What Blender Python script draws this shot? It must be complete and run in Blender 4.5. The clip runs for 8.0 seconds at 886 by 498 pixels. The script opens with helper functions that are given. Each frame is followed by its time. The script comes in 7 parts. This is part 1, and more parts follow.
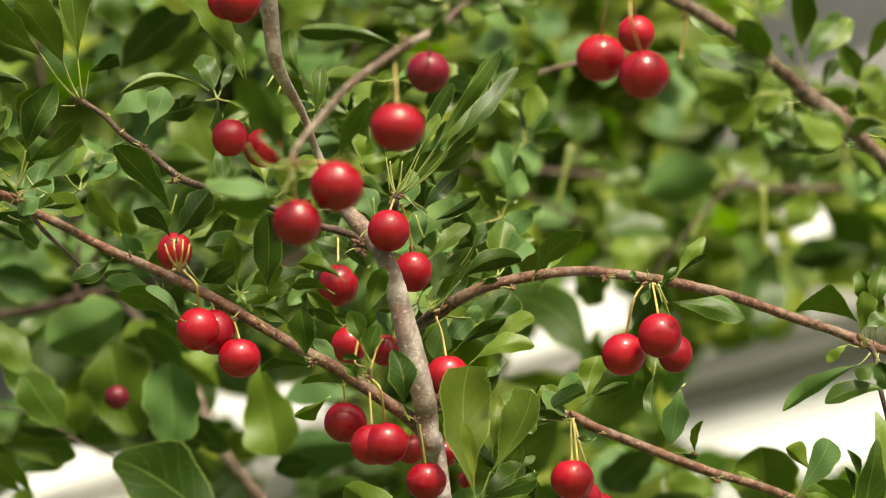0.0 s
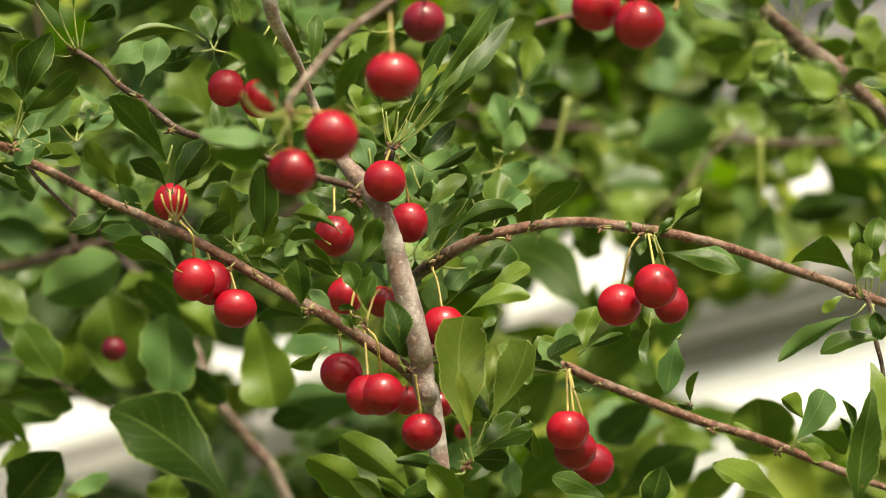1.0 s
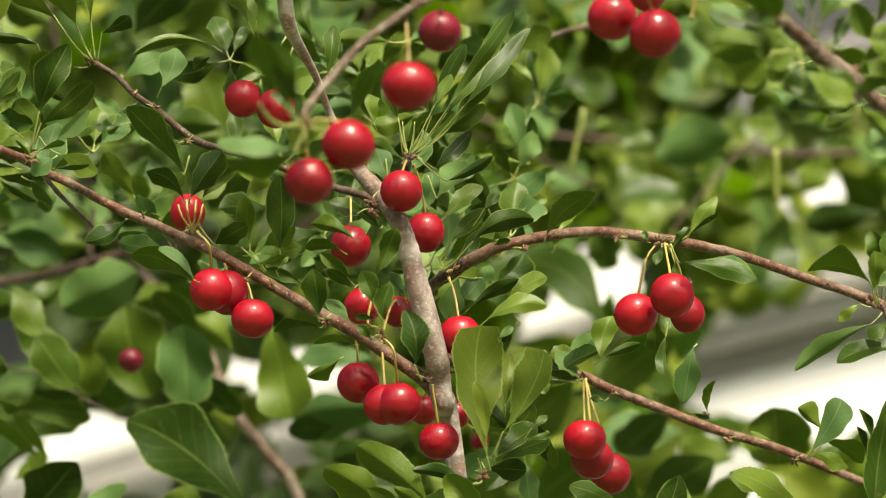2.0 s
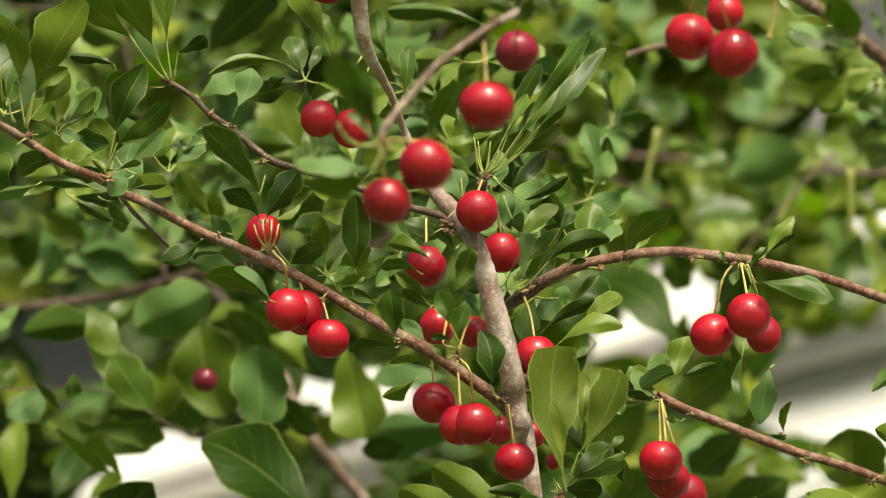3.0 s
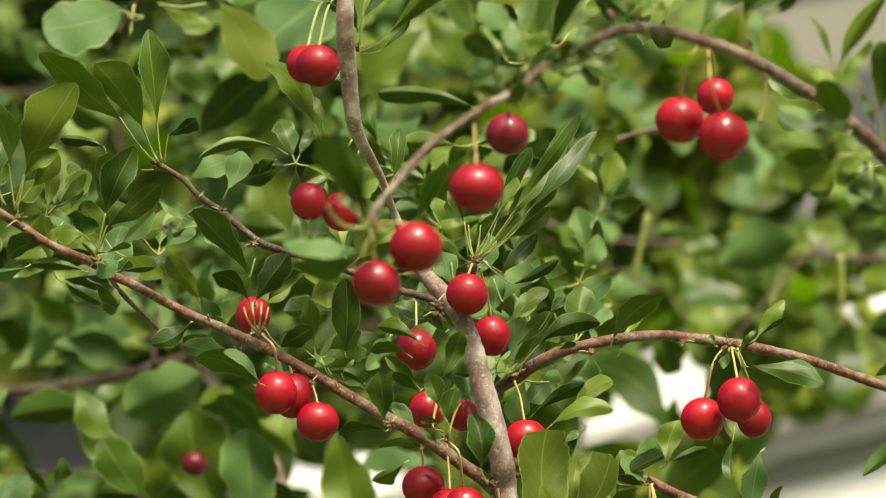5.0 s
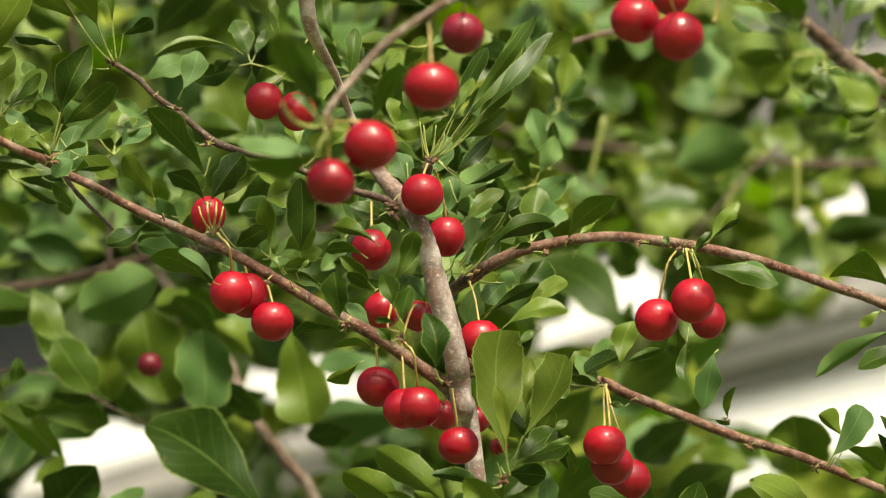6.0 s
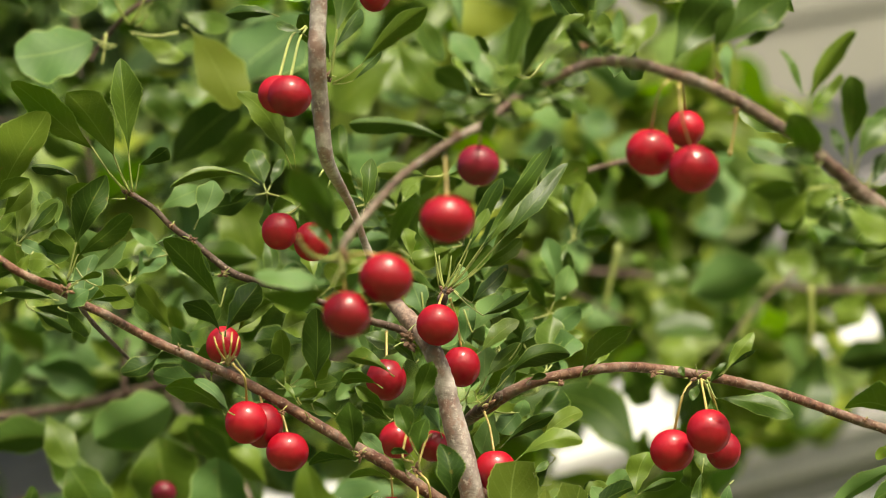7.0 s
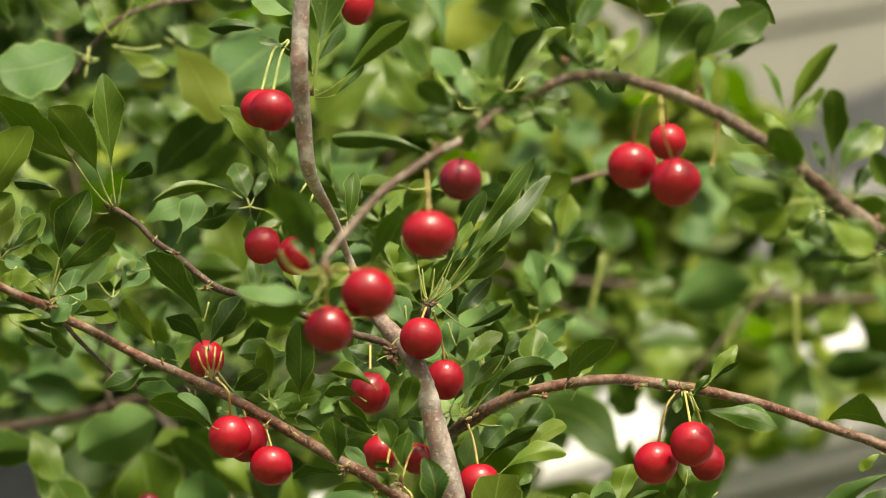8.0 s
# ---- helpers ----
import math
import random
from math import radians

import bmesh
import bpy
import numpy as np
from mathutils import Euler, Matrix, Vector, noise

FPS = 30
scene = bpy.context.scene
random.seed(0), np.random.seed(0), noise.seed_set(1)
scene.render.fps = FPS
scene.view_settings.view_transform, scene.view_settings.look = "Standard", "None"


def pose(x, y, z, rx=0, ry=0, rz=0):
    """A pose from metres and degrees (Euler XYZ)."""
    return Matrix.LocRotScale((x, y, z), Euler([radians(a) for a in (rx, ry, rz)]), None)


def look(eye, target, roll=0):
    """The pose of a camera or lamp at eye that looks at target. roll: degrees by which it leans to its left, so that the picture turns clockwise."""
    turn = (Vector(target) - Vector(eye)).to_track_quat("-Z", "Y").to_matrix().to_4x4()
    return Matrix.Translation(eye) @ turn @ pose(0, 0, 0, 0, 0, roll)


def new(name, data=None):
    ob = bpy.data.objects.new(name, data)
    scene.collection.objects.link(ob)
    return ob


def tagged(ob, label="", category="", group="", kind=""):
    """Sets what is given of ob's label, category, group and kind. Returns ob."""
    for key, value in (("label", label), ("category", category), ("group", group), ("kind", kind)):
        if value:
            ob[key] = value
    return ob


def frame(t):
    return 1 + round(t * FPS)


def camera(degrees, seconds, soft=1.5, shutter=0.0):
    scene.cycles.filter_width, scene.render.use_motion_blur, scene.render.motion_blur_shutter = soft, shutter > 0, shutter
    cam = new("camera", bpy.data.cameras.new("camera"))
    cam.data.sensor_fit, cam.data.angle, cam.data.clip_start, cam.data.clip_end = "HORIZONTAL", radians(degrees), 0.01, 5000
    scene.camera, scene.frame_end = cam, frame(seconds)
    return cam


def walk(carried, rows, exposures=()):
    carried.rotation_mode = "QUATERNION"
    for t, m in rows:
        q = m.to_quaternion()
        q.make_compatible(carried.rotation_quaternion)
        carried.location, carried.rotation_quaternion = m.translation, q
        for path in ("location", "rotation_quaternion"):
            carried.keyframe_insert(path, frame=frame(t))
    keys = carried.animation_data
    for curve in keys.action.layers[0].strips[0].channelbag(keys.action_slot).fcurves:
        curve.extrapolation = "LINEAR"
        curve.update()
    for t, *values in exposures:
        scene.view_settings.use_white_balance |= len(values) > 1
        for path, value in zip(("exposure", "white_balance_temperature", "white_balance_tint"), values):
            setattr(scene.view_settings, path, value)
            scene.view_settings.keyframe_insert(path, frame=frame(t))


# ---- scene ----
cam = camera(14.89, 8.0, 1.0)
EYE, TILT = 1.5, 18.0
cam.data.dof.use_dof = True
cam.data.dof.focus_distance, cam.data.dof.aperture_fstop = 1.5, 9.6
ROWS = [
    (0, 0.0000, -0.0000, 1.5000, 108.000, 0.000, 0.000),
    (0.5, -0.0012, 0.0002, 1.4969, 107.568, -0.033, -0.105),
    (1, 0.0021, 0.0002, 1.4968, 107.285, -0.048, -0.003),
    (1.2, 0.0006, 0.0005, 1.4934, 107.390, 0.049, -0.015),
    (2.3, 0.0018, -0.0017, 1.4957, 107.546, -0.042, 0.340),
    (2.5, 0.0001, -0.0017, 1.4982, 107.592, -0.073, 0.360),
    (3, -0.0023, 0.0006, 1.4952, 107.849, -0.377, 1.352),
    (3.5, -0.0019, 0.0014, 1.4982, 107.300, -0.801, 2.454),
    (4, 0.0009, 0.0013, 1.4967, 108.857, -0.931, 3.062),
    (4.5, 0.0001, 0.0015, 1.4968, 109.405, -0.566, 1.823),
    (4.7, -0.0025, 0.0023, 1.4959, 109.430, -0.446, 1.387),
    (5.8, 0.0004, 0.0035, 1.4910, 108.097, -0.453, 0.868),
    (6, -0.0003, 0.0035, 1.4903, 107.792, -0.408, 0.446),
    (6.5, 0.0015, 0.0023, 1.4946, 108.058, -0.209, -0.016),
    (7, -0.0013, 0.0009, 1.4948, 109.797, -0.559, 0.627),
    (7.5, -0.0024, -0.0016, 1.4958, 110.580, -0.425, 0.808),
    (8, 0.0011, -0.0006, 1.4976, 109.901, -0.285, 0.520),
]
walk(cam, [(t, pose(*row)) for t, *row in ROWS], ((0, 1.215, 7150, 5), (8, 1.215, 7150, 5)))

# ---- light ----
HOUSE_X, HOUSE_Y, HOUSE_YAW = 0.667, 6.25, 46.5
Z_GUT = 3.31
CT, ST = math.cos(radians(TILT)), math.sin(radians(TILT))
SUN_DIR = Vector((0.17, -0.62, 0.77))
world = bpy.data.worlds.new("sky")
scene.world = world
world.use_nodes = True
sky = world.node_tree.nodes.new("ShaderNodeTexSky")
sky.sky_type, sky.sun_disc = "NISHITA", False
sky.sun_elevation = math.asin(SUN_DIR.normalized().z)
sky.sun_rotation = math.atan2(SUN_DIR.x, SUN_DIR.y)
sky.dust_density, sky.air_density = 9.0, 1.0
world.node_tree.links.new(sky.outputs[0], world.node_tree.nodes["Background"].inputs[0])
world.node_tree.nodes["Background"].inputs[1].default_value = 0.125
sun = new("sun", bpy.data.lights.new("sun", "SUN"))
sun.data.energy, sun.data.angle, sun.data.color = 3.5, radians(8), (1.0, 0.95, 0.86)
sun.matrix_world = look(SUN_DIR * 20, (0, 0, 0))

# ---- materials ----
def mat(name):
    m = bpy.data.materials.new(name)
    m.use_nodes = True
    nt = m.node_tree
    b = nt.nodes["Principled BSDF"]
    return m, nt, b


def node(nt, kind, **sets):
    n = nt.nodes.new(kind)
    for k, v in sets.items():
        n.inputs[k].default_value = v
    return n


def ramp(nt, fac, stops):
    r = nt.nodes.new("ShaderNodeValToRGB")
    e = r.color_ramp.elements
    while len(e) < len(stops):
        e.new(0.5)
    for el, (p, c) in zip(e, stops):
        el.position, el.color = p, (*c, 1)
    nt.links.new(fac, r.inputs[0])
    return r.outputs[0]


def math_node(nt, op, a, b=None, clamp=False):
    n = nt.nodes.new("ShaderNodeMath")
    n.operation, n.use_clamp = op, clamp
    for i, v in enumerate((a, b)):
        if v is None:
            continue
        if isinstance(v, (int, float)):
            n.inputs[i].default_value = v
        else:
            nt.links.new(v, n.inputs[i])
    return n.outputs[0]


def mix(nt, kind, fac, a, b):
    n = nt.nodes.new("ShaderNodeMix")
    n.data_type, n.blend_type = "RGBA", kind
    for sock, v in ((n.inputs[0], fac), (n.inputs[6], a), (n.inputs[7], b)):
        if isinstance(v, (int, float)):
            sock.default_value = v
        elif isinstance(v, tuple):
            sock.default_value = (*v, 1)
        else:
            nt.links.new(v, sock)
    return n.outputs[2]


def noise_tex(nt, scale, detail=3, rough=0.6, coord="Object"):
    tc = nt.nodes.new("ShaderNodeTexCoord")
    n = node(nt, "ShaderNodeTexNoise", Scale=scale, Detail=detail, Roughness=rough)
    nt.links.new(tc.outputs[coord], n.inputs["Vector"])
    return n.outputs["Fac"]


def bump(nt, b, height, strength, distance):
    n = node(nt, "ShaderNodeBump", Strength=strength, Distance=distance)
    nt.links.new(height, n.inputs["Height"])
    nt.links.new(n.outputs[0], b.inputs["Normal"])


def leaf_material(name, dark, mid, light, rough, glow, island=False):
    """Leaf skin: blotches, a pale midrib and side veins along the blade, light shining through."""
    m, nt, b = mat(name)
    uv = nt.nodes.new("ShaderNodeUVMap")
    sep = nt.nodes.new("ShaderNodeSeparateXYZ")
    nt.links.new(uv.outputs[0], sep.inputs[0])
    side = math_node(nt, "ABSOLUTE", sep.outputs[0])
    if island:
        rnd = nt.nodes.new("ShaderNodeNewGeometry").outputs["Random Per Island"]
    else:
        rnd = nt.nodes.new("ShaderNodeObjectInfo").outputs["Random"]
    blot = noise_tex(nt, 70, 4)
    fine = noise_tex(nt, 900, 2)
    tone = math_node(nt, "ADD", math_node(nt, "MULTIPLY", rnd, 0.78), math_node(nt, "MULTIPLY", blot, 0.36))
    col = ramp(nt, tone, [(0.1, dark), (0.5, mid), (0.95, light)])
    # side veins run outward and forward from the midrib
    run = math_node(nt, "SUBTRACT", math_node(nt, "MULTIPLY", sep.outputs[1], 8.0), math_node(nt, "MULTIPLY", side, 2.2))
    wav = math_node(nt, "PINGPONG", run, 0.5)
    vein = math_node(nt, "LESS_THAN", wav, 0.05)
    rib = math_node(nt, "LESS_THAN", side, 0.035)
    lines = math_node(nt, "MAXIMUM", math_node(nt, "MULTIPLY", vein, 0.10), math_node(nt, "MULTIPLY", rib, 0.36))
    pale = tuple(0.45 * c + 0.55 * p for c, p in zip(light, (0.25, 0.32, 0.10)))
    col = mix(nt, "MIX", lines, col, pale)
    # light caught along the leaf's edge, painted as a pale line
    lit_rim = math_node(nt, "GREATER_THAN", side, 0.95)
    col = mix(nt, "MIX", math_node(nt, "MULTIPLY", lit_rim, 0.75), col, pale)
    spots = math_node(nt, "GREATER_THAN", noise_tex(nt, 260, 1), 0.74)
    col = mix(nt, "MIX", math_node(nt, "MULTIPLY", spots, 0.35), col, (0.16, 0.11, 0.03))
    nt.links.new(col, b.inputs["Base Color"])
    b.inputs["Roughness"].default_value = rough
    b.inputs["Specular IOR Level"].default_value = 0.2
    height = math_node(nt, "ADD", math_node(nt, "MULTIPLY", lines, -1.0), math_node(nt, "MULTIPLY", fine, 0.5))
    bump(nt, b, math_node(nt, "ADD", height, math_node(nt, "MULTIPLY", blot, 0.6)), 0.35, 0.0010)
    t = node(nt, "ShaderNodeBsdfTranslucent")
    tcol = mix(nt, "MULTIPLY", 1.0, col, (1.65, 1.85, 0.42))
    nt.links.new(tcol, t.inputs[0])
    ms = node(nt, "ShaderNodeMixShader", Fac=glow)
    out = nt.nodes["Material Output"]
    nt.links.new(b.outputs[0], ms.inputs[1])
    nt.links.new(t.outputs[0], ms.inputs[2])
    nt.links.new(ms.outputs[0], out.inputs[0])
    return m


def bark_material(name, dark, mid, light, lichen):
    m, nt, b = mat(name)
    n1, n2, n3 = noise_tex(nt, 260, 5, 0.7), noise_tex(nt, 700, 2), noise_tex(nt, 70, 3)
    col = ramp(nt, n1, [(0.34, dark), (0.5, mid), (0.68, light)])
    spots = ramp(nt, n2, [(0.60, (0, 0, 0)), (0.66, (1, 1, 1))])
    col = mix(nt, "MIX", math_node(nt, "MULTIPLY", spots, 0.22), col, (0.36, 0.28, 0.21))
    patch = ramp(nt, n3, [(0.5, (0, 0, 0)), (0.6, (1, 1, 1))])
    col = mix(nt, "MIX", math_node(nt, "MULTIPLY", patch, lichen), col, (0.40, 0.37, 0.30))
    # reddish young skin showing between grey flakes, and pale corky dashes
    skin = ramp(nt, noise_tex(nt, 150, 3, 0.55), [(0.50, (0, 0, 0)), (0.57, (1, 1, 1))])
    col = mix(nt, "MIX", math_node(nt, "MULTIPLY", skin, 0.34), col, tuple(c * k for c, k in zip(mid, (0.95, 0.55, 0.42))))
    cork = ramp(nt, noise_tex(nt, 620, 1), [(0.66, (0, 0, 0)), (0.70, (1, 1, 1))])
    col = mix(nt, "MIX", math_node(nt, "MULTIPLY", cork, 0.3), col, (0.48, 0.40, 0.31))
    nt.links.new(col, b.inputs["Base Color"])
    b.inputs["Roughness"].default_value = 0.75
    b.inputs["Specular IOR Level"].default_value = 0.25
    bump(nt, b, math_node(nt, "ADD", n1, math_node(nt, "MULTIPLY", n2, 0.6)), 0.38, 0.0016)
    return m


def limb_material(name):
    """Old cherry bark: tan and grey, red-brown skin between pale flakes, corky rings across the limb."""
    m, nt, b = mat(name)
    col = ramp(nt, noise_tex(nt, 110, 4, 0.6), [(0.36, (0.115, 0.088, 0.076)), (0.52, (0.215, 0.180, 0.158)), (0.66, (0.330, 0.295, 0.265))])
    skin = ramp(nt, noise_tex(nt, 75, 4, 0.6), [(0.50, (0, 0, 0)), (0.56, (1, 1, 1))])
    col = mix(nt, "MIX", math_node(nt, "MULTIPLY", skin, 0.55), col, (0.185, 0.092, 0.066))
    flake = ramp(nt, noise_tex(nt, 420, 3, 0.65), [(0.54, (0, 0, 0)), (0.66, (1, 1, 1))])
    col = mix(nt, "MIX", math_node(nt, "MULTIPLY", flake, 0.5), col, (0.44, 0.39, 0.34))
    tc, mp = nt.nodes.new("ShaderNodeTexCoord"), nt.nodes.new("ShaderNodeMapping")
    mp.inputs["Scale"].default_value = (110, 110, 620)
    ring = node(nt, "ShaderNodeTexNoise", Scale=1.0, Detail=2, Roughness=0.5)
    nt.links.new(tc.outputs["Object"], mp.inputs[0])
    nt.links.new(mp.outputs[0], ring.inputs["Vector"])
    rings = ramp(nt, ring.outputs["Fac"], [(0.60, (0, 0, 0)), (0.66, (1, 1, 1))])
    col = mix(nt, "MIX", math_node(nt, "MULTIPLY", rings, 0.2), col, (0.085, 0.060, 0.048))
    # the elbow above the fork keeps its brown scaly skin
    sep = nt.nodes.new("ShaderNodeSeparateXYZ")
    nt.links.new(tc.outputs["Object"], sep.inputs[0])
    high = math_node(nt, "ADD", sep.outputs[2], math_node(nt, "MULTIPLY", noise_tex(nt, 160, 2), 0.012))
    band = math_node(nt, "MULTIPLY", math_node(nt, "GREATER_THAN", high, 1.960), math_node(nt, "LESS_THAN", high, 2.002))
    scaly = ramp(nt, noise_tex(nt, 330, 4, 0.7), [(0.36, (0.040, 0.022, 0.015)), (0.52, (0.120, 0.075, 0.052)), (0.68, (0.21, 0.155, 0.115))])
    col = mix(nt, "MIX", math_node(nt, "MULTIPLY", band, 0.85), col, scaly)
    nt.links.new(col, b.inputs["Base Color"])
    b.inputs["Roughness"].default_value = 0.62
    b.inputs["Specular IOR Level"].default_value = 0.3
    relief = math_node(nt, "SUBTRACT", math_node(nt, "ADD", noise_tex(nt, 200, 4), math_node(nt, "MULTIPLY", flake, 0.4)), math_node(nt, "MULTIPLY", rings, 0.2))
    bump(nt, b, relief, 0.35, 0.0008)
    return m


def cherry_material(name, deep, red, bright):
    m, nt, b = mat(name)
    rnd = nt.nodes.new("ShaderNodeObjectInfo").outputs["Random"]
    tone = math_node(nt, "ADD", math_node(nt, "MULTIPLY", rnd, 0.45), math_node(nt, "MULTIPLY", noise_tex(nt, 1.3, 2), 0.6))
    col = ramp(nt, tone, [(0.2, deep), (0.55, red), (0.9, bright)])
    specks = math_node(nt, "GREATER_THAN", noise_tex(nt, 22, 1), 0.72)
    col = mix(nt, "MIX", math_node(nt, "MULTIPLY", specks, 0.15), col, (0.6, 0.12, 0.06))
    nt.links.new(col, b.inputs["Base Color"])
    b.inputs["Roughness"].default_value = 0.6
    b.inputs["Specular IOR Level"].default_value = 0.0
    b.inputs["Subsurface Weight"].default_value = 0.08
    b.inputs["Subsurface Radius"].default_value = (0.4, 0.05, 0.05)
    b.inputs["Subsurface Scale"].default_value = 0.004
    # waxy skin: an even gloss that grows a little towards the edge
    shine = node(nt, "ShaderNodeBsdfGlossy", Roughness=0.12)
    haze = node(nt, "ShaderNodeBsdfGlossy", Roughness=0.48)
    edge = node(nt, "ShaderNodeLayerWeight", Blend=0.25)
    k = math_node(nt, "ADD", math_node(nt, "MULTIPLY", edge.outputs["Facing"], 0.03), 0.022)
    m1, m2 = node(nt, "ShaderNodeMixShader", Fac=0.015), nt.nodes.new("ShaderNodeMixShader")
    nt.links.new(k, m2.inputs[0])
    nt.links.new(b.outputs[0], m1.inputs[1])
    nt.links.new(haze.outputs[0], m1.inputs[2])
    nt.links.new(m1.outputs[0], m2.inputs[1])
    nt.links.new(shine.outputs[0], m2.inputs[2])
    nt.links.new(m2.outputs[0], nt.nodes["Material Output"].inputs[0])
    rel = node(nt, "ShaderNodeBump", Strength=0.03, Distance=0.01)
    nt.links.new(noise_tex(nt, 2.6, 1), rel.inputs["Height"])
    for s in (b, shine, haze):
        nt.links.new(rel.outputs[0], s.inputs["Normal"])
    return m


def plain_material(name, a, c, scale, rough, strength=0.2, dist=0.002):
    m, nt, b = mat(name)
    n1, n2 = noise_tex(nt, scale, 4), noise_tex(nt, scale * 9, 2)
    rnd = nt.nodes.new("ShaderNodeObjectInfo").outputs["Random"]
    tone = math_node(nt, "ADD", math_node(nt, "MULTIPLY", n1, 0.8), math_node(nt, "MULTIPLY", rnd, 0.2))
    nt.links.new(ramp(nt, tone, [(0.25, a), (0.75, c)]), b.inputs["Base Color"])
    b.inputs["Roughness"].default_value = rough
    bump(nt, b, n2, strength, dist)
    return m


LEAF_TOP = leaf_material("leaf_top", (0.014, 0.036, 0.004), (0.038, 0.076, 0.007), (0.096, 0.145, 0.014), 0.38, 0.32)
# yellower, paler top skin for a few of the leaves
LEAF_OLIVE = leaf_material("olive_leaf_top", (0.062, 0.098, 0.010), (0.092, 0.128, 0.014), (0.125, 0.160, 0.020), 0.42, 0.40)
LEAF_UNDER = leaf_material("leaf_under", (0.040, 0.090, 0.022), (0.064, 0.130, 0.031), (0.098, 0.175, 0.045), 0.55, 0.36)
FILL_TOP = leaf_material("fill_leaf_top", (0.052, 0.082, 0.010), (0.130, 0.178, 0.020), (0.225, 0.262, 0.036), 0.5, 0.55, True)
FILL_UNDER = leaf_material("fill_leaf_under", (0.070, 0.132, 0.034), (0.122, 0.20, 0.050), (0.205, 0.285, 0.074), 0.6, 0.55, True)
# copies of the crown leaf skins with the left side's shade in their colour
SHADED_TOP = leaf_material("shaded_leaf_top", (0.009, 0.026, 0.004), (0.026, 0.055, 0.006), (0.070, 0.110, 0.013), 0.5, 0.45, True)
SHADED_UNDER = leaf_material("shaded_leaf_under", (0.026, 0.060, 0.016), (0.043, 0.088, 0.023), (0.080, 0.132, 0.034), 0.6, 0.45, True)
STALK = plain_material("stalk", (0.13, 0.17, 0.035), (0.24, 0.26, 0.06), 200, 0.5)
STEM = plain_material("fruit_stem", (0.21, 0.155, 0.035), (0.34, 0.265, 0.07), 120, 0.5)
BUD = plain_material("bud", (0.055, 0.026, 0.012), (0.17, 0.08, 0.032), 500, 0.7, 0.5)
BARK = bark_material("bark", (0.026, 0.011, 0.007), (0.084, 0.038, 0.023), (0.170, 0.098, 0.062), 0.14)
BARK_GREY = limb_material("bark_grey")
BARK_FRONT = bark_material("bark_front", (0.026, 0.016, 0.012), (0.080, 0.053, 0.038), (0.155, 0.115, 0.085), 0.22)
BARK_DARK = bark_material("bark_dark", (0.016, 0.010, 0.007), (0.042, 0.026, 0.017), (0.08, 0.052, 0.036), 0.06)
CHERRY = cherry_material("cherry_skin", (0.118, 0.0010, 0.006), (0.200, 0.0014, 0.008), (0.275, 0.0025, 0.010))
CHERRY_DARK = cherry_material("cherry_skin_ripe", (0.060, 0.0015, 0.008), (0.092, 0.002, 0.010), (0.13, 0.003, 0.012))
SIDING = plain_material("siding_beige", (0.108, 0.107, 0.086), (0.132, 0.130, 0.105), 3, 0.6)
WHITE = plain_material("paint_white", (0.72, 0.72, 0.705), (0.80, 0.80, 0.785), 4, 0.5)
GREY = plain_material("gutter_grey", (0.22, 0.21, 0.19), (0.30, 0.29, 0.265), 5, 0.5)
TRIM = plain_material("trim_brown", (0.14, 0.132, 0.12), (0.19, 0.18, 0.165), 6, 0.6)
SHINGLE = plain_material("shingle", (0.080, 0.079, 0.077), (0.155, 0.15, 0.145), 14, 0.9, 0.5, 0.006)
# dark flashing; also paints the shade in the gap over the gutter
SHADOW_TRIM = plain_material("flashing_and_shade", (0.05, 0.05, 0.05), (0.08, 0.08, 0.08), 8, 0.6)
LAWN = plain_material("lawn", (0.035, 0.06, 0.015), (0.09, 0.12, 0.03), 6, 0.9, 0.6, 0.02)


# ---- builders ----
def mesh_ob(name, verts, faces, mats, parent=None, mids=None, uvs=None, smooth=True):
    me = bpy.data.meshes.new(name)
    me.from_pydata([tuple(v) for v in verts], [], faces)
    for m in mats:
        me.materials.append(m)
    if mids is not None:
        me.polygons.foreach_set("material_index", mids)
    if uvs is not None:
        lay = me.uv_layers.new(name="blade")
        idx = np.empty(len(me.loops), dtype=np.int32)
        me.loops.foreach_get("vertex_index", idx)
        lay.data.foreach_set("uv", np.asarray(uvs, dtype=np.float32)[idx].ravel())
    me.polygons.foreach_set("use_smooth", [smooth] * len(me.polygons))
    me.update()
    ob = new(name, me)
    if parent is not None:
        ob.parent = parent
        ob.matrix_parent_inverse = parent.matrix_world.inverted()
    return ob


def spline(points, steps):
    """A smooth line through points (x, y, z, radius)."""
    p = [np.array(q, float) for q in points]
    p = [2 * p[0] - p[1]] + p + [2 * p[-1] - p[-2]]
    out = []
    for i in range(1, len(p) - 2):
        a, b, c, d = p[i - 1:i + 3]
        for k in range(steps):
            t = k / steps
            out.append(0.5 * (2 * b + (c - a) * t + (2 * a - 5 * b + 4 * c - d) * t * t + (3 * b - a - 3 * c + d) * t ** 3))
    out.append(p[-2])
    return out


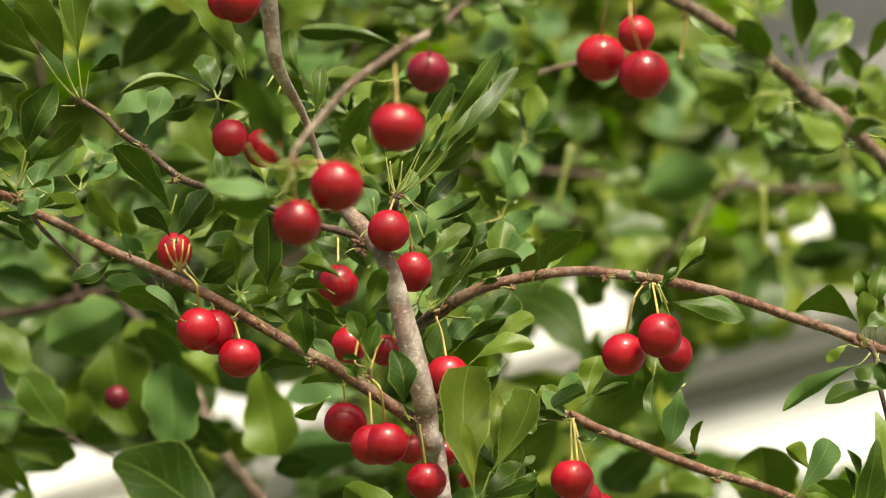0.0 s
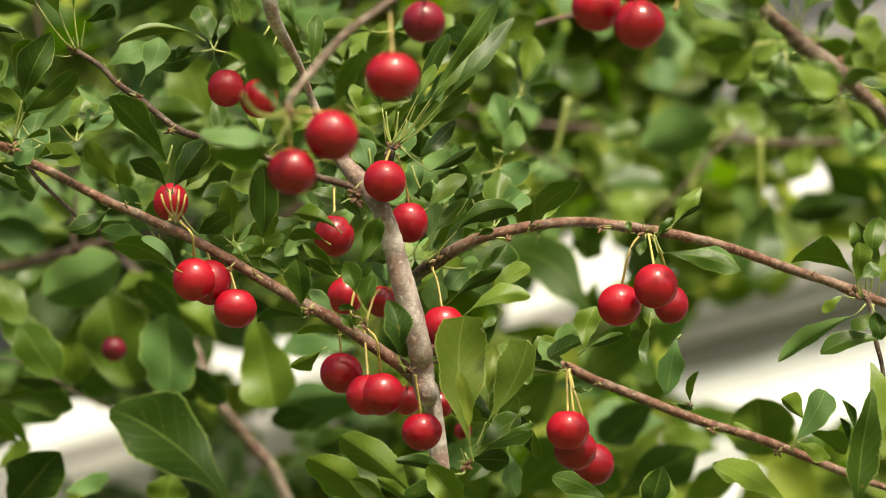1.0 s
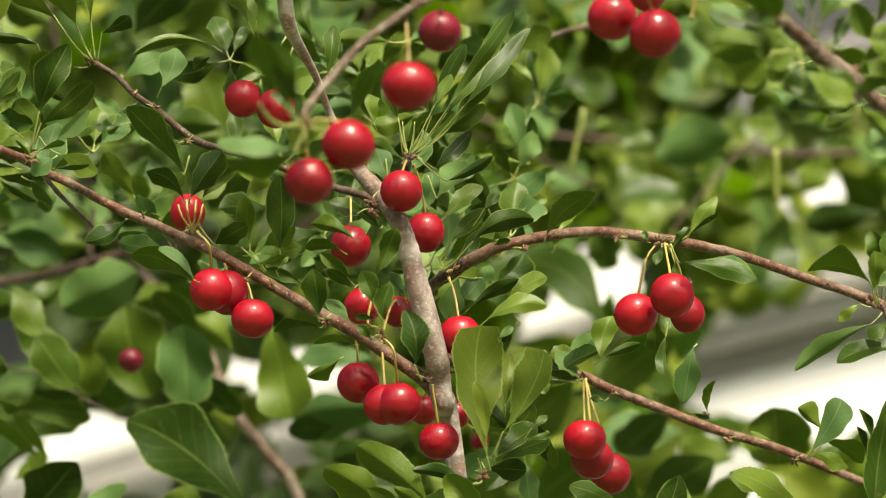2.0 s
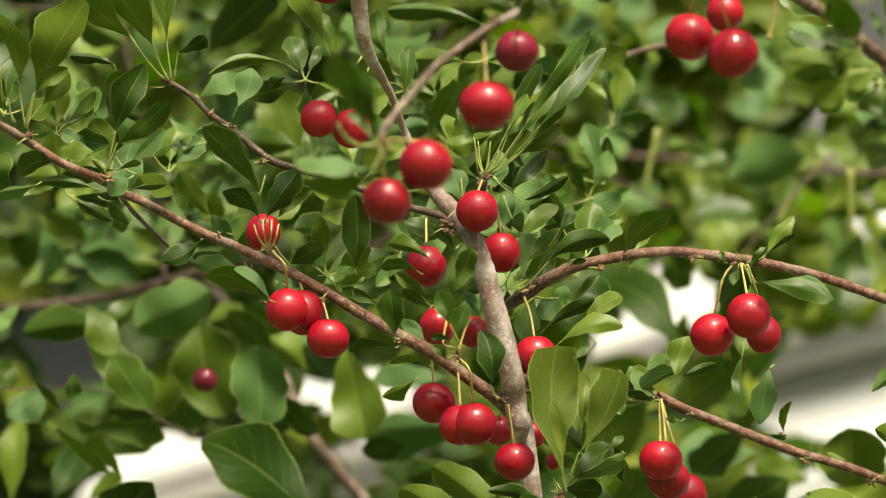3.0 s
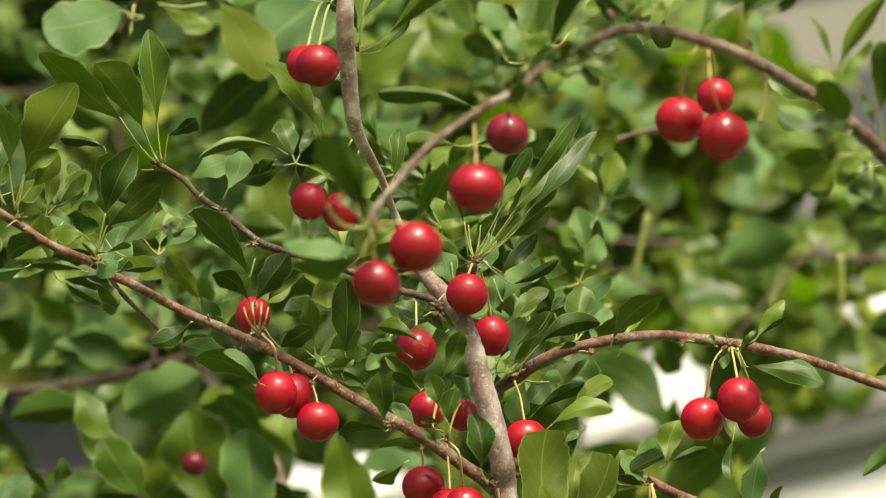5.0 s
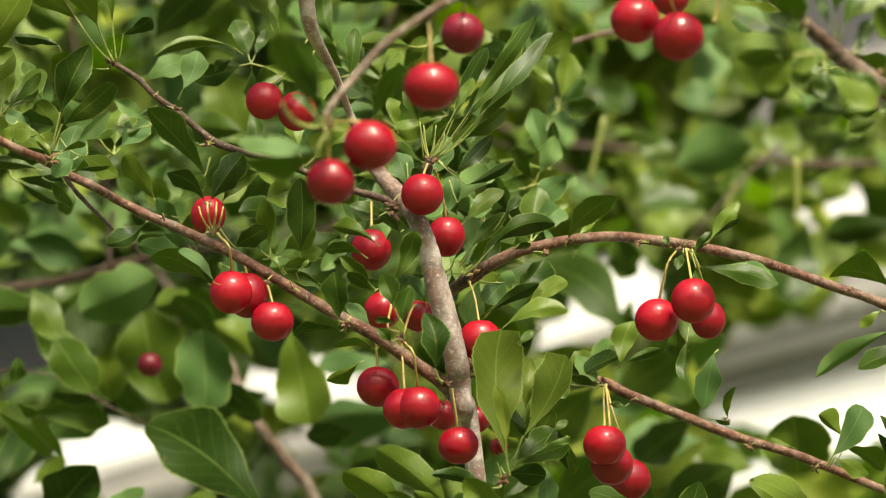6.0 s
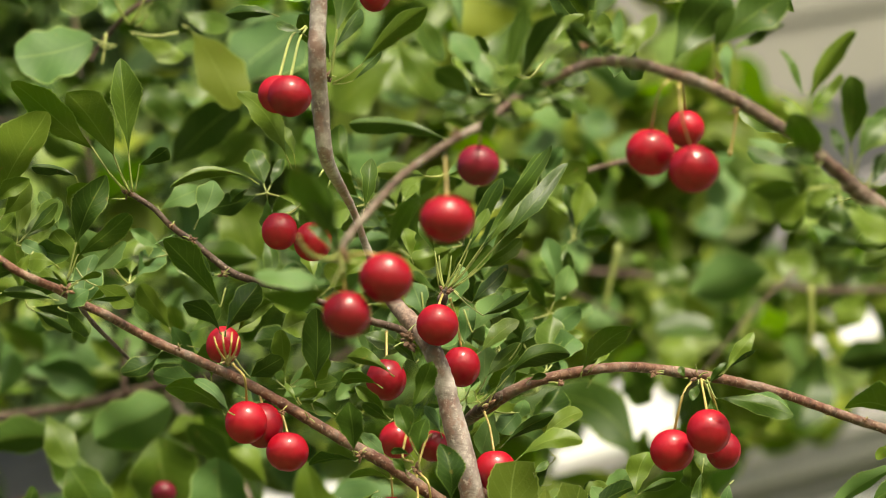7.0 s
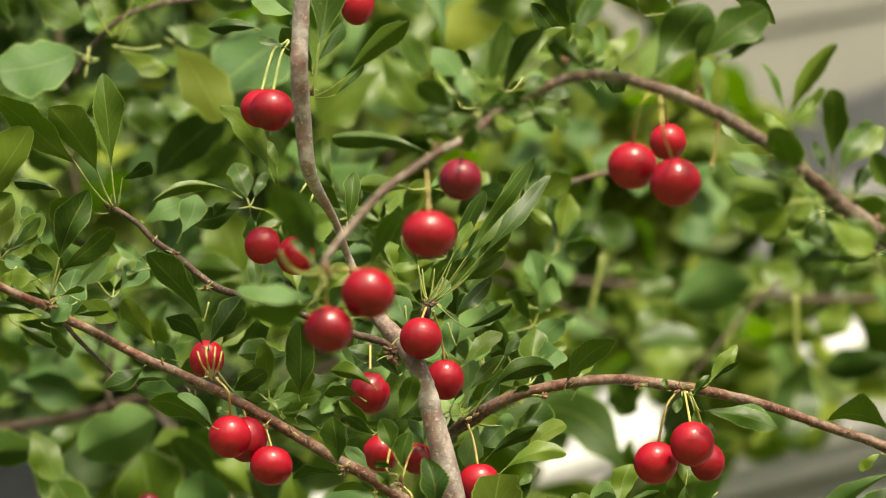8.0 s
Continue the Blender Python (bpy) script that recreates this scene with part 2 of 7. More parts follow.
def tube(points, sides=8, steps=4, rough=0.0, seed=0):
    """Vertices and faces of a tapered, slightly uneven round limb."""
    line = [q.tolist() for q in spline(points, steps)]
    verts, faces = [], []
    up = Vector((0.31, 0.2, 0.93))
    rng = random.Random(seed)
    for i, q in enumerate(line):
        c = Vector(q[:3])
        nxt, prv = Vector(line[min(i + 1, len(line) - 1)][:3]), Vector(line[max(i - 1, 0)][:3])
        t = (nxt - prv).normalized()
        a = t.cross(up)
        if a.length < 0.05:
            a = t.cross(Vector((1, 0, 0)))
        a.normalize()
        b = t.cross(a)
        knot = 1 + rough * 1.6 * max(0, rng.random() - 0.72) / 0.28
        for s in range(sides):
            w = 2 * math.pi * s / sides
            r = max(q[3], 0.0002) * knot * (1 + rough * rng.uniform(-0.5, 0.5))
            verts.append(c + r * (math.cos(w) * a + math.sin(w) * b))
    n = len(line)
    for i in range(n - 1):
        for s in range(sides):
            s2 = (s + 1) % sides
            faces.append((i * sides + s, i * sides + s2, (i + 1) * sides + s2, (i + 1) * sides + s))
    faces.append(tuple(range(sides - 1, -1, -1)))
    faces.append(tuple((n - 1) * sides + s for s in range(sides)))
    return verts, faces


def limb(name, parent, points, material, label="", sides=14, rough=0.06, steps=7):
    v, f = tube(points, sides, steps, rough, seed=len(points) * 7 + int(abs(points[0][0]) * 1e4))
    ob = mesh_ob(name, v, f, [material], parent)
    return tagged(ob, label=label) if label else ob


def blade(root, tip, width, turn, cup, curl, stalk, nlen, seed, teeth=0.035, facing=None):
    """A leaf with petiole: two skins with a rounded tip and toothed edge. Returns verts, faces, material ids, uvs."""
    rng = random.Random(seed)
    root, tip = Vector(root), Vector(tip)
    axis = tip - root
    length = axis.length
    axis.normalize()
    view = facing or Vector((0, -0.95, 0.31))
    side = axis.cross(view)
    if side.length < 0.05:
        side = axis.cross(Vector((1, 0, 0)))
    side.normalize()
    normal = side.cross(axis).normalized()
    rot = Matrix.Rotation(radians(turn), 3, axis)
    side, normal = rot @ side, rot @ normal
    base = root + axis * length * stalk
    blen = length * (1 - stalk)
    wav, ph = rng.uniform(0.07, 0.19) * (1 if nlen > 12 else 0.45), rng.uniform(0, 6.28)
    widest = rng.uniform(0.55, 0.67)
    blunt, lop = rng.uniform(0.5, 0.82), rng.uniform(-0.12, 0.12)
    twist, sickle = radians(rng.uniform(-30, 30)), rng.uniform(-0.07, 0.07)
    cols = (-1.0, -0.5, 0.0, 0.5, 1.0)
    verts, uvs, faces, mids = [], [], [], []
    thick = 0.00022
    for skin in (0, 1):
        for i in range(nlen + 1):
            t = i / nlen
            k = math.log(0.5) / math.log(widest)
            prof = math.sin(math.pi * min(1, t ** k)) ** blunt if 0 < t < 1 else 0.0
            w = width * 0.5 * max(prof, 0.02)
            if teeth and 0 < i < nlen:
                w *= 1 + teeth * (1 if i % 2 else -0.6) * rng.uniform(0.4, 1.4)
            bend = curl * blen * (t * t - 0.25 * t)
            ca, sa = math.cos(twist * (t - 0.3)), math.sin(twist * (t - 0.3))
            sd, nm = side * ca + normal * sa, normal * ca - side * sa
            spine = base + axis * (blen * t) + side * (sickle * blen * math.sin(math.pi * t))
            for c in cols:
                rip = wav * width * math.sin(ph + 11 * t + 1.7 * c) * abs(c)
                lift = cup * abs(c) * w + rip - bend + (thick if skin == 0 else -thick) * (1 - abs(c))
                verts.append(spine + sd * (c * w * (1 + lop * c) * (1 - 0.25 * cup * cup) * (1 + 0.35 * wav * math.sin(ph * 2 + 11 * t + 2 * c))) + nm * lift)
                uvs.append((c, t))
    nc = len(cols)
    half = (nlen + 1) * nc
    for i in range(nlen):
        for j in range(nc - 1):
            a = i * nc + j
            faces.append((a, a + 1, a + nc + 1, a + nc))
            mids.append(0)
            b = half + a
            faces.append((b, b + nc, b + nc + 1, b + 1))
            mids.append(1)
    # petiole and midrib
    if nlen >= 8 and (stalk > 0.03 or nlen > 20):
        r = min(0.00062, width * 0.024)
        mid = [Vector(verts[half + int(s * nlen) * nc + 2]) for s in (0, 0.35, 0.7)]
        sag = Vector((0, 0, -0.04 * length))
        pts = [(*q, r * (0.8 - 0.3 * n)) for n, q in enumerate(mid)]
        if stalk > 0.03:
            pts = [(*root, r * 1.25), (*((root + base) / 2 + sag * stalk), r)] + pts
        pv, pf = tube(pts, 5, 3)
        o = len(verts)
        verts += pv
        uvs += [(0.5, 0.5)] * len(pv)
        faces += [tuple(i + o for i in f) for f in pf]
        mids += [2] * len(pf)
    return verts, faces, mids, uvs


leaf_count = [0]


def broad_leaf(parent, root, tip, width, turn=0, cup=0.25, curl=0.12, stalk=0.22, label="", n=26):
    leaf_count[0] += 1
    v, f, m, u = blade(root, tip, width, turn, cup, curl, stalk, n, leaf_count[0])
    ob = mesh_ob("leaf", v, f, [LEAF_TOP, LEAF_UNDER, STALK], parent, m, u)
    return tagged(ob, label=label) if label else ob


VIEW = Vector((0, -0.951, -0.309))


def leaf(parent, root, base, tip, wl, wr, fl, fr, bend=0.0, under=False, blunt=0.0, curl=None, broad=0.0, olive=False, label=""):
    """A cherry leaf on its stalk: root is on the wood, the blade runs from base to tip with half-widths wl and wr (left and right
    on the way to the tip), each half folded up by its own angle, the midrib bowed sideways by bend; a low blunt squares the tip off,
    curl rolls it forward or back, broad says how far up it is widest."""
    leaf_count[0] += 1
    rng = random.Random(leaf_count[0] * 31)
    root, base, tip = Vector(root), Vector(base), Vector(tip)
    axis = tip - base
    length = axis.length
    axis.normalize()
    side = axis.cross(VIEW).normalized()
    normal = side.cross(axis).normalized()
    n = 34 if length > 0.012 else 16
    widest, wedge, tipped = rng.uniform(0.56, 0.72), rng.uniform(1.15, 1.75), rng.uniform(0.48, 0.75)
    if wl + wr > 0.62 * length:
        widest, wedge, tipped = rng.uniform(0.42, 0.56), rng.uniform(0.55, 0.8), rng.uniform(0.5, 0.7)
    tipped, widest = blunt or tipped, broad or widest
    rolled, sway = rng.choice((-1, -1, 1)) * rng.uniform(0.03, 0.26), rng.uniform(0.01, 0.045)
    rolled = rolled if curl is None else curl
    ph, ripple = rng.uniform(0, 6.28), rng.uniform(0.12, 0.30)
    lobe, fray, hook = rng.uniform(0.06, 0.17), rng.uniform(0.03, 0.085), rng.uniform(-0.07, 0.07)
    cols = (-1.0, -0.66, -0.33, -0.04, 0.04, 0.33, 0.66, 1.0)
    verts, uvs, faces, mids = [], [], [], []
    for skin in (1, -1):
        for i in range(n + 1):
            t = i / n
            if t < widest:
                prof = math.sin(math.pi / 2 * t / widest) ** wedge
            else:
                prof = max(math.cos(math.pi / 2 * (t - widest) / (1 - widest)), 0.0) ** tipped
            prof = max(prof, 0.015)
            tooth = min(0.09, 0.00050 / max(wl, wr)) * rng.uniform(0.3, 1.0) * (1 if i % 2 else -0.5) if 1 < i < n else 0
            spine = base + axis * (length * t) + side * (bend * 4 * t * (1 - t) + hook * length * (t ** 5 - t)) + normal * (length * (rolled * t * t + sway * math.sin(ph * 2 + 8 * t)))
            for c in cols:
                a = abs(c)
                w = (wl if c < 0 else wr) * prof * (1 + tooth * a) * (1 + lobe * math.sin(ph * 3 + 8 * t + (1.3 if c < 0 else 0.0)) + fray * math.sin(ph * 5 + 19 * t + 3 * c))
                rise = math.tan(radians(fl if c < 0 else fr)) * w * (0.75 * a + 0.25 * a * a)
                rise += ripple * w * a * math.sin(ph + 8 * t + (2.0 if c < 0 else 0.0))
                verts.append(spine + side * (w * c) + normal * (rise + skin * 0.00016 * (1 - a)))
                uvs.append((c, t))
    nc, half = len(cols), (n + 1) * len(cols)
    for i in range(n):
        for j in range(nc - 1):
            a = i * nc + j
            faces.append((a, a + 1, a + nc + 1, a + nc))
            b = half + a
            faces.append((b, b + nc, b + nc + 1, b + 1))
            mids += [1, 0] if under else [0, 1]
    # stalk
    if (base - root).length > 0.0015:
        r = min(0.00050, 0.00018 + 0.018 * (wl + wr))
        pts = [(*root, r * 1.3), (*((root + base) / 2 + Vector((0, 0, -0.05)) * (base - root).length), r), (*base, r * 0.9), (*(base + axis * length * 0.03), r * 0.5)]
        pv, pf = tube(pts, 6, 3)
        o = len(verts)
        verts += pv
        uvs += [(0.5, 0.5)] * len(pv)
        faces += [tuple(i + o for i in f) for f in pf]
        mids += [2] * len(pf)
    ob = mesh_ob("leaf", verts, faces, [LEAF_OLIVE if olive else LEAF_TOP, LEAF_UNDER, STALK], parent, mids, uvs)
    return tagged(ob, label=label) if label else ob


def stalk(parent, a, b, c, r):
    """A bare leaf stalk from a by b to c."""
    v, f = tube([(*a, r * 1.2), (*b, r), (*c, r * 0.8)], 6, 4)
    return mesh_ob("stalk", v, f, [STALK], parent)


def spur(parent, place, size, seed=1):
    """A short fruiting spur: a knobbly stub with buds and scales."""
    rng = random.Random(seed)
    verts, faces = [], []
    for k in range(7):
        d = Vector((rng.uniform(-1, 1), rng.uniform(-1, 0.4), rng.uniform(-0.7, 1))).normalized()
        a = Vector(place) + d * size * rng.uniform(0.1, 0.4)
        b = a + d * size * rng.uniform(0.5, 1.1)
        r = size * rng.uniform(0.16, 0.3)
        v, f = tube([(*a, r), (*((a + b) / 2), r * 1.05), (*b, r * 0.2)], 6, 2, 0.15, k)
        o = len(verts)
        verts += v
        faces += [tuple(i + o for i in q) for q in f]
    mids = [0] * len(faces)
    for k in range(rng.randint(1, 3)):
        d = Vector((rng.uniform(-1, 1), rng.uniform(-0.8, 0.2), rng.uniform(-0.5, 1))).normalized()
        a = Vector(place)
        b = a + d * size * rng.uniform(1.1, 2.4)
        r = 0.00032
        v, f = tube([(*a, r * 1.5), (*(a * 0.5 + b * 0.5 + Vector((0, 0, size * 0.2))), r), (*b, r * 0.7)], 5, 3)
        o = len(verts)
        verts += v
        faces += [tuple(i + o for i in q) for q in f]
        mids += [1] * len(f)
    return mesh_ob("spur", verts, faces, [BUD, STALK], parent, mids)


def fruit_mesh():
    """A round cherry of radius 1, dimpled at the stem, with a faint seam on one side."""
    verts, faces = [], []
    nu, nv = 28, 18
    for j in range(nv + 1):
        th = math.pi * j / nv
        for i in range(nu):
            ph = 2 * math.pi * i / nu
            r = 1.0 - 0.16 * math.exp(-(th / 0.30) ** 2) - 0.03 * math.exp(-((math.pi - th) / 0.25) ** 2)
            r -= 0.012 * math.exp(-((ph - math.pi * 1.15) / 0.22) ** 2) * math.sin(th)
            verts.append((r * math.sin(th) * math.cos(ph), r * math.sin(th) * math.sin(ph), 0.97 * r * math.cos(th)))
    for j in range(nv):
        for i in range(nu):
            a, b = j * nu + i, j * nu + (i + 1) % nu
            faces.append((a, a + nu, b + nu, b))
    me = bpy.data.meshes.new("fruit")
    me.from_pydata(verts, [], faces)
    me.polygons.foreach_set("use_smooth", [True] * len(me.polygons))
    return me


FRUIT = fruit_mesh()
FRUIT.materials.append(CHERRY)
FRUIT_RIPE = FRUIT.copy()
FRUIT_RIPE.materials.clear()
FRUIT_RIPE.materials.append(CHERRY_DARK)


def cherry(centre, radius, root=None, squash=1.0, lean=0.0, label="", ripe=False, mid=None, stem_r=0.00056, green=False):
    """A cherry on its stem: root is where the stem leaves the wood."""
    hold = new("cherry")
    hold.matrix_world = Matrix.Translation(centre)
    tagged(hold, label or "ripe red glossy cherry hanging from a branch", "cherry", "cherries on the tree")
    f = new("fruit", FRUIT_RIPE if ripe else FRUIT)
    f.parent = hold
    spin = (centre[0] * 977 + centre[2] * 613) % 6.28
    f.matrix_basis = Matrix.LocRotScale((0, 0, 0), Euler((radians(-8), radians(lean), spin)), (radius, radius, radius * squash))
    if root is not None:
        c, r = Vector(centre), Vector(root)
        tilt = Euler((0, radians(lean), 0)).to_matrix() @ Vector((0, 0, radius * squash * 0.8))
        top = c + tilt
        k = Vector(mid) if mid else r * 0.5 + top * 0.5 + Vector((0.06 * (top.x - r.x), 0, 0.10 * (r - top).length * (1 if abs(r.x - top.x) > 0.004 else 0)))
        v, fc = tube([(*r, stem_r * 1.6), (*(r * 0.8 + k * 0.2), stem_r), (*k, stem_r), (*top, stem_r * 1.2)], 6, 5)
        s = mesh_ob("stem", v, fc, [STALK if green else STEM])
        s.parent = hold
        s.matrix_parent_inverse = Matrix.Translation(-c)
    return hold


def slab(name, parent, lo, hi, material, m=None):
    """A board in the parent's own axes, with softened long edges."""
    bm = bmesh.new()
    bmesh.ops.create_cube(bm, size=1)
    size = [h - l for l, h in zip(lo, hi)]
    for v in bm.verts:
        v.co = Vector([l + s * (c + 0.5) for l, s, c in zip(lo, size, v.co)])
    if m:
        bm.transform(m)
    bmesh.ops.bevel(bm, geom=bm.edges[:], offset=min(size) * 0.12, segments=1, affect="EDGES")
    me = bpy.data.meshes.new(name)
    bm.to_mesh(me)
    bm.free()
    me.materials.append(material)
    ob = new(name, me)
    ob.parent = parent
    return ob


# ---- ground ----
def ground():
    n, size = 60, 120.0
    verts = []
    for i in range(n + 1):
        for j in range(n + 1):
            x, y = (i / n - 0.5), (j / n - 0.5)
            x, y = size * x * abs(x) * 4, size * y * abs(y) * 4
            verts.append((x, y, 0.03 * noise.noise(Vector((x * 0.6, y * 0.6, 0)))))
    faces = [(i * (n + 1) + j, (i + 1) * (n + 1) + j, (i + 1) * (n + 1) + j + 1, i * (n + 1) + j + 1) for i in range(n) for j in range(n)]
    return tagged(mesh_ob("ground", verts, faces, [LAWN]), "mown green lawn under the trees", "lawn", kind="structure")


ground()

# ---- house behind the trees ----
house = new("house")
house.matrix_world = pose(HOUSE_X, HOUSE_Y, 0, 0, 0, -HOUSE_YAW)
tagged(house, "pale house with beige siding above a grey gutter and white boards", "house")
# boards run along x (the wall's length), outward is -y, z up; the gutter's face is at y = 0
LONG0, LONG1 = -9.0, 4.0


def course(name, z0, z1, y0, y1, material, lean=0.0):
    m = Matrix.Translation((0, y0, z0)) @ Matrix.Rotation(radians(lean), 4, "X") @ Matrix.Translation((0, -y0, -z0))
    return slab(name, house, (LONG0, y0, z0), (LONG1, y1, z1), material, m)


# white clapboards under the eave
for k in range(7):
    course("white_board", Z_GUT - 0.055 - 0.17 * (k + 1), Z_GUT - 0.05 - 0.17 * k, 0.035, 0.065, WHITE, -4)
course("fascia", Z_GUT - 0.05, Z_GUT - 0.003, 0.03, 0.08, TRIM)
# gutter with three rolls, dark gap above it, then the white drip board
course("gutter", Z_GUT, Z_GUT + 0.042, 0.0, 0.08, GREY)
course("gutter", Z_GUT + 0.045, Z_GUT + 0.092, -0.02, 0.08, GREY)
course("gutter", Z_GUT + 0.095, Z_GUT + 0.125, 0.005, 0.08, GREY)
# the gap's shade is put in as a near-black strip
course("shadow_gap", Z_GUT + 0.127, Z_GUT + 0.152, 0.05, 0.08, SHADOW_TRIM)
course("drip_board", Z_GUT + 0.155, Z_GUT + 0.265, 0.02, 0.08, WHITE)
course("drip_board", Z_GUT + 0.268, Z_GUT + 0.30, 0.03, 0.08, WHITE)
# lean-to roof of shingles up to the flashing
run = 0.13
for k in range(5):
    m = Matrix.Translation((0, 0.04, Z_GUT + 0.303)) @ Matrix.Rotation(radians(50), 4, "X") @ Matrix.Translation((0, run * k, 0)) @ Matrix.Rotation(radians(-4), 4, "X")
    slab("shingle_course", house, (LONG0, 0.0, 0.0), (LONG1, run + 0.03, 0.014), SHINGLE, m)
TOP = Z_GUT + 0.303 + 5 * run * math.sin(radians(50))
BACK = 0.04 + 5 * run * math.cos(radians(50))
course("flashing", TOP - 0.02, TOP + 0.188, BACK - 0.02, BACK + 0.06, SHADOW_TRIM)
# beige siding of the upper wall
# it stands askew to the lean-to
SKEW = Matrix.Translation((-0.37, BACK, 0)) @ Matrix.Rotation(radians(22), 4, "Z") @ Matrix.Translation((0.37, -BACK, 0))
for k in range(14):
    z = TOP + 0.19 + 0.20 * k
    lap = Matrix.Translation((0, BACK, z)) @ Matrix.Rotation(radians(-4), 4, "X") @ Matrix.Translation((0, -BACK, -z))
    slab("siding_board", house, (-4.0, BACK - 0.012, z), (4.0, BACK + 0.018, z + 0.21), SIDING, SKEW @ lap)
slab("inner_wall", house, (LONG0, 0.085, 0), (LONG1, BACK, Z_GUT + 0.29), WHITE)
slab("back_wall", house, (LONG0, BACK + 0.07, 0), (LONG1, BACK + 5.0, TOP + 2.85), SIDING)
slab("roof", house, (LONG0 - 0.3, BACK - 0.4, TOP + 2.9), (LONG1 + 0.3, BACK + 5.4, TOP + 3.05), SHINGLE)


# ---- the cherry tree ----
tree = new("cherry_tree")
tree.matrix_world = Matrix.Translation((0.10, 1.62, 0))
tagged(tree, "cherry tree with small green leaves and red fruit", "tree")

main = limb("limb", tree, [(0.10, 1.62, -0.05, 0.055), (0.085, 1.60, 0.5, 0.040), (0.055, 1.57, 1.0, 0.028), (0.025, 1.50, 1.60, 0.0085), (-0.0002, 1.4511, 1.8556, 0.00425), (-0.0055, 1.4390, 1.8767, 0.00455), (-0.0071, 1.4352, 1.8885, 0.00495), (-0.0091, 1.4265, 1.8989, 0.00530), (-0.0153, 1.4193, 1.9212, 0.00518), (-0.0185, 1.4155, 1.9329, 0.00469), (-0.0217, 1.4119, 1.9440, 0.00444), (-0.0257, 1.4086, 1.9541, 0.00419), (-0.0328, 1.4151, 1.9666, 0.00397), (-0.0415, 1.4216, 1.9787, 0.00350), (-0.0493, 1.4276, 1.9927, 0.00252), (-0.0559, 1.4230, 2.0071, 0.00176), (-0.0610, 1.4089, 2.0180, 0.00163), (-0.0651, 1.3967, 2.0230, 0.00199), (-0.0693, 1.3801, 2.0257, 0.00270), (-0.0723, 1.3632, 2.0292, 0.00329), (-0.0745, 1.3516, 2.0486, 0.00376), (-0.0755, 1.3383, 2.0639, 0.00376), (-0.0750, 1.3323, 2.0798, 0.00364), (-0.0741, 1.3268, 2.0945, 0.00352), (-0.0727, 1.3195, 2.1138, 0.00327)], BARK_GREY, "grey-brown limb with flaking speckled bark", 16, 0.07)
left = limb("branch", tree, [(-0.0048, 1.4826, 1.8882, 0.00306), (-0.0105, 1.451, 1.8884, 0.00350), (-0.0171, 1.4347, 1.8902, 0.00309), (-0.0233, 1.4334, 1.8942, 0.00285), (-0.0332, 1.4312, 1.9007, 0.00272), (-0.0455, 1.4287, 1.9085, 0.00260), (-0.0579, 1.4266, 1.9149, 0.00260), (-0.0703, 1.4245, 1.9215, 0.00247), (-0.0827, 1.4222, 1.9285, 0.00235), (-0.095, 1.42, 1.9354, 0.00235), (-0.1099, 1.4174, 1.9431, 0.00223), (-0.1198, 1.4161, 1.9474, 0.00223), (-0.1322, 1.4143, 1.9528, 0.00210), (-0.1445, 1.4127, 1.9577, 0.00210), (-0.1569, 1.4108, 1.9636, 0.00198), (-0.1676, 1.3945, 1.9652, 0.00196), (-0.1774, 1.3931, 1.9694, 0.00196), (-0.1853, 1.3771, 1.9701, 0.00194), (-0.1999, 1.3608, 1.9719, 0.00180), (-0.2143, 1.358, 1.9806, 0.00180), (-0.2287, 1.3409, 1.9846, 0.00166), (-0.2477, 1.3378, 1.9941, 0.00143), (-0.2669, 1.3354, 2.0016, 0.00095), (-0.2764, 1.3339, 2.0061, 0.00024)], BARK, "red-brown branch with pale lenticels", 12, 0.07)
upper = limb("branch", tree, [(-0.0345, 1.4683, 1.9806, 0.00232), (-0.0443, 1.4671, 1.9845, 0.00180), (-0.0551, 1.4662, 1.9872, 0.00167), (-0.0706, 1.4645, 1.9924, 0.00155), (-0.0877, 1.4481, 1.9944, 0.00153), (-0.106, 1.4181, 1.9897, 0.00162), (-0.1155, 1.417, 1.993, 0.00175), (-0.1235, 1.4152, 1.9987, 0.00150), (-0.1323, 1.4129, 2.0056, 0.00162), (-0.1423, 1.4107, 2.0123, 0.00137), (-0.1497, 1.4084, 2.0194, 0.00125), (-0.1573, 1.4069, 2.0242, 0.00125), (-0.161, 1.4061, 2.0265, 0.00125), (-0.1625, 1.4058, 2.0275, 0.00025)], BARK_DARK, "thin dark twig ending in a leafy spur", 10, 0.07)
right = limb("branch", tree, [(-0.0143, 1.474, 1.9388, 0.00205), (-0.0086, 1.4595, 1.9398, 0.00279), (-0.0015, 1.4466, 1.9406, 0.00302), (0.0065, 1.4378, 1.9435, 0.00276), (0.0165, 1.432, 1.9469, 0.00250), (0.029, 1.4309, 1.9502, 0.00237), (0.039, 1.4303, 1.9521, 0.00237), (0.049, 1.4298, 1.9535, 0.00225), (0.0621, 1.4439, 1.9588, 0.00227), (0.0755, 1.4585, 1.9624, 0.00230), (0.0882, 1.4591, 1.9607, 0.00242), (0.101, 1.4596, 1.959, 0.00230), (0.1137, 1.4604, 1.9565, 0.00217), (0.1265, 1.4613, 1.9536, 0.00217), (0.1392, 1.4626, 1.9498, 0.00217), (0.152, 1.464, 1.9454, 0.00217), (0.1647, 1.4654, 1.9413, 0.00217), (0.1775, 1.4666, 1.9374, 0.00217), (0.1877, 1.4679, 1.9335, 0.00255), (0.1979, 1.4691, 1.9299, 0.00204), (0.2157, 1.4712, 1.9233, 0.00153), (0.2285, 1.4732, 1.9173, 0.00025)], BARK, "arching red-brown branch with pale lenticels", 12, 0.07)
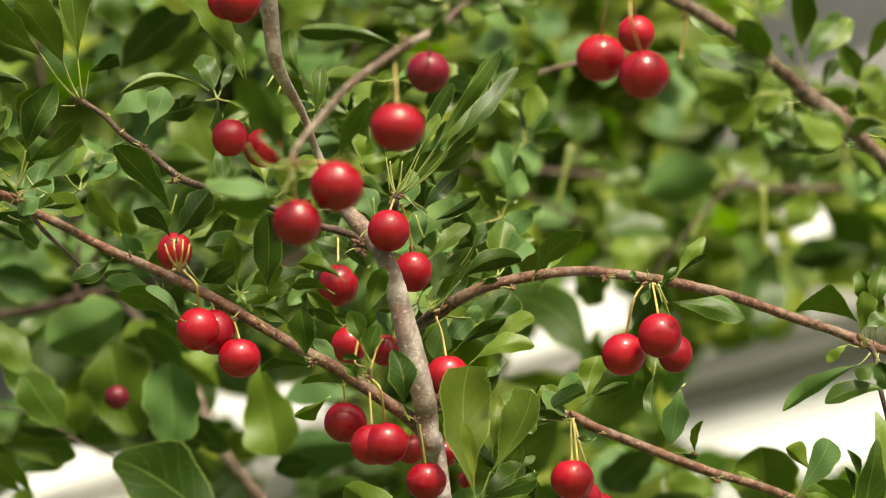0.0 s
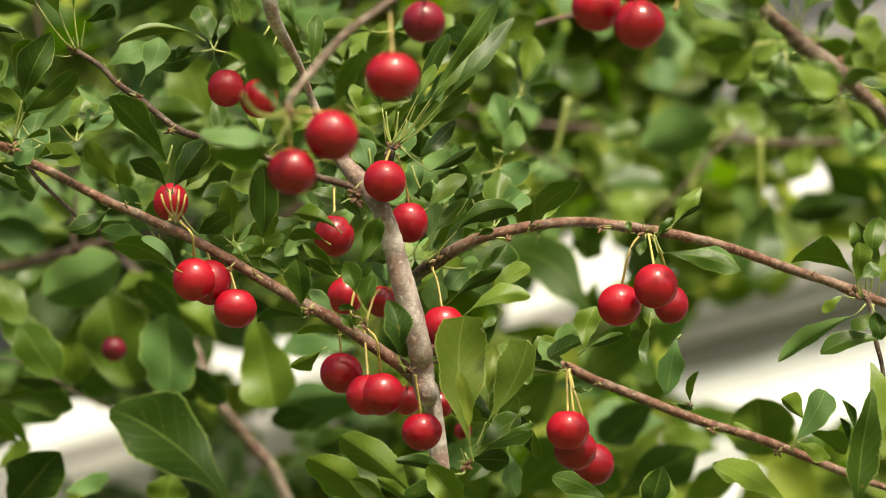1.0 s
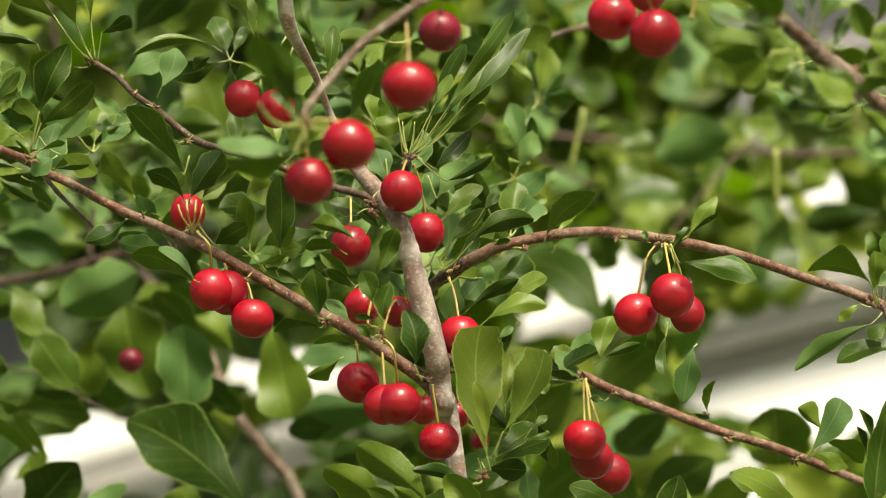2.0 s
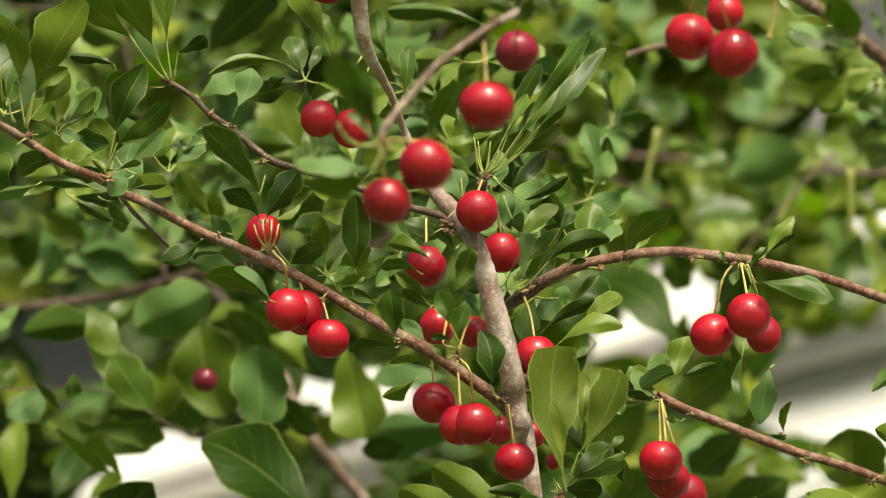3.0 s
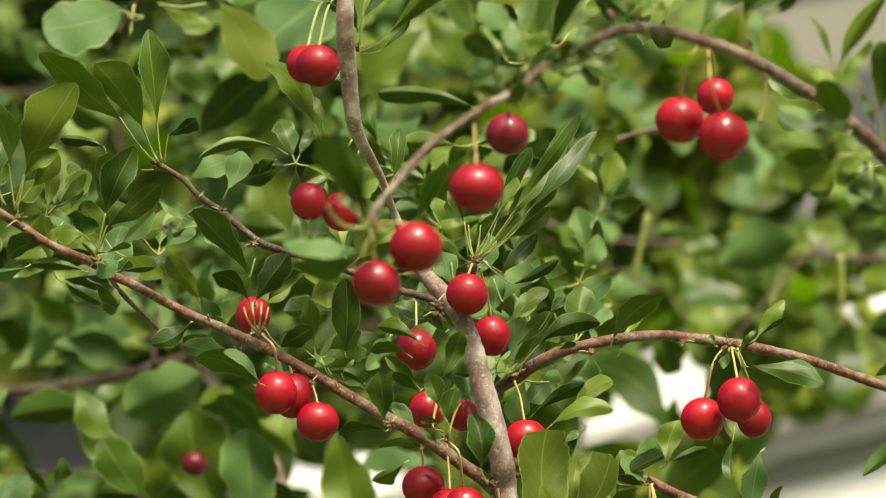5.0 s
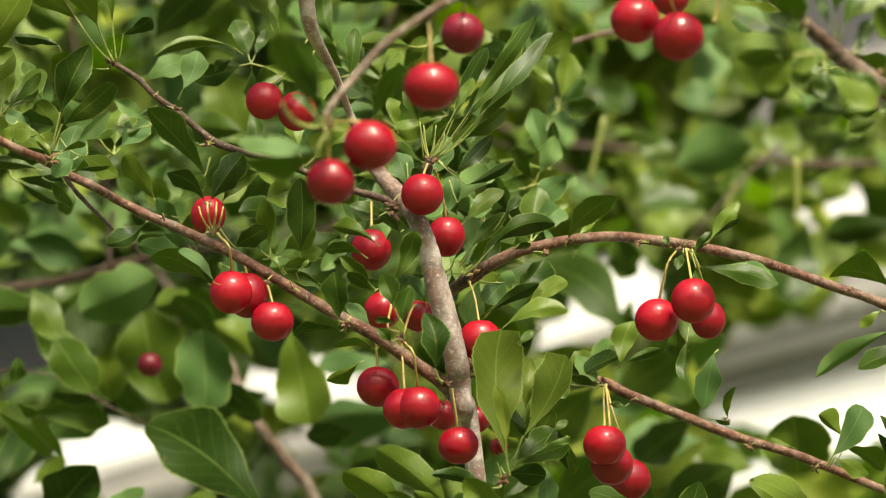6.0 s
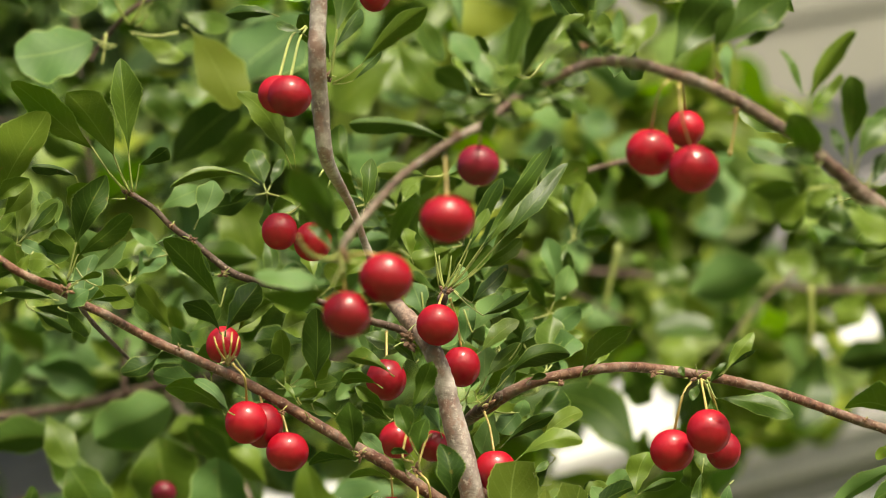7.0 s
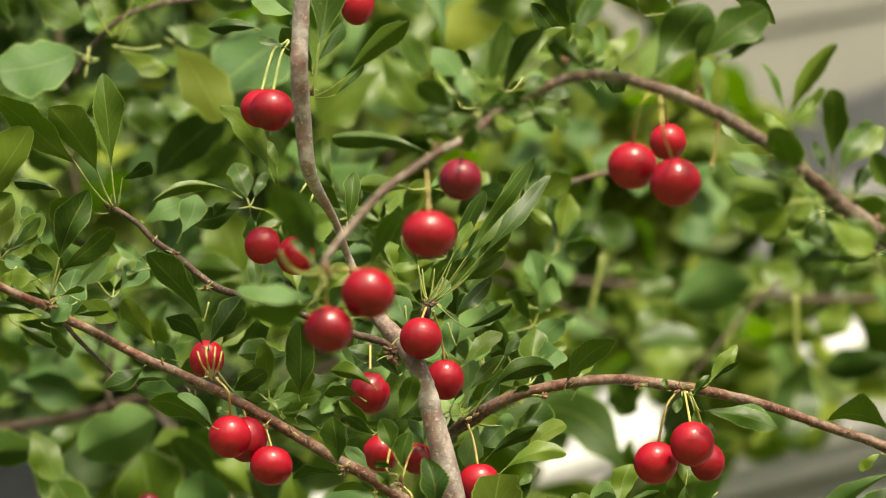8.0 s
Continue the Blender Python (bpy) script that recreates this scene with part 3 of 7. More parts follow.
lower = limb("branch", tree, [(-0.0031, 1.4759, 1.9088, 0.00306), (0.0029, 1.5057, 1.9141, 0.00286), (0.0201, 1.536, 1.918, 0.00238), (0.0387, 1.5361, 1.9177, 0.00225), (0.0578, 1.5218, 1.9133, 0.00236), (0.0698, 1.5235, 1.9081, 0.00236), (0.083, 1.5251, 1.9031, 0.00223), (0.0961, 1.5266, 1.8983, 0.00223), (0.1092, 1.5283, 1.8933, 0.00223), (0.1223, 1.5297, 1.8888, 0.00223), (0.1355, 1.5309, 1.8851, 0.00210), (0.1486, 1.5321, 1.8813, 0.00210), (0.1617, 1.5337, 1.8766, 0.00210), (0.1748, 1.5353, 1.8716, 0.00197), (0.188, 1.5369, 1.8666, 0.00184), (0.2116, 1.5396, 1.8584, 0.00131), (0.2273, 1.5408, 1.8546, 0.00026)], BARK, "brown speckled branch", 12, 0.07)
outer = limb("limb", tree, [(0.10, 1.62, 0.0, 0.05), (0.28, 1.60, 0.6, 0.03), (0.36, 1.48, 1.2, 0.02), (0.2076, 1.2920, 1.9248, 0.00320), (0.1853, 1.2576, 1.9333, 0.00275), (0.1718, 1.2403, 1.9383, 0.00260), (0.1629, 1.2331, 1.9441, 0.00280), (0.1536, 1.2258, 1.9504, 0.00320), (0.1421, 1.2188, 1.9559, 0.00368), (0.1330, 1.2117, 1.9616, 0.00281), (0.1249, 1.2050, 1.9659, 0.00258), (0.1161, 1.2001, 1.9714, 0.00247), (0.1073, 1.1962, 1.9767, 0.00214)], BARK_FRONT, "dark knobbly limb bending over", 12, 0.16)
second = limb("branch", tree, [(0.1185, 1.2034, 1.9708, 0.00194), (0.1107, 1.1989, 1.9750, 0.00225), (0.0977, 1.1945, 1.9820, 0.00225), (0.0877, 1.1889, 1.9852, 0.00225), (0.0802, 1.1875, 1.9886, 0.00225), (0.0684, 1.1859, 1.9923, 0.00214), (0.0556, 1.1845, 1.9956, 0.00203), (0.0449, 1.1840, 1.9965, 0.00203), (0.0342, 1.1843, 1.9950, 0.00193), (0.0202, 1.1863, 1.9891, 0.00182), (0.0084, 1.1837, 1.9813, 0.00171), (-0.0019, 1.1823, 1.9712, 0.00159), (-0.0134, 1.1749, 1.9615, 0.00158), (-0.0249, 1.1726, 1.9525, 0.00146), (-0.0342, 1.1701, 1.9439, 0.00146), (-0.0423, 1.1682, 1.9335, 0.00145), (-0.0494, 1.1662, 1.9237, 0.00134), (-0.0545, 1.1666, 1.9157, 0.00134), (-0.0561, 1.1684, 1.9102, 0.00103), (-0.0563, 1.1688, 1.9091, 0.00031)], BARK_FRONT, "grey arching branch drooping towards the front", 12, 0.13)
twig_a = limb("twig", tree, [(-0.1811, 1.3921, 1.9727, 0.00122), (-0.1785, 1.4234, 1.9733, 0.00113), (-0.1736, 1.4693, 1.9777, 0.00103), (-0.168, 1.5152, 1.982, 0.00080)], BARK_DARK, "", 8)
twig_b = limb("twig", tree, [(0.189, 1.468, 1.933, 0.00153), (0.1929, 1.4552, 1.924, 0.00126), (0.193, 1.445, 1.9067, 0.00113), (0.197, 1.4512, 1.8877, 0.00100), (0.194, 1.459, 1.8639, 0.00100)], BARK_DARK, "", 8)
twig_c = limb("twig", tree, [(0.1504, 1.2797, 1.9787, 0.00182), (0.1526, 1.2531, 1.9635, 0.00178), (0.1553, 1.2414, 1.951, 0.00176), (0.1562, 1.2432, 1.9454, 0.00110)], BARK_DARK, "dark knobbly spur", 8, 0.3)
for n, (p, s) in enumerate((((-0.1614, 1.3992, 2.0234), 0.0028), ((-0.1408, 1.3966, 2.0071), 0.0016), ((-0.1317, 1.3986, 2.001), 0.0022), ((-0.1178, 1.4032, 1.9869), 0.0022), ((-0.1141, 1.3937, 1.9434), 0.0026), ((-0.1819, 1.37, 1.9677), 0.003), ((-0.2132, 1.3504, 1.9797), 0.003))):
    spur(upper if n < 4 else left, p, s, n)
for n, (p, s) in enumerate((((-0.021, 1.4196, 1.9852), 0.0042), ((-0.0338, 1.4401, 1.9703), 0.004), ((0.0015, 1.4628, 1.9007), 0.004), ((-0.012, 1.4211, 1.8834), 0.0026), ((-0.0733, 1.3763, 2.0698), 0.003), ((-0.0767, 1.3613, 2.1159), 0.003), ((0.0116, 1.4485, 1.8476), 0.0036))):
    spur(main, p, s, n + 20)
for n, (p, s) in enumerate((((-0.0563, 1.4059, 1.9058), 0.0028), ((-0.0322, 1.4077, 1.9002), 0.003), ((-0.0911, 1.4075, 1.9251), 0.002), ((-0.0794, 1.4082, 1.923), 0.0018), ((-0.1364, 1.406, 1.954), 0.0015))):
    spur(left, p, s, n + 40)
for n, (p, s) in enumerate((((-0.001, 1.4205, 1.9337), 0.0032), ((0.0299, 1.4177, 1.9422), 0.0026), ((0.072, 1.4305, 1.9514), 0.0024), ((0.091, 1.4311, 1.9497), 0.0034), ((0.1653, 1.4368, 1.9321), 0.002), ((0.1845, 1.4393, 1.9243), 0.004))):
    spur(right, p, s, n + 60)
for n, (p, s) in enumerate((((0.0587, 1.493, 1.9047), 0.0022), ((0.0721, 1.4952, 1.8978), 0.002), ((0.1246, 1.5019, 1.8773), 0.0022), ((0.1143, 1.4984, 1.888), 0.002), ((0.1548, 1.505, 1.868), 0.0024))):
    spur(lower, p, s, n + 80)
for n, (p, s) in enumerate((((0.1454, 1.237, 1.9646), 0.0045), ((0.154, 1.2257, 1.9506), 0.005), ((0.0705, 1.1954, 1.9953), 0.003), ((0.0937, 1.2135, 1.9883), 0.0022), ((0.0872, 1.2095, 2.0007), 0.003), ((0.0345, 1.1867, 2.0028), 0.003), ((-0.0137, 1.1604, 1.9575), 0.0026), ((0.0023, 1.1864, 1.9746), 0.003), ((-0.0547, 1.1605, 1.9088), 0.003))):
    spur(second, p, s, n + 100)

stub = limb("spur_wood", tree, [(-0.0296, 1.4542, 1.9755, 0.00204), (-0.0242, 1.4367, 1.9809, 0.00177), (-0.0218, 1.4205, 1.9823, 0.00187), (-0.0203, 1.4192, 1.9864, 0.00150), (-0.02, 1.4186, 1.988, 0.00025)], BARK_DARK, "", 10, 0.25)
stub_b = limb("spur_wood", tree, [(-0.0138, 1.4739, 1.9393, 0.00179), (-0.0081, 1.4535, 1.939, 0.00228), (0.0003, 1.4388, 1.9404, 0.00238), (0.0035, 1.4337, 1.9417, 0.00175), (0.005, 1.4332, 1.9433, 0.00025)], BARK_DARK, "", 10, 0.25)
# cherries, round the near drooping branch
cherry((-0.0168, 1.1702, 1.9274), 0.01006, (-0.0181, 1.1762, 1.9575), 0.91)
cherry((-0.0392, 1.1769, 1.9066), 0.00996, (-0.0548, 1.1745, 1.9141), 0.95, 12)
cherry((-0.0535, 1.1811, 1.894), 0.00913, (-0.0556, 1.1748, 1.9133), 0.98, -5)
cherry((-0.0057, 1.2341, 1.9734), 0.00847, (-0.0034, 1.2009, 1.9786), 1.0, 0, "overripe dark maroon cherry under the grey branch", True)
cherry((-0.0914, 1.369, 1.9951), 0.00776, (-0.0717, 1.415, 2.0476), 1.1, 0, mid=(-0.0847, 1.3868, 2.013), green=True)
cherry((-0.0779, 1.3845, 1.996), 0.00833, (-0.0702, 1.4166, 2.0428), 1.08, 0, mid=(-0.0747, 1.3931, 2.018), green=True)
cherry((0.0614, 1.2324, 1.9786), 0.00968, (0.0687, 1.2093, 2.0013), 0.98, 0, mid=(0.0635, 1.2115, 1.9945), stem_r=0.00042)
cherry((0.0778, 1.2714, 2.0042), 0.00751, (0.0722, 1.2232, 2.0069), 1.05, stem_r=0.00042)
cherry((0.0774, 1.2204, 1.9672), 0.00979, (0.0705, 1.1956, 1.9949), 0.97, -4, mid=(0.071, 1.1863, 1.975), stem_r=0.00042)
# along the grey limb
cherry((-0.0235, 1.3956, 1.9619), 0.00919, (-0.0215, 1.4197, 1.9847), 1.02)
cherry((-0.0135, 1.4583, 1.9631), 0.00854, (-0.0189, 1.4487, 1.9924), 1.14)
cherry((-0.0474, 1.4602, 1.9573), 0.00918, (-0.0479, 1.4677, 1.9826), 1.08)
cherry((-0.0433, 1.5117, 1.9443), 0.00866, (-0.0358, 1.486, 1.9262), 1.05, 40, mid=(-0.0398, 1.4708, 1.9245))
cherry((-0.027, 1.5269, 1.946), 0.00769, (-0.0332, 1.4864, 1.925), 1.0)
cherry((0.002, 1.4295, 1.9062), 0.00928, (-0.003, 1.4359, 1.9348), 1.02, -4)
cherry((-0.0432, 1.4503, 1.8905), 0.00950, (-0.0445, 1.4439, 1.9103), 0.98)
cherry((-0.0247, 1.4242, 1.8739), 0.00956, (-0.0314, 1.4152, 1.9014), 1.0, -3, "broad red glossy cherry on a curved yellow stem", mid=(-0.0268, 1.4098, 1.8938))
cherry((-0.0310, 1.4281, 1.8746), 0.00934, (-0.0327, 1.4298, 1.905), 0.98)
cherry((-0.015, 1.5267, 1.8981), 0.00709, (-0.0125, 1.4799, 1.8966), 1.0)
cherry((-0.0073, 1.4292, 1.8585), 0.00882, (-0.0103, 1.4216, 1.8818), 0.97, -3)
cherry((0.0003, 1.5418, 1.9001), 0.00663, (0.0015, 1.4922, 1.9071), 1.0)
cherry((0.0114, 1.5894, 1.8992), 0.00430, (0.0082, 1.5408, 1.9034), 1.0)
cherry((-0.0860, 1.3275, 2.0408), 0.00934, (-0.0822, 1.3696, 2.0905), 0.97, 0, mid=(-0.0852, 1.3646, 2.0814), green=True)
cherry((-0.0913, 1.3346, 2.0445), 0.00867, (-0.0835, 1.3832, 2.0969), 0.98, 0, mid=(-0.0891, 1.3709, 2.0862), green=True)
cherry((-0.0541, 1.4196, 2.1307), 0.00773, (-0.0735, 1.3749, 2.1226), 1.3)
cherry((-0.0848, 1.3855, 2.1384), 0.00909, (-0.0777, 1.3751, 2.1221), 1.0)
# along the red-brown branches
cherry((-0.1187, 1.427, 1.9623), 0.00775, (-0.1148, 1.4082, 1.9474), 1.15, 185, "upright red cherry behind its bent stems")
cherry((-0.1063, 1.4088, 1.9212), 0.00919, (-0.1122, 1.401, 1.9452), 1.06, 0, mid=(-0.1065, 1.3957, 1.9371))
cherry((-0.0999, 1.4188, 1.9229), 0.00913, (-0.1025, 1.4187, 1.9394), 1.15)
cherry((-0.0882, 1.4127, 1.9093), 0.00931, (-0.0916, 1.4144, 1.9282), 0.97)
cherry((0.0792, 1.4266, 1.9149), 0.00965, (0.089, 1.4313, 1.949), 1.0, 6, mid=(0.0837, 1.4191, 1.9379))
cherry((0.0941, 1.4096, 1.9186), 0.00968, (0.0927, 1.4313, 1.949), 1.05, -3)
cherry((0.1048, 1.4697, 1.9279), 0.00791, (0.0944, 1.4457, 1.9533), 1.16)
cherry((0.0578, 1.4727, 1.8702), 0.00972, (0.0588, 1.5075, 1.9086), 0.97)
cherry((0.0617, 1.4899, 1.8656), 0.00969, (0.0601, 1.5149, 1.9101), 1.0)
cherry((0.0712, 1.5213, 1.8663), 0.00962, (0.0604, 1.5222, 1.9121), 1.05, mid=(0.064, 1.5125, 1.8933))
for a, b in (((-0.1168, 1.3777, 1.9441), (-0.1187, 1.376, 1.9494)), ((-0.1138, 1.3702, 1.9429), (-0.1147, 1.3711, 1.9498)), ((-0.1109, 1.3703, 1.9425), (-0.1106, 1.3711, 1.9498)), ((-0.1095, 1.3779, 1.9434), (-0.1081, 1.376, 1.9494))):
    v, f = tube([(*(-0.1138, 1.3939, 1.9429), 0.0006), (*a, 0.00042), (*b, 0.00038)], 6, 5)
    mesh_ob("stem", v, f, [STEM], left)
v, f = tube([(*(0.0953, 1.2266, 1.9964), 0.0007), (*(0.0942, 1.2295, 1.9876), 0.0005), (*(0.0928, 1.2319, 1.9803), 0.0006), (*(0.0924, 1.2325, 1.9784), 0.0011), (*(0.0924, 1.2329, 1.9772), 0.0004)], 6, 4)
mesh_ob("bare_stem", v, f, [STEM], second)

# leaves of the upper twig
leaf(upper, (-0.1626, 1.3983, 2.0247), (-0.1761, 1.3909, 2.0410), (-0.2114, 1.3723, 2.0655), 0.0065, 0.0075, -38, 38, -0.0015)
leaf(upper, (-0.1596, 1.3939, 2.0220), (-0.1663, 1.3872, 2.0363), (-0.1860, 1.3705, 2.0583), 0.0064, 0.0114, -38, 38, 0.0010)
leaf(upper, (-0.1576, 1.3892, 2.0202), (-0.1594, 1.3822, 2.0355), (-0.1635, 1.3627, 2.0716), 0.0049, 0.0074, 38, 20, 0.0007)
leaf(upper, (-0.1577, 1.3986, 2.0237), (-0.1557, 1.3931, 2.0344), (-0.1433, 1.3882, 2.0407), 0.0022, 0.0040, 38, -38, 0.0000)
leaf(upper, (-0.1036, 1.4067, 2.0310), (-0.1073, 1.4041, 2.0327), (-0.1425, 1.4055, 2.0284), 0.0035, 0.0020, -38, -36, 0.0050)
leaf(upper, (-0.1351, 1.4412, 2.0222), (-0.1331, 1.4381, 2.0252), (-0.1265, 1.4375, 2.0462), 0.0061, 0.0051, 14, 14, 0.0015, True)
leaf(upper, (-0.1158, 1.3927, 1.9773), (-0.1179, 1.3933, 1.9689), (-0.1416, 1.3751, 1.9931), 0.0042, 0.0074, -38, 38, 0.0025, curl=-0.06)
leaf(upper, (-0.1167, 1.4039, 1.9590), (-0.1183, 1.4015, 1.9598), (-0.1341, 1.3936, 1.9703), 0.0049, 0.0039, -38, 38, 0.0030, curl=-0.06)
leaf(upper, (-0.1162, 1.4039, 1.9590), (-0.1160, 1.4014, 1.9602), (-0.1020, 1.3949, 1.9801), 0.0064, 0.0064, -36, -38, -0.0010, curl=-0.06)
leaf(upper, (-0.1137, 1.4276, 1.9668), (-0.1123, 1.4250, 1.9685), (-0.0974, 1.4191, 1.9795), 0.0045, 0.0030, 38, 14, -0.0008)
leaf(upper, (-0.1204, 1.4097, 1.9897), (-0.1222, 1.4079, 1.9885), (-0.1244, 1.4077, 1.9895), 0.0010, 0.0010, 14, -14, 0.0000)
leaf(upper, (-0.1625, 1.4088, 2.0246), (-0.1685, 1.4070, 2.0239), (-0.1753, 1.4067, 2.0257), 0.0008, 0.0008, 14, -14, 0.0000)
leaf(upper, (-0.1143, 1.4641, 2.0485), (-0.1128, 1.4617, 2.0496), (-0.1213, 1.4647, 2.0440), 0.0026, 0.0031, -38, -14, 0.0010)
leaf(upper, (-0.1586, 1.5037, 2.0562), (-0.1571, 1.5022, 2.0543), (-0.1372, 1.5001, 2.0649), 0.0048, 0.0059, -14, 14, -0.0016, True)
# leaves of the long left branch
leaf(left, (-0.1850, 1.3919, 1.9796), (-0.1811, 1.3851, 1.9941), (-0.1680, 1.3707, 2.0208), 0.0074, 0.0059, 32, 14, -0.0015)
leaf(left, (-0.1844, 1.3872, 1.9780), (-0.1797, 1.3819, 1.9878), (-0.1573, 1.3705, 2.0028), 0.0034, 0.0059, 38, -38, 0.0012)
leaf(left, (-0.1818, 1.3828, 1.9752), (-0.1791, 1.3806, 1.9755), (-0.1678, 1.3783, 1.9785), 0.0012, 0.0019, 38, -38, -0.0007)
leaf(left, (-0.1849, 1.4518, 1.9894), (-0.1841, 1.4494, 1.9905), (-0.1808, 1.4488, 2.0133), 0.0061, 0.0082, 14, 14, -0.0010, True)
leaf(left, (-0.1709, 1.3738, 1.9708), (-0.1726, 1.3722, 1.9690), (-0.1810, 1.3724, 1.9617), 0.0041, 0.0041, 36, -36, 0.0010, True)
leaf(left, (-0.1759, 1.3851, 1.9682), (-0.1733, 1.3831, 1.9681), (-0.1573, 1.3810, 1.9692), 0.0010, 0.0012, 38, -38, 0.0000)
leaf(left, (-0.1823, 1.3837, 1.9724), (-0.1830, 1.3815, 1.9727), (-0.1896, 1.3779, 1.9794), 0.0015, 0.0019, -38, -14, 0.0007)
leaf(left, (-0.1861, 1.3765, 1.9623), (-0.1832, 1.3751, 1.9603), (-0.1725, 1.3798, 1.9514), 0.0029, 0.0053, -14, -38, -0.0012)
leaf(left, (-0.2174, 1.3672, 1.9902), (-0.2197, 1.3590, 2.0075), (-0.2298, 1.3401, 2.0309), 0.0039, 0.0073, -31, 31, 0.0044)
leaf(left, (-0.2211, 1.3952, 2.0004), (-0.2170, 1.3881, 2.0157), (-0.1962, 1.3654, 2.0466), 0.0124, 0.0060, 34, -34, -0.0015)
leaf(left, (-0.1801, 1.3804, 2.0198), (-0.1816, 1.3771, 2.0231), (-0.2010, 1.3748, 2.0265), 0.0035, 0.0017, -38, -36, 0.0015)
leaf(left, (-0.1952, 1.4437, 2.0178), (-0.1962, 1.4405, 2.0207), (-0.2057, 1.4362, 2.0386), 0.0036, 0.0033, 14, -14, 0.0008)
leaf(left, (-0.2528, 1.3591, 2.0076), (-0.2496, 1.3551, 2.0139), (-0.2417, 1.3508, 2.0357), 0.0049, 0.0049, -14, 14, 0.0012, True)
leaf(left, (-0.2568, 1.3777, 2.0146), (-0.2584, 1.3704, 2.0293), (-0.2372, 1.3544, 2.0516), 0.0084, 0.0054, 38, -38, -0.0020)
leaf(left, (-0.2578, 1.3776, 2.0146), (-0.2599, 1.3711, 2.0272), (-0.2745, 1.3569, 2.0441), 0.0074, 0.0039, -38, 38, -0.0012)
leaf(left, (-0.2279, 1.3744, 1.9981), (-0.2317, 1.3700, 2.0043), (-0.2521, 1.3586, 2.0223), 0.0054, 0.0069, 14, 38, 0.0020)
leaf(left, (-0.2255, 1.3542, 1.9959), (-0.2261, 1.3469, 2.0109), (-0.2396, 1.3440, 2.0171), 0.0022, 0.0012, 36, 38, 0.0000)
leaf(left, (-0.2349, 1.3623, 2.0015), (-0.2406, 1.3594, 2.0028), (-0.2561, 1.3541, 2.0104), 0.0024, 0.0029, -38, -14, 0.0010)
leaf(left, (-0.2193, 1.3761, 1.9948), (-0.2151, 1.3701, 2.0069), (-0.2001, 1.3653, 2.0171), 0.0042, 0.0034, 38, 14, -0.0015)
leaf(left, (-0.2281, 1.3481, 1.9821), (-0.2263, 1.3484, 1.9753), (-0.2291, 1.3523, 1.9566), 0.0091, 0.0082, 22, 20, 0.0000)
leaf(left, (-0.1983, 1.3631, 1.9745), (-0.2002, 1.3613, 1.9732), (-0.2184, 1.3647, 1.9672), 0.0029, 0.0063, -38, 38, 0.0024)
leaf(left, (-0.2446, 1.4272, 1.9958), (-0.2465, 1.4254, 1.9944), (-0.2641, 1.4248, 1.9859), 0.0056, 0.0035, 36, -36, -0.0015, True)
leaf(left, (-0.2471, 1.4670, 2.0028), (-0.2507, 1.4653, 2.0009), (-0.2742, 1.4643, 1.9929), 0.0088, 0.0036, 36, -36, 0.0021, True)
leaf(left, (-0.2164, 1.4126, 1.9813), (-0.2183, 1.4110, 1.9795), (-0.2392, 1.4122, 1.9760), 0.0045, 0.0015, -38, -14, -0.0010, True)
leaf(left, (-0.1850, 1.3679, 1.9626), (-0.1869, 1.3658, 1.9624), (-0.2084, 1.3637, 1.9648), 0.0029, 0.0024, -38, -36, 0.0015)
leaf(left, (-0.1858, 1.3730, 1.9788), (-0.1870, 1.3705, 1.9795), (-0.2009, 1.3697, 1.9810), 0.0054, 0.0024, 14, -14, 0.0019)
leaf(left, (-0.1958, 1.3606, 1.9821), (-0.1965, 1.3590, 1.9805), (-0.2015, 1.3604, 1.9728), 0.0024, 0.0024, 14, -14, 0.0000)
leaf(left, (-0.1926, 1.4090, 1.9959), (-0.1946, 1.4066, 1.9964), (-0.2077, 1.4050, 2.0023), 0.0030, 0.0035, 36, -14, 0.0000, True)
leaf(left, (-0.1801, 1.3872, 2.0000), (-0.1831, 1.3828, 2.0062), (-0.1755, 1.3734, 2.0190), 0.0054, 0.0039, 33, -33, -0.0010)
leaf(left, (-0.2496, 1.4187, 2.0197), (-0.2518, 1.4159, 2.0214), (-0.2675, 1.4125, 2.0378), 0.0041, 0.0046, 14, -36, 0.0010, True)
leaf(left, (-0.2738, 1.3955, 2.0214), (-0.2759, 1.3935, 2.0206), (-0.2929, 1.3862, 2.0318), 0.0055, 0.0045, -38, -14, 0.0015)
leaf(left, (-0.2738, 1.3962, 2.0195), (-0.2772, 1.3945, 2.0176), (-0.2962, 1.3978, 2.0095), 0.0055, 0.0060, -38, -14, 0.0015)
leaf(left, (-0.2258, 1.3848, 1.9992), (-0.2274, 1.3796, 2.0079), (-0.2398, 1.3723, 2.0196), 0.0035, 0.0039, 14, 38, 0.0010)
leaf(left, (-0.1129, 1.4212, 1.9542), (-0.1063, 1.4218, 1.9460), (-0.0922, 1.4166, 1.9530), 0.0045, 0.0050, 38, -38, 0.0000)
leaf(left, (-0.1141, 1.4197, 1.9265), (-0.1164, 1.4173, 1.9273), (-0.1422, 1.4101, 1.9370), 0.0054, 0.0054, -38, 38, 0.0035)
leaf(left, (-0.1106, 1.4002, 1.9219), (-0.1127, 1.3979, 1.9222), (-0.1294, 1.3976, 1.9372), 0.0019, 0.0029, 36, -36, 0.0015, True)
leaf(left, (-0.1055, 1.3883, 1.9259), (-0.1068, 1.3863, 1.9258), (-0.1109, 1.3861, 1.9267), 0.0010, 0.0010, 14, -14, 0.0000)
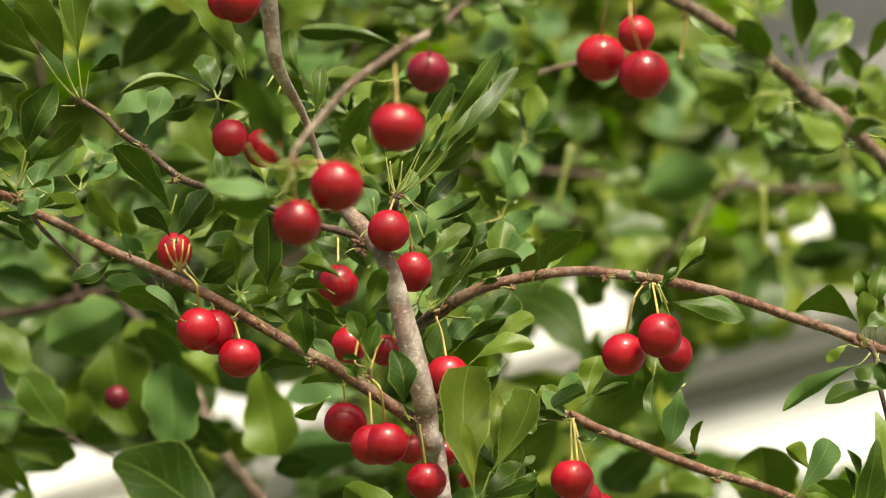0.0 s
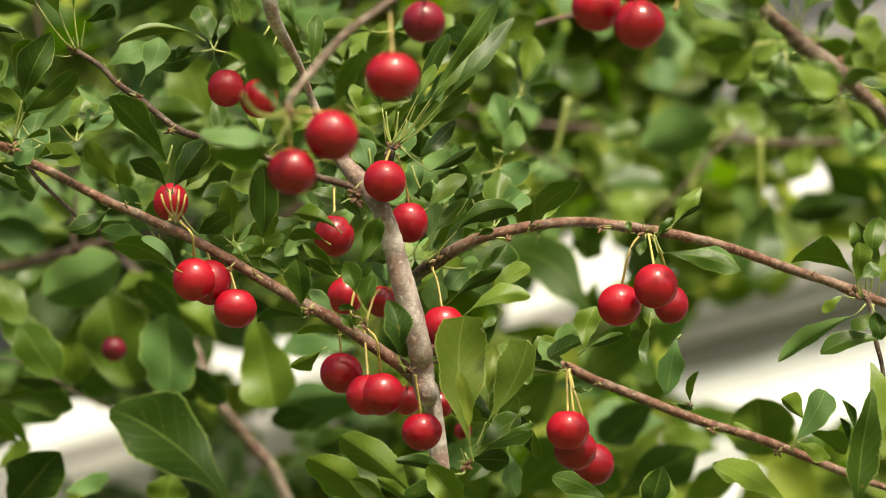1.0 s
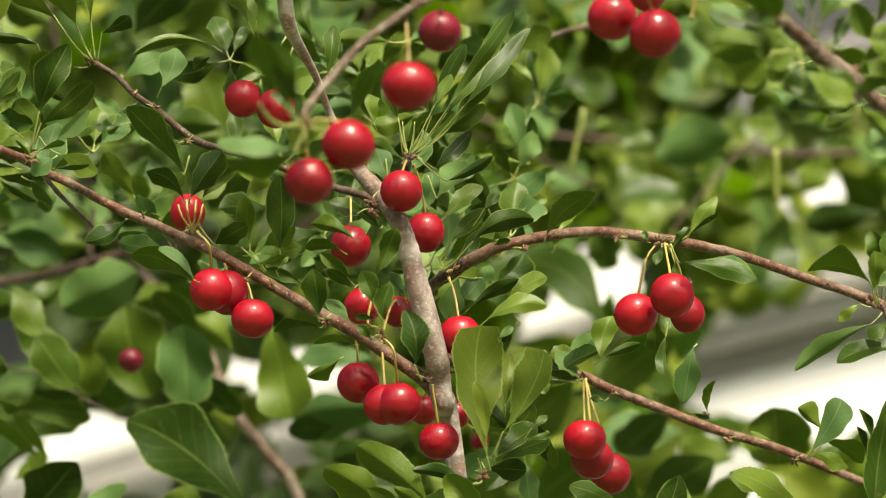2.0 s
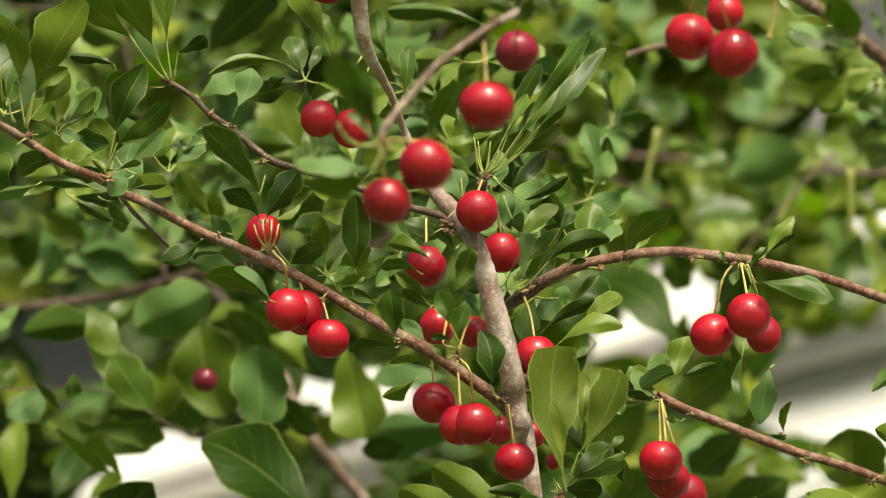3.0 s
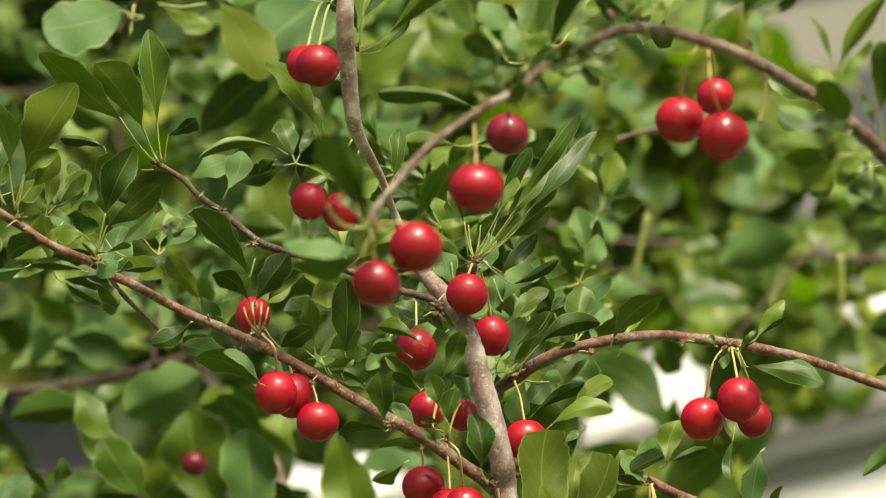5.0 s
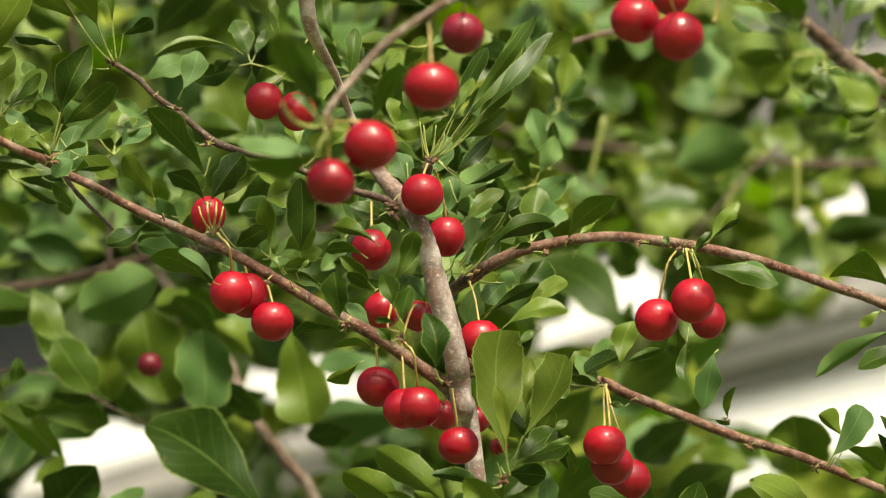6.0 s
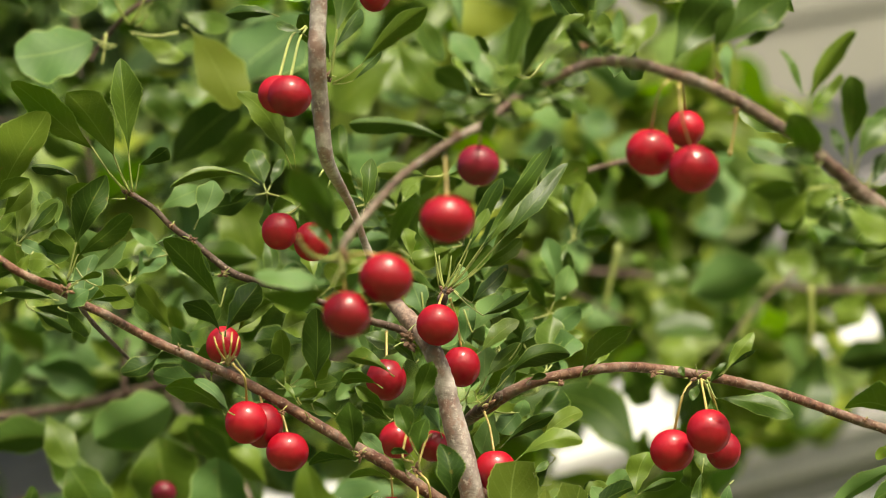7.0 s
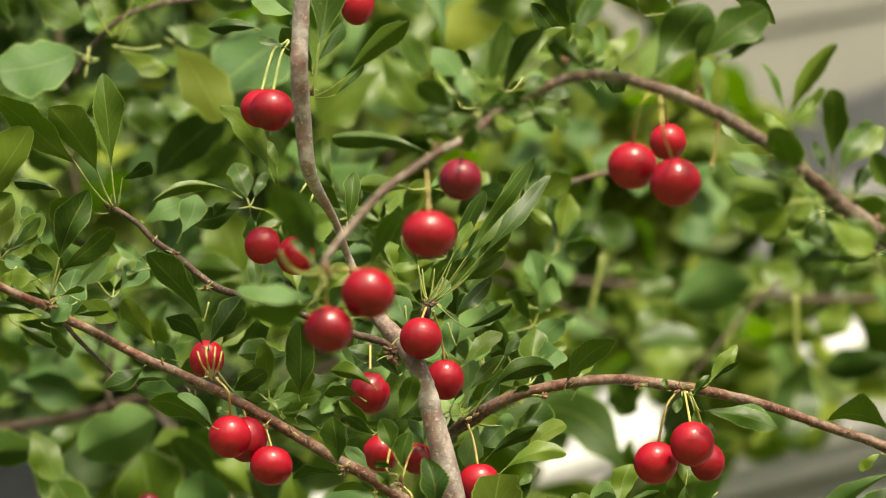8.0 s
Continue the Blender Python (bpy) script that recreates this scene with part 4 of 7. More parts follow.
leaf(left, (-0.0774, 1.4350, 1.9441), (-0.0780, 1.4322, 1.9462), (-0.0774, 1.4162, 1.9761), 0.0075, 0.0060, 20, 38, 0.0008)
leaf(left, (-0.0425, 1.4140, 1.9441), (-0.0437, 1.4118, 1.9444), (-0.0631, 1.4082, 1.9511), 0.0025, 0.0044, -38, -14, 0.0020)
leaf(left, (-0.0481, 1.4346, 1.9453), (-0.0505, 1.4322, 1.9462), (-0.0667, 1.4302, 1.9471), 0.0023, 0.0035, -38, 38, 0.0020)
leaf(left, (-0.0368, 1.3907, 1.9185), (-0.0346, 1.3879, 1.9207), (-0.0253, 1.3779, 1.9394), 0.0041, 0.0048, 32, 14, 0.0010, curl=-0.06)
leaf(left, (-0.0446, 1.4389, 1.9322), (-0.0460, 1.4366, 1.9329), (-0.0600, 1.4325, 1.9452), 0.0025, 0.0035, 36, 38, 0.0010)
leaf(left, (-0.0433, 1.4293, 1.9294), (-0.0447, 1.4277, 1.9276), (-0.0565, 1.4222, 1.9350), 0.0035, 0.0025, -38, 38, 0.0005)
leaf(left, (-0.0582, 1.3862, 1.9001), (-0.0583, 1.3837, 1.9014), (-0.0604, 1.3711, 1.9184), 0.0062, 0.0053, 30, 28, 0.0007, curl=-0.06)
leaf(left, (-0.0308, 1.3766, 1.8973), (-0.0343, 1.3726, 1.9031), (-0.0395, 1.3657, 1.9160), 0.0031, 0.0048, 38, 20, 0.0007)
leaf(left, (-0.0300, 1.3738, 1.8896), (-0.0304, 1.3699, 1.8954), (-0.0273, 1.3627, 1.9089), 0.0048, 0.0033, 20, 38, -0.0012)
leaf(left, (-0.0325, 1.3772, 1.8955), (-0.0338, 1.3747, 1.8968), (-0.0424, 1.3738, 1.8980), 0.0014, 0.0017, 14, 38, 0.0007)
leaf(left, (-0.0458, 1.4347, 1.9128), (-0.0467, 1.4323, 1.9134), (-0.0580, 1.4321, 1.9237), 0.0025, 0.0030, 36, -36, 0.0010, True)
leaf(left, (-0.0214, 1.4318, 1.9216), (-0.0221, 1.4293, 1.9229), (-0.0291, 1.4290, 1.9347), 0.0020, 0.0025, 35, -35, 0.0007, True)
leaf(left, (-0.0140, 1.3747, 1.8709), (-0.0170, 1.3709, 1.8760), (-0.0212, 1.3600, 1.8965), 0.0052, 0.0057, 38, 20, 0.0019)
leaf(left, (-0.0344, 1.3795, 1.8883), (-0.0355, 1.3772, 1.8889), (-0.0412, 1.3741, 1.8947), 0.0019, 0.0019, 14, 38, 0.0007)
leaf(left, (-0.0425, 1.4277, 1.9018), (-0.0442, 1.4259, 1.9010), (-0.0616, 1.4241, 1.9008), 0.0007, 0.0032, -38, 38, 0.0020)
leaf(left, (-0.0502, 1.4583, 1.9047), (-0.0518, 1.4566, 1.9034), (-0.0668, 1.4606, 1.8959), 0.0045, 0.0020, -38, -14, -0.0010)
leaf(left, (-0.0826, 1.3988, 1.9261), (-0.0837, 1.3964, 1.9269), (-0.0894, 1.3949, 1.9348), 0.0010, 0.0015, 14, -14, 0.0000)
leaf(left, (-0.0819, 1.3987, 1.9265), (-0.0835, 1.3960, 1.9283), (-0.0737, 1.3935, 1.9316), 0.0019, 0.0019, 38, -38, 0.0000)
leaf(left, (-0.0765, 1.3994, 1.9242), (-0.0774, 1.3967, 1.9259), (-0.0721, 1.3955, 1.9322), 0.0007, 0.0010, -14, 14, 0.0000)
leaf(left, (-0.0581, 1.4443, 1.9156), (-0.0598, 1.4427, 1.9138), (-0.0809, 1.4454, 1.9125), 0.0010, 0.0035, -38, 38, 0.0023)
leaf(left, (-0.0698, 1.4381, 1.9346), (-0.0660, 1.4373, 1.9305), (-0.0854, 1.4335, 1.9377), 0.0030, 0.0020, 14, 38, 0.0015)
# leaves round the grey limb
# pale underside colour turned forward stands in for sheen on this leaf
leaf(main, (-0.0555, 1.1682, 1.9075), (-0.0585, 1.1679, 1.9022), (-0.0873, 1.1697, 1.9050), 0.0029, 0.0045, 36, -36, -0.0021, True, curl=0.0)
leaf(main, (-0.0691, 1.1741, 1.9057), (-0.0697, 1.1720, 1.9058), (-0.0771, 1.1722, 1.9043), 0.0019, 0.0008, 14, -14, 0.0000)
leaf(main, (-0.0522, 1.0873, 1.8817), (-0.0560, 1.0837, 1.8862), (-0.0684, 1.0664, 1.9091), 0.0058, 0.0048, -33, 33, 0.0012)
leaf(main, (-0.0518, 1.0871, 1.8821), (-0.0523, 1.0843, 1.8844), (-0.0597, 1.0684, 1.9054), 0.0031, 0.0046, 30, 28, -0.0010)
leaf(main, (-0.0575, 1.2096, 1.9258), (-0.0593, 1.2073, 1.9266), (-0.0704, 1.2070, 1.9383), 0.0013, 0.0021, 36, -36, 0.0011)
leaf(main, (-0.0581, 1.4122, 2.0144), (-0.0568, 1.4084, 2.0196), (-0.0537, 1.4050, 2.0435), 0.0038, 0.0038, 28, 12, 0.0010)
leaf(main, (-0.0348, 1.4176, 1.9977), (-0.0358, 1.4149, 1.9994), (-0.0399, 1.4145, 2.0142), 0.0013, 0.0050, 14, 14, 0.0000)
leaf(main, (-0.0445, 1.2660, 1.9464), (-0.0411, 1.2633, 1.9483), (-0.0284, 1.2493, 1.9669), 0.0036, 0.0036, 36, -36, -0.0009)
leaf(main, (-0.0392, 1.3625, 2.0053), (-0.0377, 1.3600, 2.0067), (-0.0322, 1.3598, 2.0141), 0.0015, 0.0019, -36, 36, 0.0000)
leaf(main, (-0.0163, 1.2702, 1.9984), (-0.0190, 1.2682, 1.9979), (-0.0580, 1.2662, 2.0041), 0.0050, 0.0023, -38, -36, 0.0032)
leaf(main, (-0.0196, 1.4116, 1.9838), (-0.0040, 1.4036, 2.0020), (0.0252, 1.3976, 2.0449), 0.0032, 0.0032, -36, 14, -0.0015)
leaf(main, (-0.0180, 1.4211, 1.9870), (0.0028, 1.4128, 2.0061), (0.0349, 1.4075, 2.0442), 0.0045, 0.0035, -14, 36, 0.0013)
leaf(main, (-0.0183, 1.4396, 1.9947), (-0.0048, 1.4326, 2.0097), (0.0224, 1.4263, 2.0553), 0.0035, 0.0056, -35, 14, 0.0025)
leaf(main, (-0.0214, 1.4116, 1.9838), (-0.0097, 1.4032, 2.0032), (-0.0017, 1.4028, 2.0192), 0.0025, 0.0025, -33, 33, 0.0000)
leaf(main, (-0.0238, 1.4397, 1.9942), (-0.0256, 1.4330, 2.0085), (-0.0326, 1.4263, 2.0209), 0.0025, 0.0023, 14, 34, 0.0000)
leaf(main, (-0.0174, 1.4494, 1.9967), (-0.0092, 1.4494, 1.9905), (0.0074, 1.4469, 2.0083), 0.0038, 0.0038, -36, 14, 0.0000)
leaf(main, (-0.0171, 1.4308, 1.9895), (-0.0040, 1.4321, 1.9788), (0.0166, 1.4287, 1.9894), 0.0020, 0.0030, -36, -38, 0.0008)
leaf(main, (-0.0112, 1.4593, 1.9664), (-0.0051, 1.4563, 1.9692), (0.0128, 1.4543, 1.9841), 0.0048, 0.0036, -14, 36, -0.0010)
leaf(main, (0.0078, 1.4403, 1.9603), (0.0126, 1.4361, 1.9666), (0.0199, 1.4351, 1.9740), 0.0025, 0.0020, -36, 14, 0.0000)
leaf(main, (-0.0061, 1.4640, 1.9518), (-0.0023, 1.4598, 1.9585), (0.0133, 1.4577, 1.9739), 0.0036, 0.0036, -36, 14, -0.0008)
leaf(main, (-0.0049, 1.4832, 1.9577), (-0.0036, 1.4811, 1.9576), (-0.0031, 1.4805, 1.9813), 0.0044, 0.0052, 14, 14, 0.0000, True)
leaf(main, (-0.0127, 1.4712, 1.9946), (-0.0088, 1.4725, 1.9841), (0.0041, 1.4720, 2.0017), 0.0057, 0.0052, -36, 36, 0.0000, True)
leaf(main, (-0.0167, 1.4823, 1.9928), (-0.0127, 1.4836, 1.9823), (-0.0102, 1.4810, 2.0007), 0.0052, 0.0047, 28, 12, 0.0000, True)
leaf(main, (-0.0214, 1.4498, 1.9955), (-0.0240, 1.4507, 1.9864), (-0.0125, 1.4477, 2.0083), 0.0036, 0.0056, -14, 33, 0.0000, True)
leaf(main, (-0.0323, 1.4782, 2.0052), (-0.0309, 1.4800, 1.9934), (-0.0375, 1.4776, 2.0105), 0.0057, 0.0052, 14, -29, 0.0000, True)
leaf(main, (-0.0373, 1.4760, 1.9798), (-0.0393, 1.4749, 1.9768), (-0.0579, 1.4740, 1.9833), 0.0036, 0.0041, 36, -14, 0.0000)
leaf(main, (-0.0368, 1.4569, 1.9737), (-0.0367, 1.4562, 1.9694), (-0.0494, 1.4574, 1.9604), 0.0046, 0.0041, 36, -14, 0.0000, True)
leaf(main, (-0.0323, 1.4307, 1.9572), (-0.0335, 1.4292, 1.9554), (-0.0430, 1.4250, 1.9633), 0.0025, 0.0025, 14, 38, 0.0005)
leaf(main, (0.0148, 1.4156, 1.8419), (0.0135, 1.4120, 1.8467), (0.0112, 1.4108, 1.9037), 0.0111, 0.0126, 14, 14, -0.0015, blunt=0.18, curl=0.10, broad=0.80, olive=True)
leaf(main, (0.0133, 1.3846, 1.8405), (0.0128, 1.3804, 1.8467), (0.0081, 1.3758, 1.8705), 0.0033, 0.0028, 22, 20, 0.0009, olive=True)
leaf(main, (0.0161, 1.4235, 1.8500), (0.0200, 1.4185, 1.8588), (0.0381, 1.4137, 1.8943), 0.0102, 0.0049, -32, 14, 0.0019, blunt=0.16, curl=0.10, broad=0.85, olive=True)
leaf(main, (0.0163, 1.4437, 1.8525), (0.0178, 1.4410, 1.8544), (0.0361, 1.4385, 1.8674), 0.0059, 0.0039, -14, 14, -0.0015)
leaf(main, (0.0295, 1.4212, 1.8570), (0.0324, 1.4179, 1.8609), (0.0399, 1.4171, 1.8667), 0.0017, 0.0015, -36, 14, 0.0000)
leaf(main, (0.0283, 1.4220, 1.8547), (0.0309, 1.4192, 1.8567), (0.0411, 1.4188, 1.8599), 0.0010, 0.0019, -36, 14, 0.0000)
leaf(main, (0.0163, 1.4441, 1.8513), (0.0192, 1.4415, 1.8529), (0.0405, 1.4397, 1.8621), 0.0020, 0.0044, -14, 14, -0.0010)
leaf(main, (0.0361, 1.4319, 1.8889), (0.0370, 1.4307, 1.8863), (0.0389, 1.4308, 1.8794), 0.0030, 0.0025, 14, 14, 0.0000)
leaf(main, (0.0189, 1.3985, 1.8946), (0.0181, 1.3961, 1.8954), (0.0249, 1.3960, 1.9007), 0.0015, 0.0019, -36, 36, 0.0000)
leaf(main, (0.0115, 1.4632, 1.8572), (0.0128, 1.4620, 1.8544), (0.0315, 1.4643, 1.8536), 0.0055, 0.0055, 38, -38, 0.0000)
leaf(main, (0.0218, 1.4796, 1.8716), (0.0243, 1.4776, 1.8712), (0.0343, 1.4679, 1.8843), 0.0035, 0.0041, 38, -38, 0.0000)
leaf(main, (-0.0681, 1.3111, 2.0426), (-0.0655, 1.3028, 2.0591), (-0.0562, 1.2988, 2.1147), 0.0104, 0.0109, 14, 14, 0.0014, curl=0.05)
leaf(main, (-0.0695, 1.3388, 2.0541), (-0.0685, 1.3331, 2.0638), (-0.0566, 1.3317, 2.0851), 0.0019, 0.0044, -35, 35, 0.0000)
leaf(main, (-0.0737, 1.4101, 2.0916), (-0.0736, 1.4079, 2.0917), (-0.0866, 1.3946, 2.1076), 0.0051, 0.0064, -38, 38, 0.0000)
leaf(main, (-0.0685, 1.3397, 2.0519), (-0.0564, 1.3353, 2.0584), (-0.0278, 1.3229, 2.0799), 0.0039, 0.0053, -14, -38, -0.0019)
leaf(main, (-0.0814, 1.3653, 2.0969), (-0.0793, 1.3619, 2.1003), (-0.0971, 1.3608, 2.1123), 0.0060, 0.0025, 36, -36, -0.0025, True)
leaf(main, (-0.0802, 1.3417, 2.0743), (-0.0818, 1.3393, 2.0749), (-0.0938, 1.3383, 2.0797), 0.0022, 0.0019, 36, -14, 0.0000)
leaf(main, (-0.0998, 1.4485, 2.1306), (-0.1023, 1.4462, 2.1307), (-0.1250, 1.4458, 2.1308), 0.0037, 0.0037, -38, -36, 0.0011)
leaf(main, (-0.0690, 1.3491, 2.0552), (-0.0606, 1.3469, 2.0557), (-0.0486, 1.3462, 2.0686), 0.0010, 0.0017, -36, 36, 0.0000)
leaf(main, (-0.0812, 1.3665, 2.1220), (-0.0823, 1.3638, 2.1235), (-0.1101, 1.3601, 2.1411), 0.0075, 0.0085, 36, -14, 0.0025)
leaf(main, (-0.0492, 1.3505, 2.1093), (-0.0492, 1.3491, 2.1073), (-0.0367, 1.3354, 2.1240), 0.0049, 0.0039, 36, -36, 0.0000)
leaf(main, (-0.0510, 1.4725, 2.1824), (-0.0455, 1.4713, 2.1804), (-0.0196, 1.4758, 2.1638), 0.0081, 0.0092, -14, 14, 0.0016)
leaf(main, (-0.0852, 1.3584, 2.0180), (-0.0885, 1.3543, 2.0242), (-0.1095, 1.3490, 2.0511), 0.0053, 0.0053, 14, -14, 0.0029)
leaf(main, (-0.0848, 1.3678, 2.0215), (-0.0857, 1.3635, 2.0282), (-0.0927, 1.3631, 2.0425), 0.0017, 0.0027, 33, -33, 0.0007)
# leaves of the arching right branch
leaf(right, (-0.0060, 1.4371, 1.9377), (0.0070, 1.4311, 1.9495), (0.0347, 1.4261, 1.9589), 0.0050, 0.0050, -14, -38, -0.0040)
leaf(right, (-0.0010, 1.4564, 1.9428), (0.0010, 1.4540, 1.9439), (0.0107, 1.4505, 1.9617), 0.0030, 0.0035, -14, 14, 0.0000)
leaf(right, (0.0154, 1.4243, 1.9447), (0.0164, 1.4220, 1.9453), (0.0243, 1.4209, 1.9473), 0.0022, 0.0010, 38, 14, 0.0000)
leaf(right, (0.0385, 1.3949, 1.9381), (0.0387, 1.3924, 1.9394), (0.0598, 1.3801, 1.9558), 0.0058, 0.0049, 38, -38, -0.0029, curl=-0.06)
leaf(right, (0.0418, 1.3989, 1.9419), (0.0435, 1.3964, 1.9432), (0.0538, 1.3961, 1.9539), 0.0005, 0.0022, -36, 36, -0.0005)
leaf(right, (0.0040, 1.4331, 1.9175), (0.0052, 1.4308, 1.9182), (0.0280, 1.4239, 1.9311), 0.0030, 0.0032, -14, -38, -0.0020)
leaf(right, (0.0214, 1.4323, 1.9199), (0.0228, 1.4297, 1.9217), (0.0403, 1.4275, 1.9327), 0.0045, 0.0035, -14, 14, -0.0012)
leaf(right, (0.0101, 1.4254, 1.9089), (0.0128, 1.4227, 1.9107), (0.0400, 1.4221, 1.9177), 0.0044, 0.0039, -36, 14, -0.0030)
leaf(right, (0.0015, 1.4664, 1.9445), (0.0122, 1.4647, 1.9434), (0.0041, 1.4649, 1.9334), 0.0056, 0.0056, 36, -36, 0.0000, True)
leaf(right, (0.0015, 1.4756, 1.9486), (0.0015, 1.4741, 1.9468), (-0.0036, 1.4745, 1.9269), 0.0056, 0.0051, 14, 14, 0.0000, True)
leaf(right, (0.0092, 1.4664, 1.9445), (0.0107, 1.4661, 1.9391), (0.0156, 1.4658, 1.9497), 0.0031, 0.0041, -32, 32, 0.0000, True)
leaf(right, (0.0922, 1.3853, 1.9351), (0.0996, 1.3827, 1.9368), (0.1129, 1.3803, 1.9546), 0.0031, 0.0029, -36, 14, -0.0007)
leaf(right, (0.0922, 1.3855, 1.9347), (0.1005, 1.3823, 1.9380), (0.1126, 1.3770, 1.9451), 0.0010, 0.0012, 38, -38, -0.0005)
leaf(right, (0.0910, 1.3857, 1.9340), (0.0933, 1.3840, 1.9327), (0.1002, 1.3801, 1.9400), 0.0024, 0.0019, -14, -38, 0.0000)
leaf(right, (0.0928, 1.3950, 1.9376), (0.0964, 1.3956, 1.9294), (0.1300, 1.3961, 1.9219), 0.0039, 0.0049, -36, 14, -0.0019, curl=-0.06)
leaf(right, (0.1119, 1.4075, 1.9318), (0.1093, 1.4048, 1.9335), (0.1292, 1.4049, 1.9269), 0.0025, 0.0020, -36, 36, -0.0025, True)
leaf(right, (0.0843, 1.3949, 1.9381), (0.0830, 1.3930, 1.9375), (0.0813, 1.3920, 1.9426), 0.0015, 0.0015, 22, 20, 0.0000)
leaf(right, (0.0892, 1.3950, 1.9376), (0.0891, 1.3937, 1.9352), (0.0861, 1.3952, 1.9278), 0.0019, 0.0019, 14, -14, 0.0000)
leaf(right, (0.0935, 1.4052, 1.9388), (0.0951, 1.4052, 1.9324), (0.0970, 1.4069, 1.9234), 0.0020, 0.0029, 22, 20, 0.0000)
leaf(right, (0.0928, 1.4792, 1.9376), (0.0914, 1.4803, 1.9278), (0.0912, 1.4894, 1.9154), 0.0049, 0.0046, 30, 28, 0.0000)
leaf(right, (0.0954, 1.4631, 1.9223), (0.0945, 1.4631, 1.9157), (0.0932, 1.4635, 1.8969), 0.0013, 0.0035, 14, 14, 0.0008)
leaf(right, (0.1830, 1.4035, 1.9115), (0.1791, 1.3985, 1.9204), (0.1520, 1.3942, 1.9247), 0.0024, 0.0083, -38, 38, 0.0039, curl=-0.06)
leaf(right, (0.1842, 1.4024, 1.9149), (0.1845, 1.3964, 1.9271), (0.1792, 1.3888, 1.9413), 0.0063, 0.0034, 20, 38, 0.0015, curl=-0.06)
leaf(right, (0.1854, 1.3928, 1.9121), (0.1856, 1.3876, 1.9216), (0.1893, 1.3836, 1.9422), 0.0041, 0.0048, 22, 20, -0.0010, curl=-0.06)
leaf(right, (0.1805, 1.3936, 1.9098), (0.1788, 1.3900, 1.9143), (0.1794, 1.3818, 1.9297), 0.0034, 0.0058, 38, 20, 0.0000, curl=-0.06)
leaf(right, (0.1805, 1.3840, 1.9070), (0.1791, 1.3798, 1.9133), (0.1888, 1.3797, 1.9182), 0.0034, 0.0029, -36, 36, 0.0000)
leaf(right, (0.1855, 1.4139, 1.9119), (0.1806, 1.4135, 1.9067), (0.1476, 1.4234, 1.8881), 0.0027, 0.0049, -38, -14, 0.0025, True, curl=-0.06)
leaf(right, (0.1928, 1.4084, 1.8964), (0.1908, 1.4071, 1.8940), (0.1646, 1.4077, 1.8876), 0.0034, 0.0049, 14, -36, 0.0024, curl=-0.06)
leaf(right, (0.1879, 1.4043, 1.9091), (0.1867, 1.4035, 1.9051), (0.1786, 1.4037, 1.8971), 0.0029, 0.0032, 36, -36, 0.0000)
leaf(right, (0.1818, 1.4227, 1.9171), (0.1771, 1.4204, 1.9177), (0.1676, 1.4219, 1.9102), 0.0022, 0.0022, 14, -14, 0.0007)
leaf(right, (0.1841, 1.3851, 1.9035), (0.1853, 1.3843, 1.8996), (0.1880, 1.3898, 1.8892), 0.0038, 0.0048, 20, 38, 0.0000)
leaf(right, (0.1904, 1.4128, 1.9154), (0.1914, 1.4093, 1.9195), (0.2002, 1.4060, 1.9365), 0.0049, 0.0049, -14, 14, 0.0000)
leaf(right, (0.1842, 1.3936, 1.9098), (0.1846, 1.3902, 1.9138), (0.1881, 1.3898, 1.9289), 0.0012, 0.0015, 14, 14, 0.0000)
# leaves of the lower branch
leaf(lower, (0.0581, 1.4904, 1.9029), (0.0439, 1.4885, 1.9024), (0.0648, 1.4867, 1.9157), 0.0056, 0.0023, -36, 14, -0.0021)
leaf(lower, (0.0445, 1.5088, 1.9111), (0.0421, 1.5062, 1.9126), (0.0472, 1.4984, 1.9231), 0.0031, 0.0031, 32, -32, 0.0000)
leaf(lower, (0.0555, 1.4904, 1.9029), (0.0554, 1.4887, 1.9019), (0.0421, 1.4860, 1.9054), 0.0013, 0.0031, -38, 38, 0.0000)
leaf(lower, (0.0624, 1.4690, 1.9042), (0.0649, 1.4665, 1.9054), (0.0711, 1.4637, 1.9259), 0.0056, 0.0051, 12, 28, -0.0015)
leaf(lower, (0.0624, 1.4690, 1.9042), (0.0664, 1.4662, 1.9063), (0.0828, 1.4642, 1.9126), 0.0020, 0.0030, -36, -38, -0.0008)
leaf(lower, (0.0481, 1.4967, 1.9159), (0.0493, 1.4952, 1.9141), (0.0636, 1.4938, 1.9244), 0.0047, 0.0036, -36, 14, 0.0000, True)
leaf(lower, (0.0404, 1.4959, 1.9183), (0.0429, 1.4948, 1.9153), (0.0532, 1.4944, 1.9179), 0.0036, 0.0031, -14, 14, 0.0000)
leaf(lower, (0.1079, 1.4566, 1.9099), (0.1062, 1.4551, 1.9082), (0.1014, 1.4555, 1.8834), 0.0050, 0.0055, 14, 14, 0.0010, True)
leaf(lower, (0.1111, 1.4757, 1.8837), (0.1130, 1.4737, 1.8832), (0.1162, 1.4648, 1.8952), 0.0025, 0.0015, 30, 28, -0.0013)
leaf(lower, (0.1043, 1.4757, 1.8837), (0.1067, 1.4739, 1.8825), (0.1146, 1.4755, 1.8805), 0.0008, 0.0015, 38, -38, 0.0000)
leaf(lower, (0.0692, 1.4834, 1.8923), (0.0673, 1.4818, 1.8906), (0.0607, 1.4817, 1.8919), 0.0015, 0.0015, 14, -14, 0.0000)
leaf(lower, (0.1575, 1.4823, 1.8632), (0.1642, 1.4761, 1.8757), (0.1536, 1.4715, 1.8845), 0.0020, 0.0061, -38, -14, 0.0000, curl=-0.06)
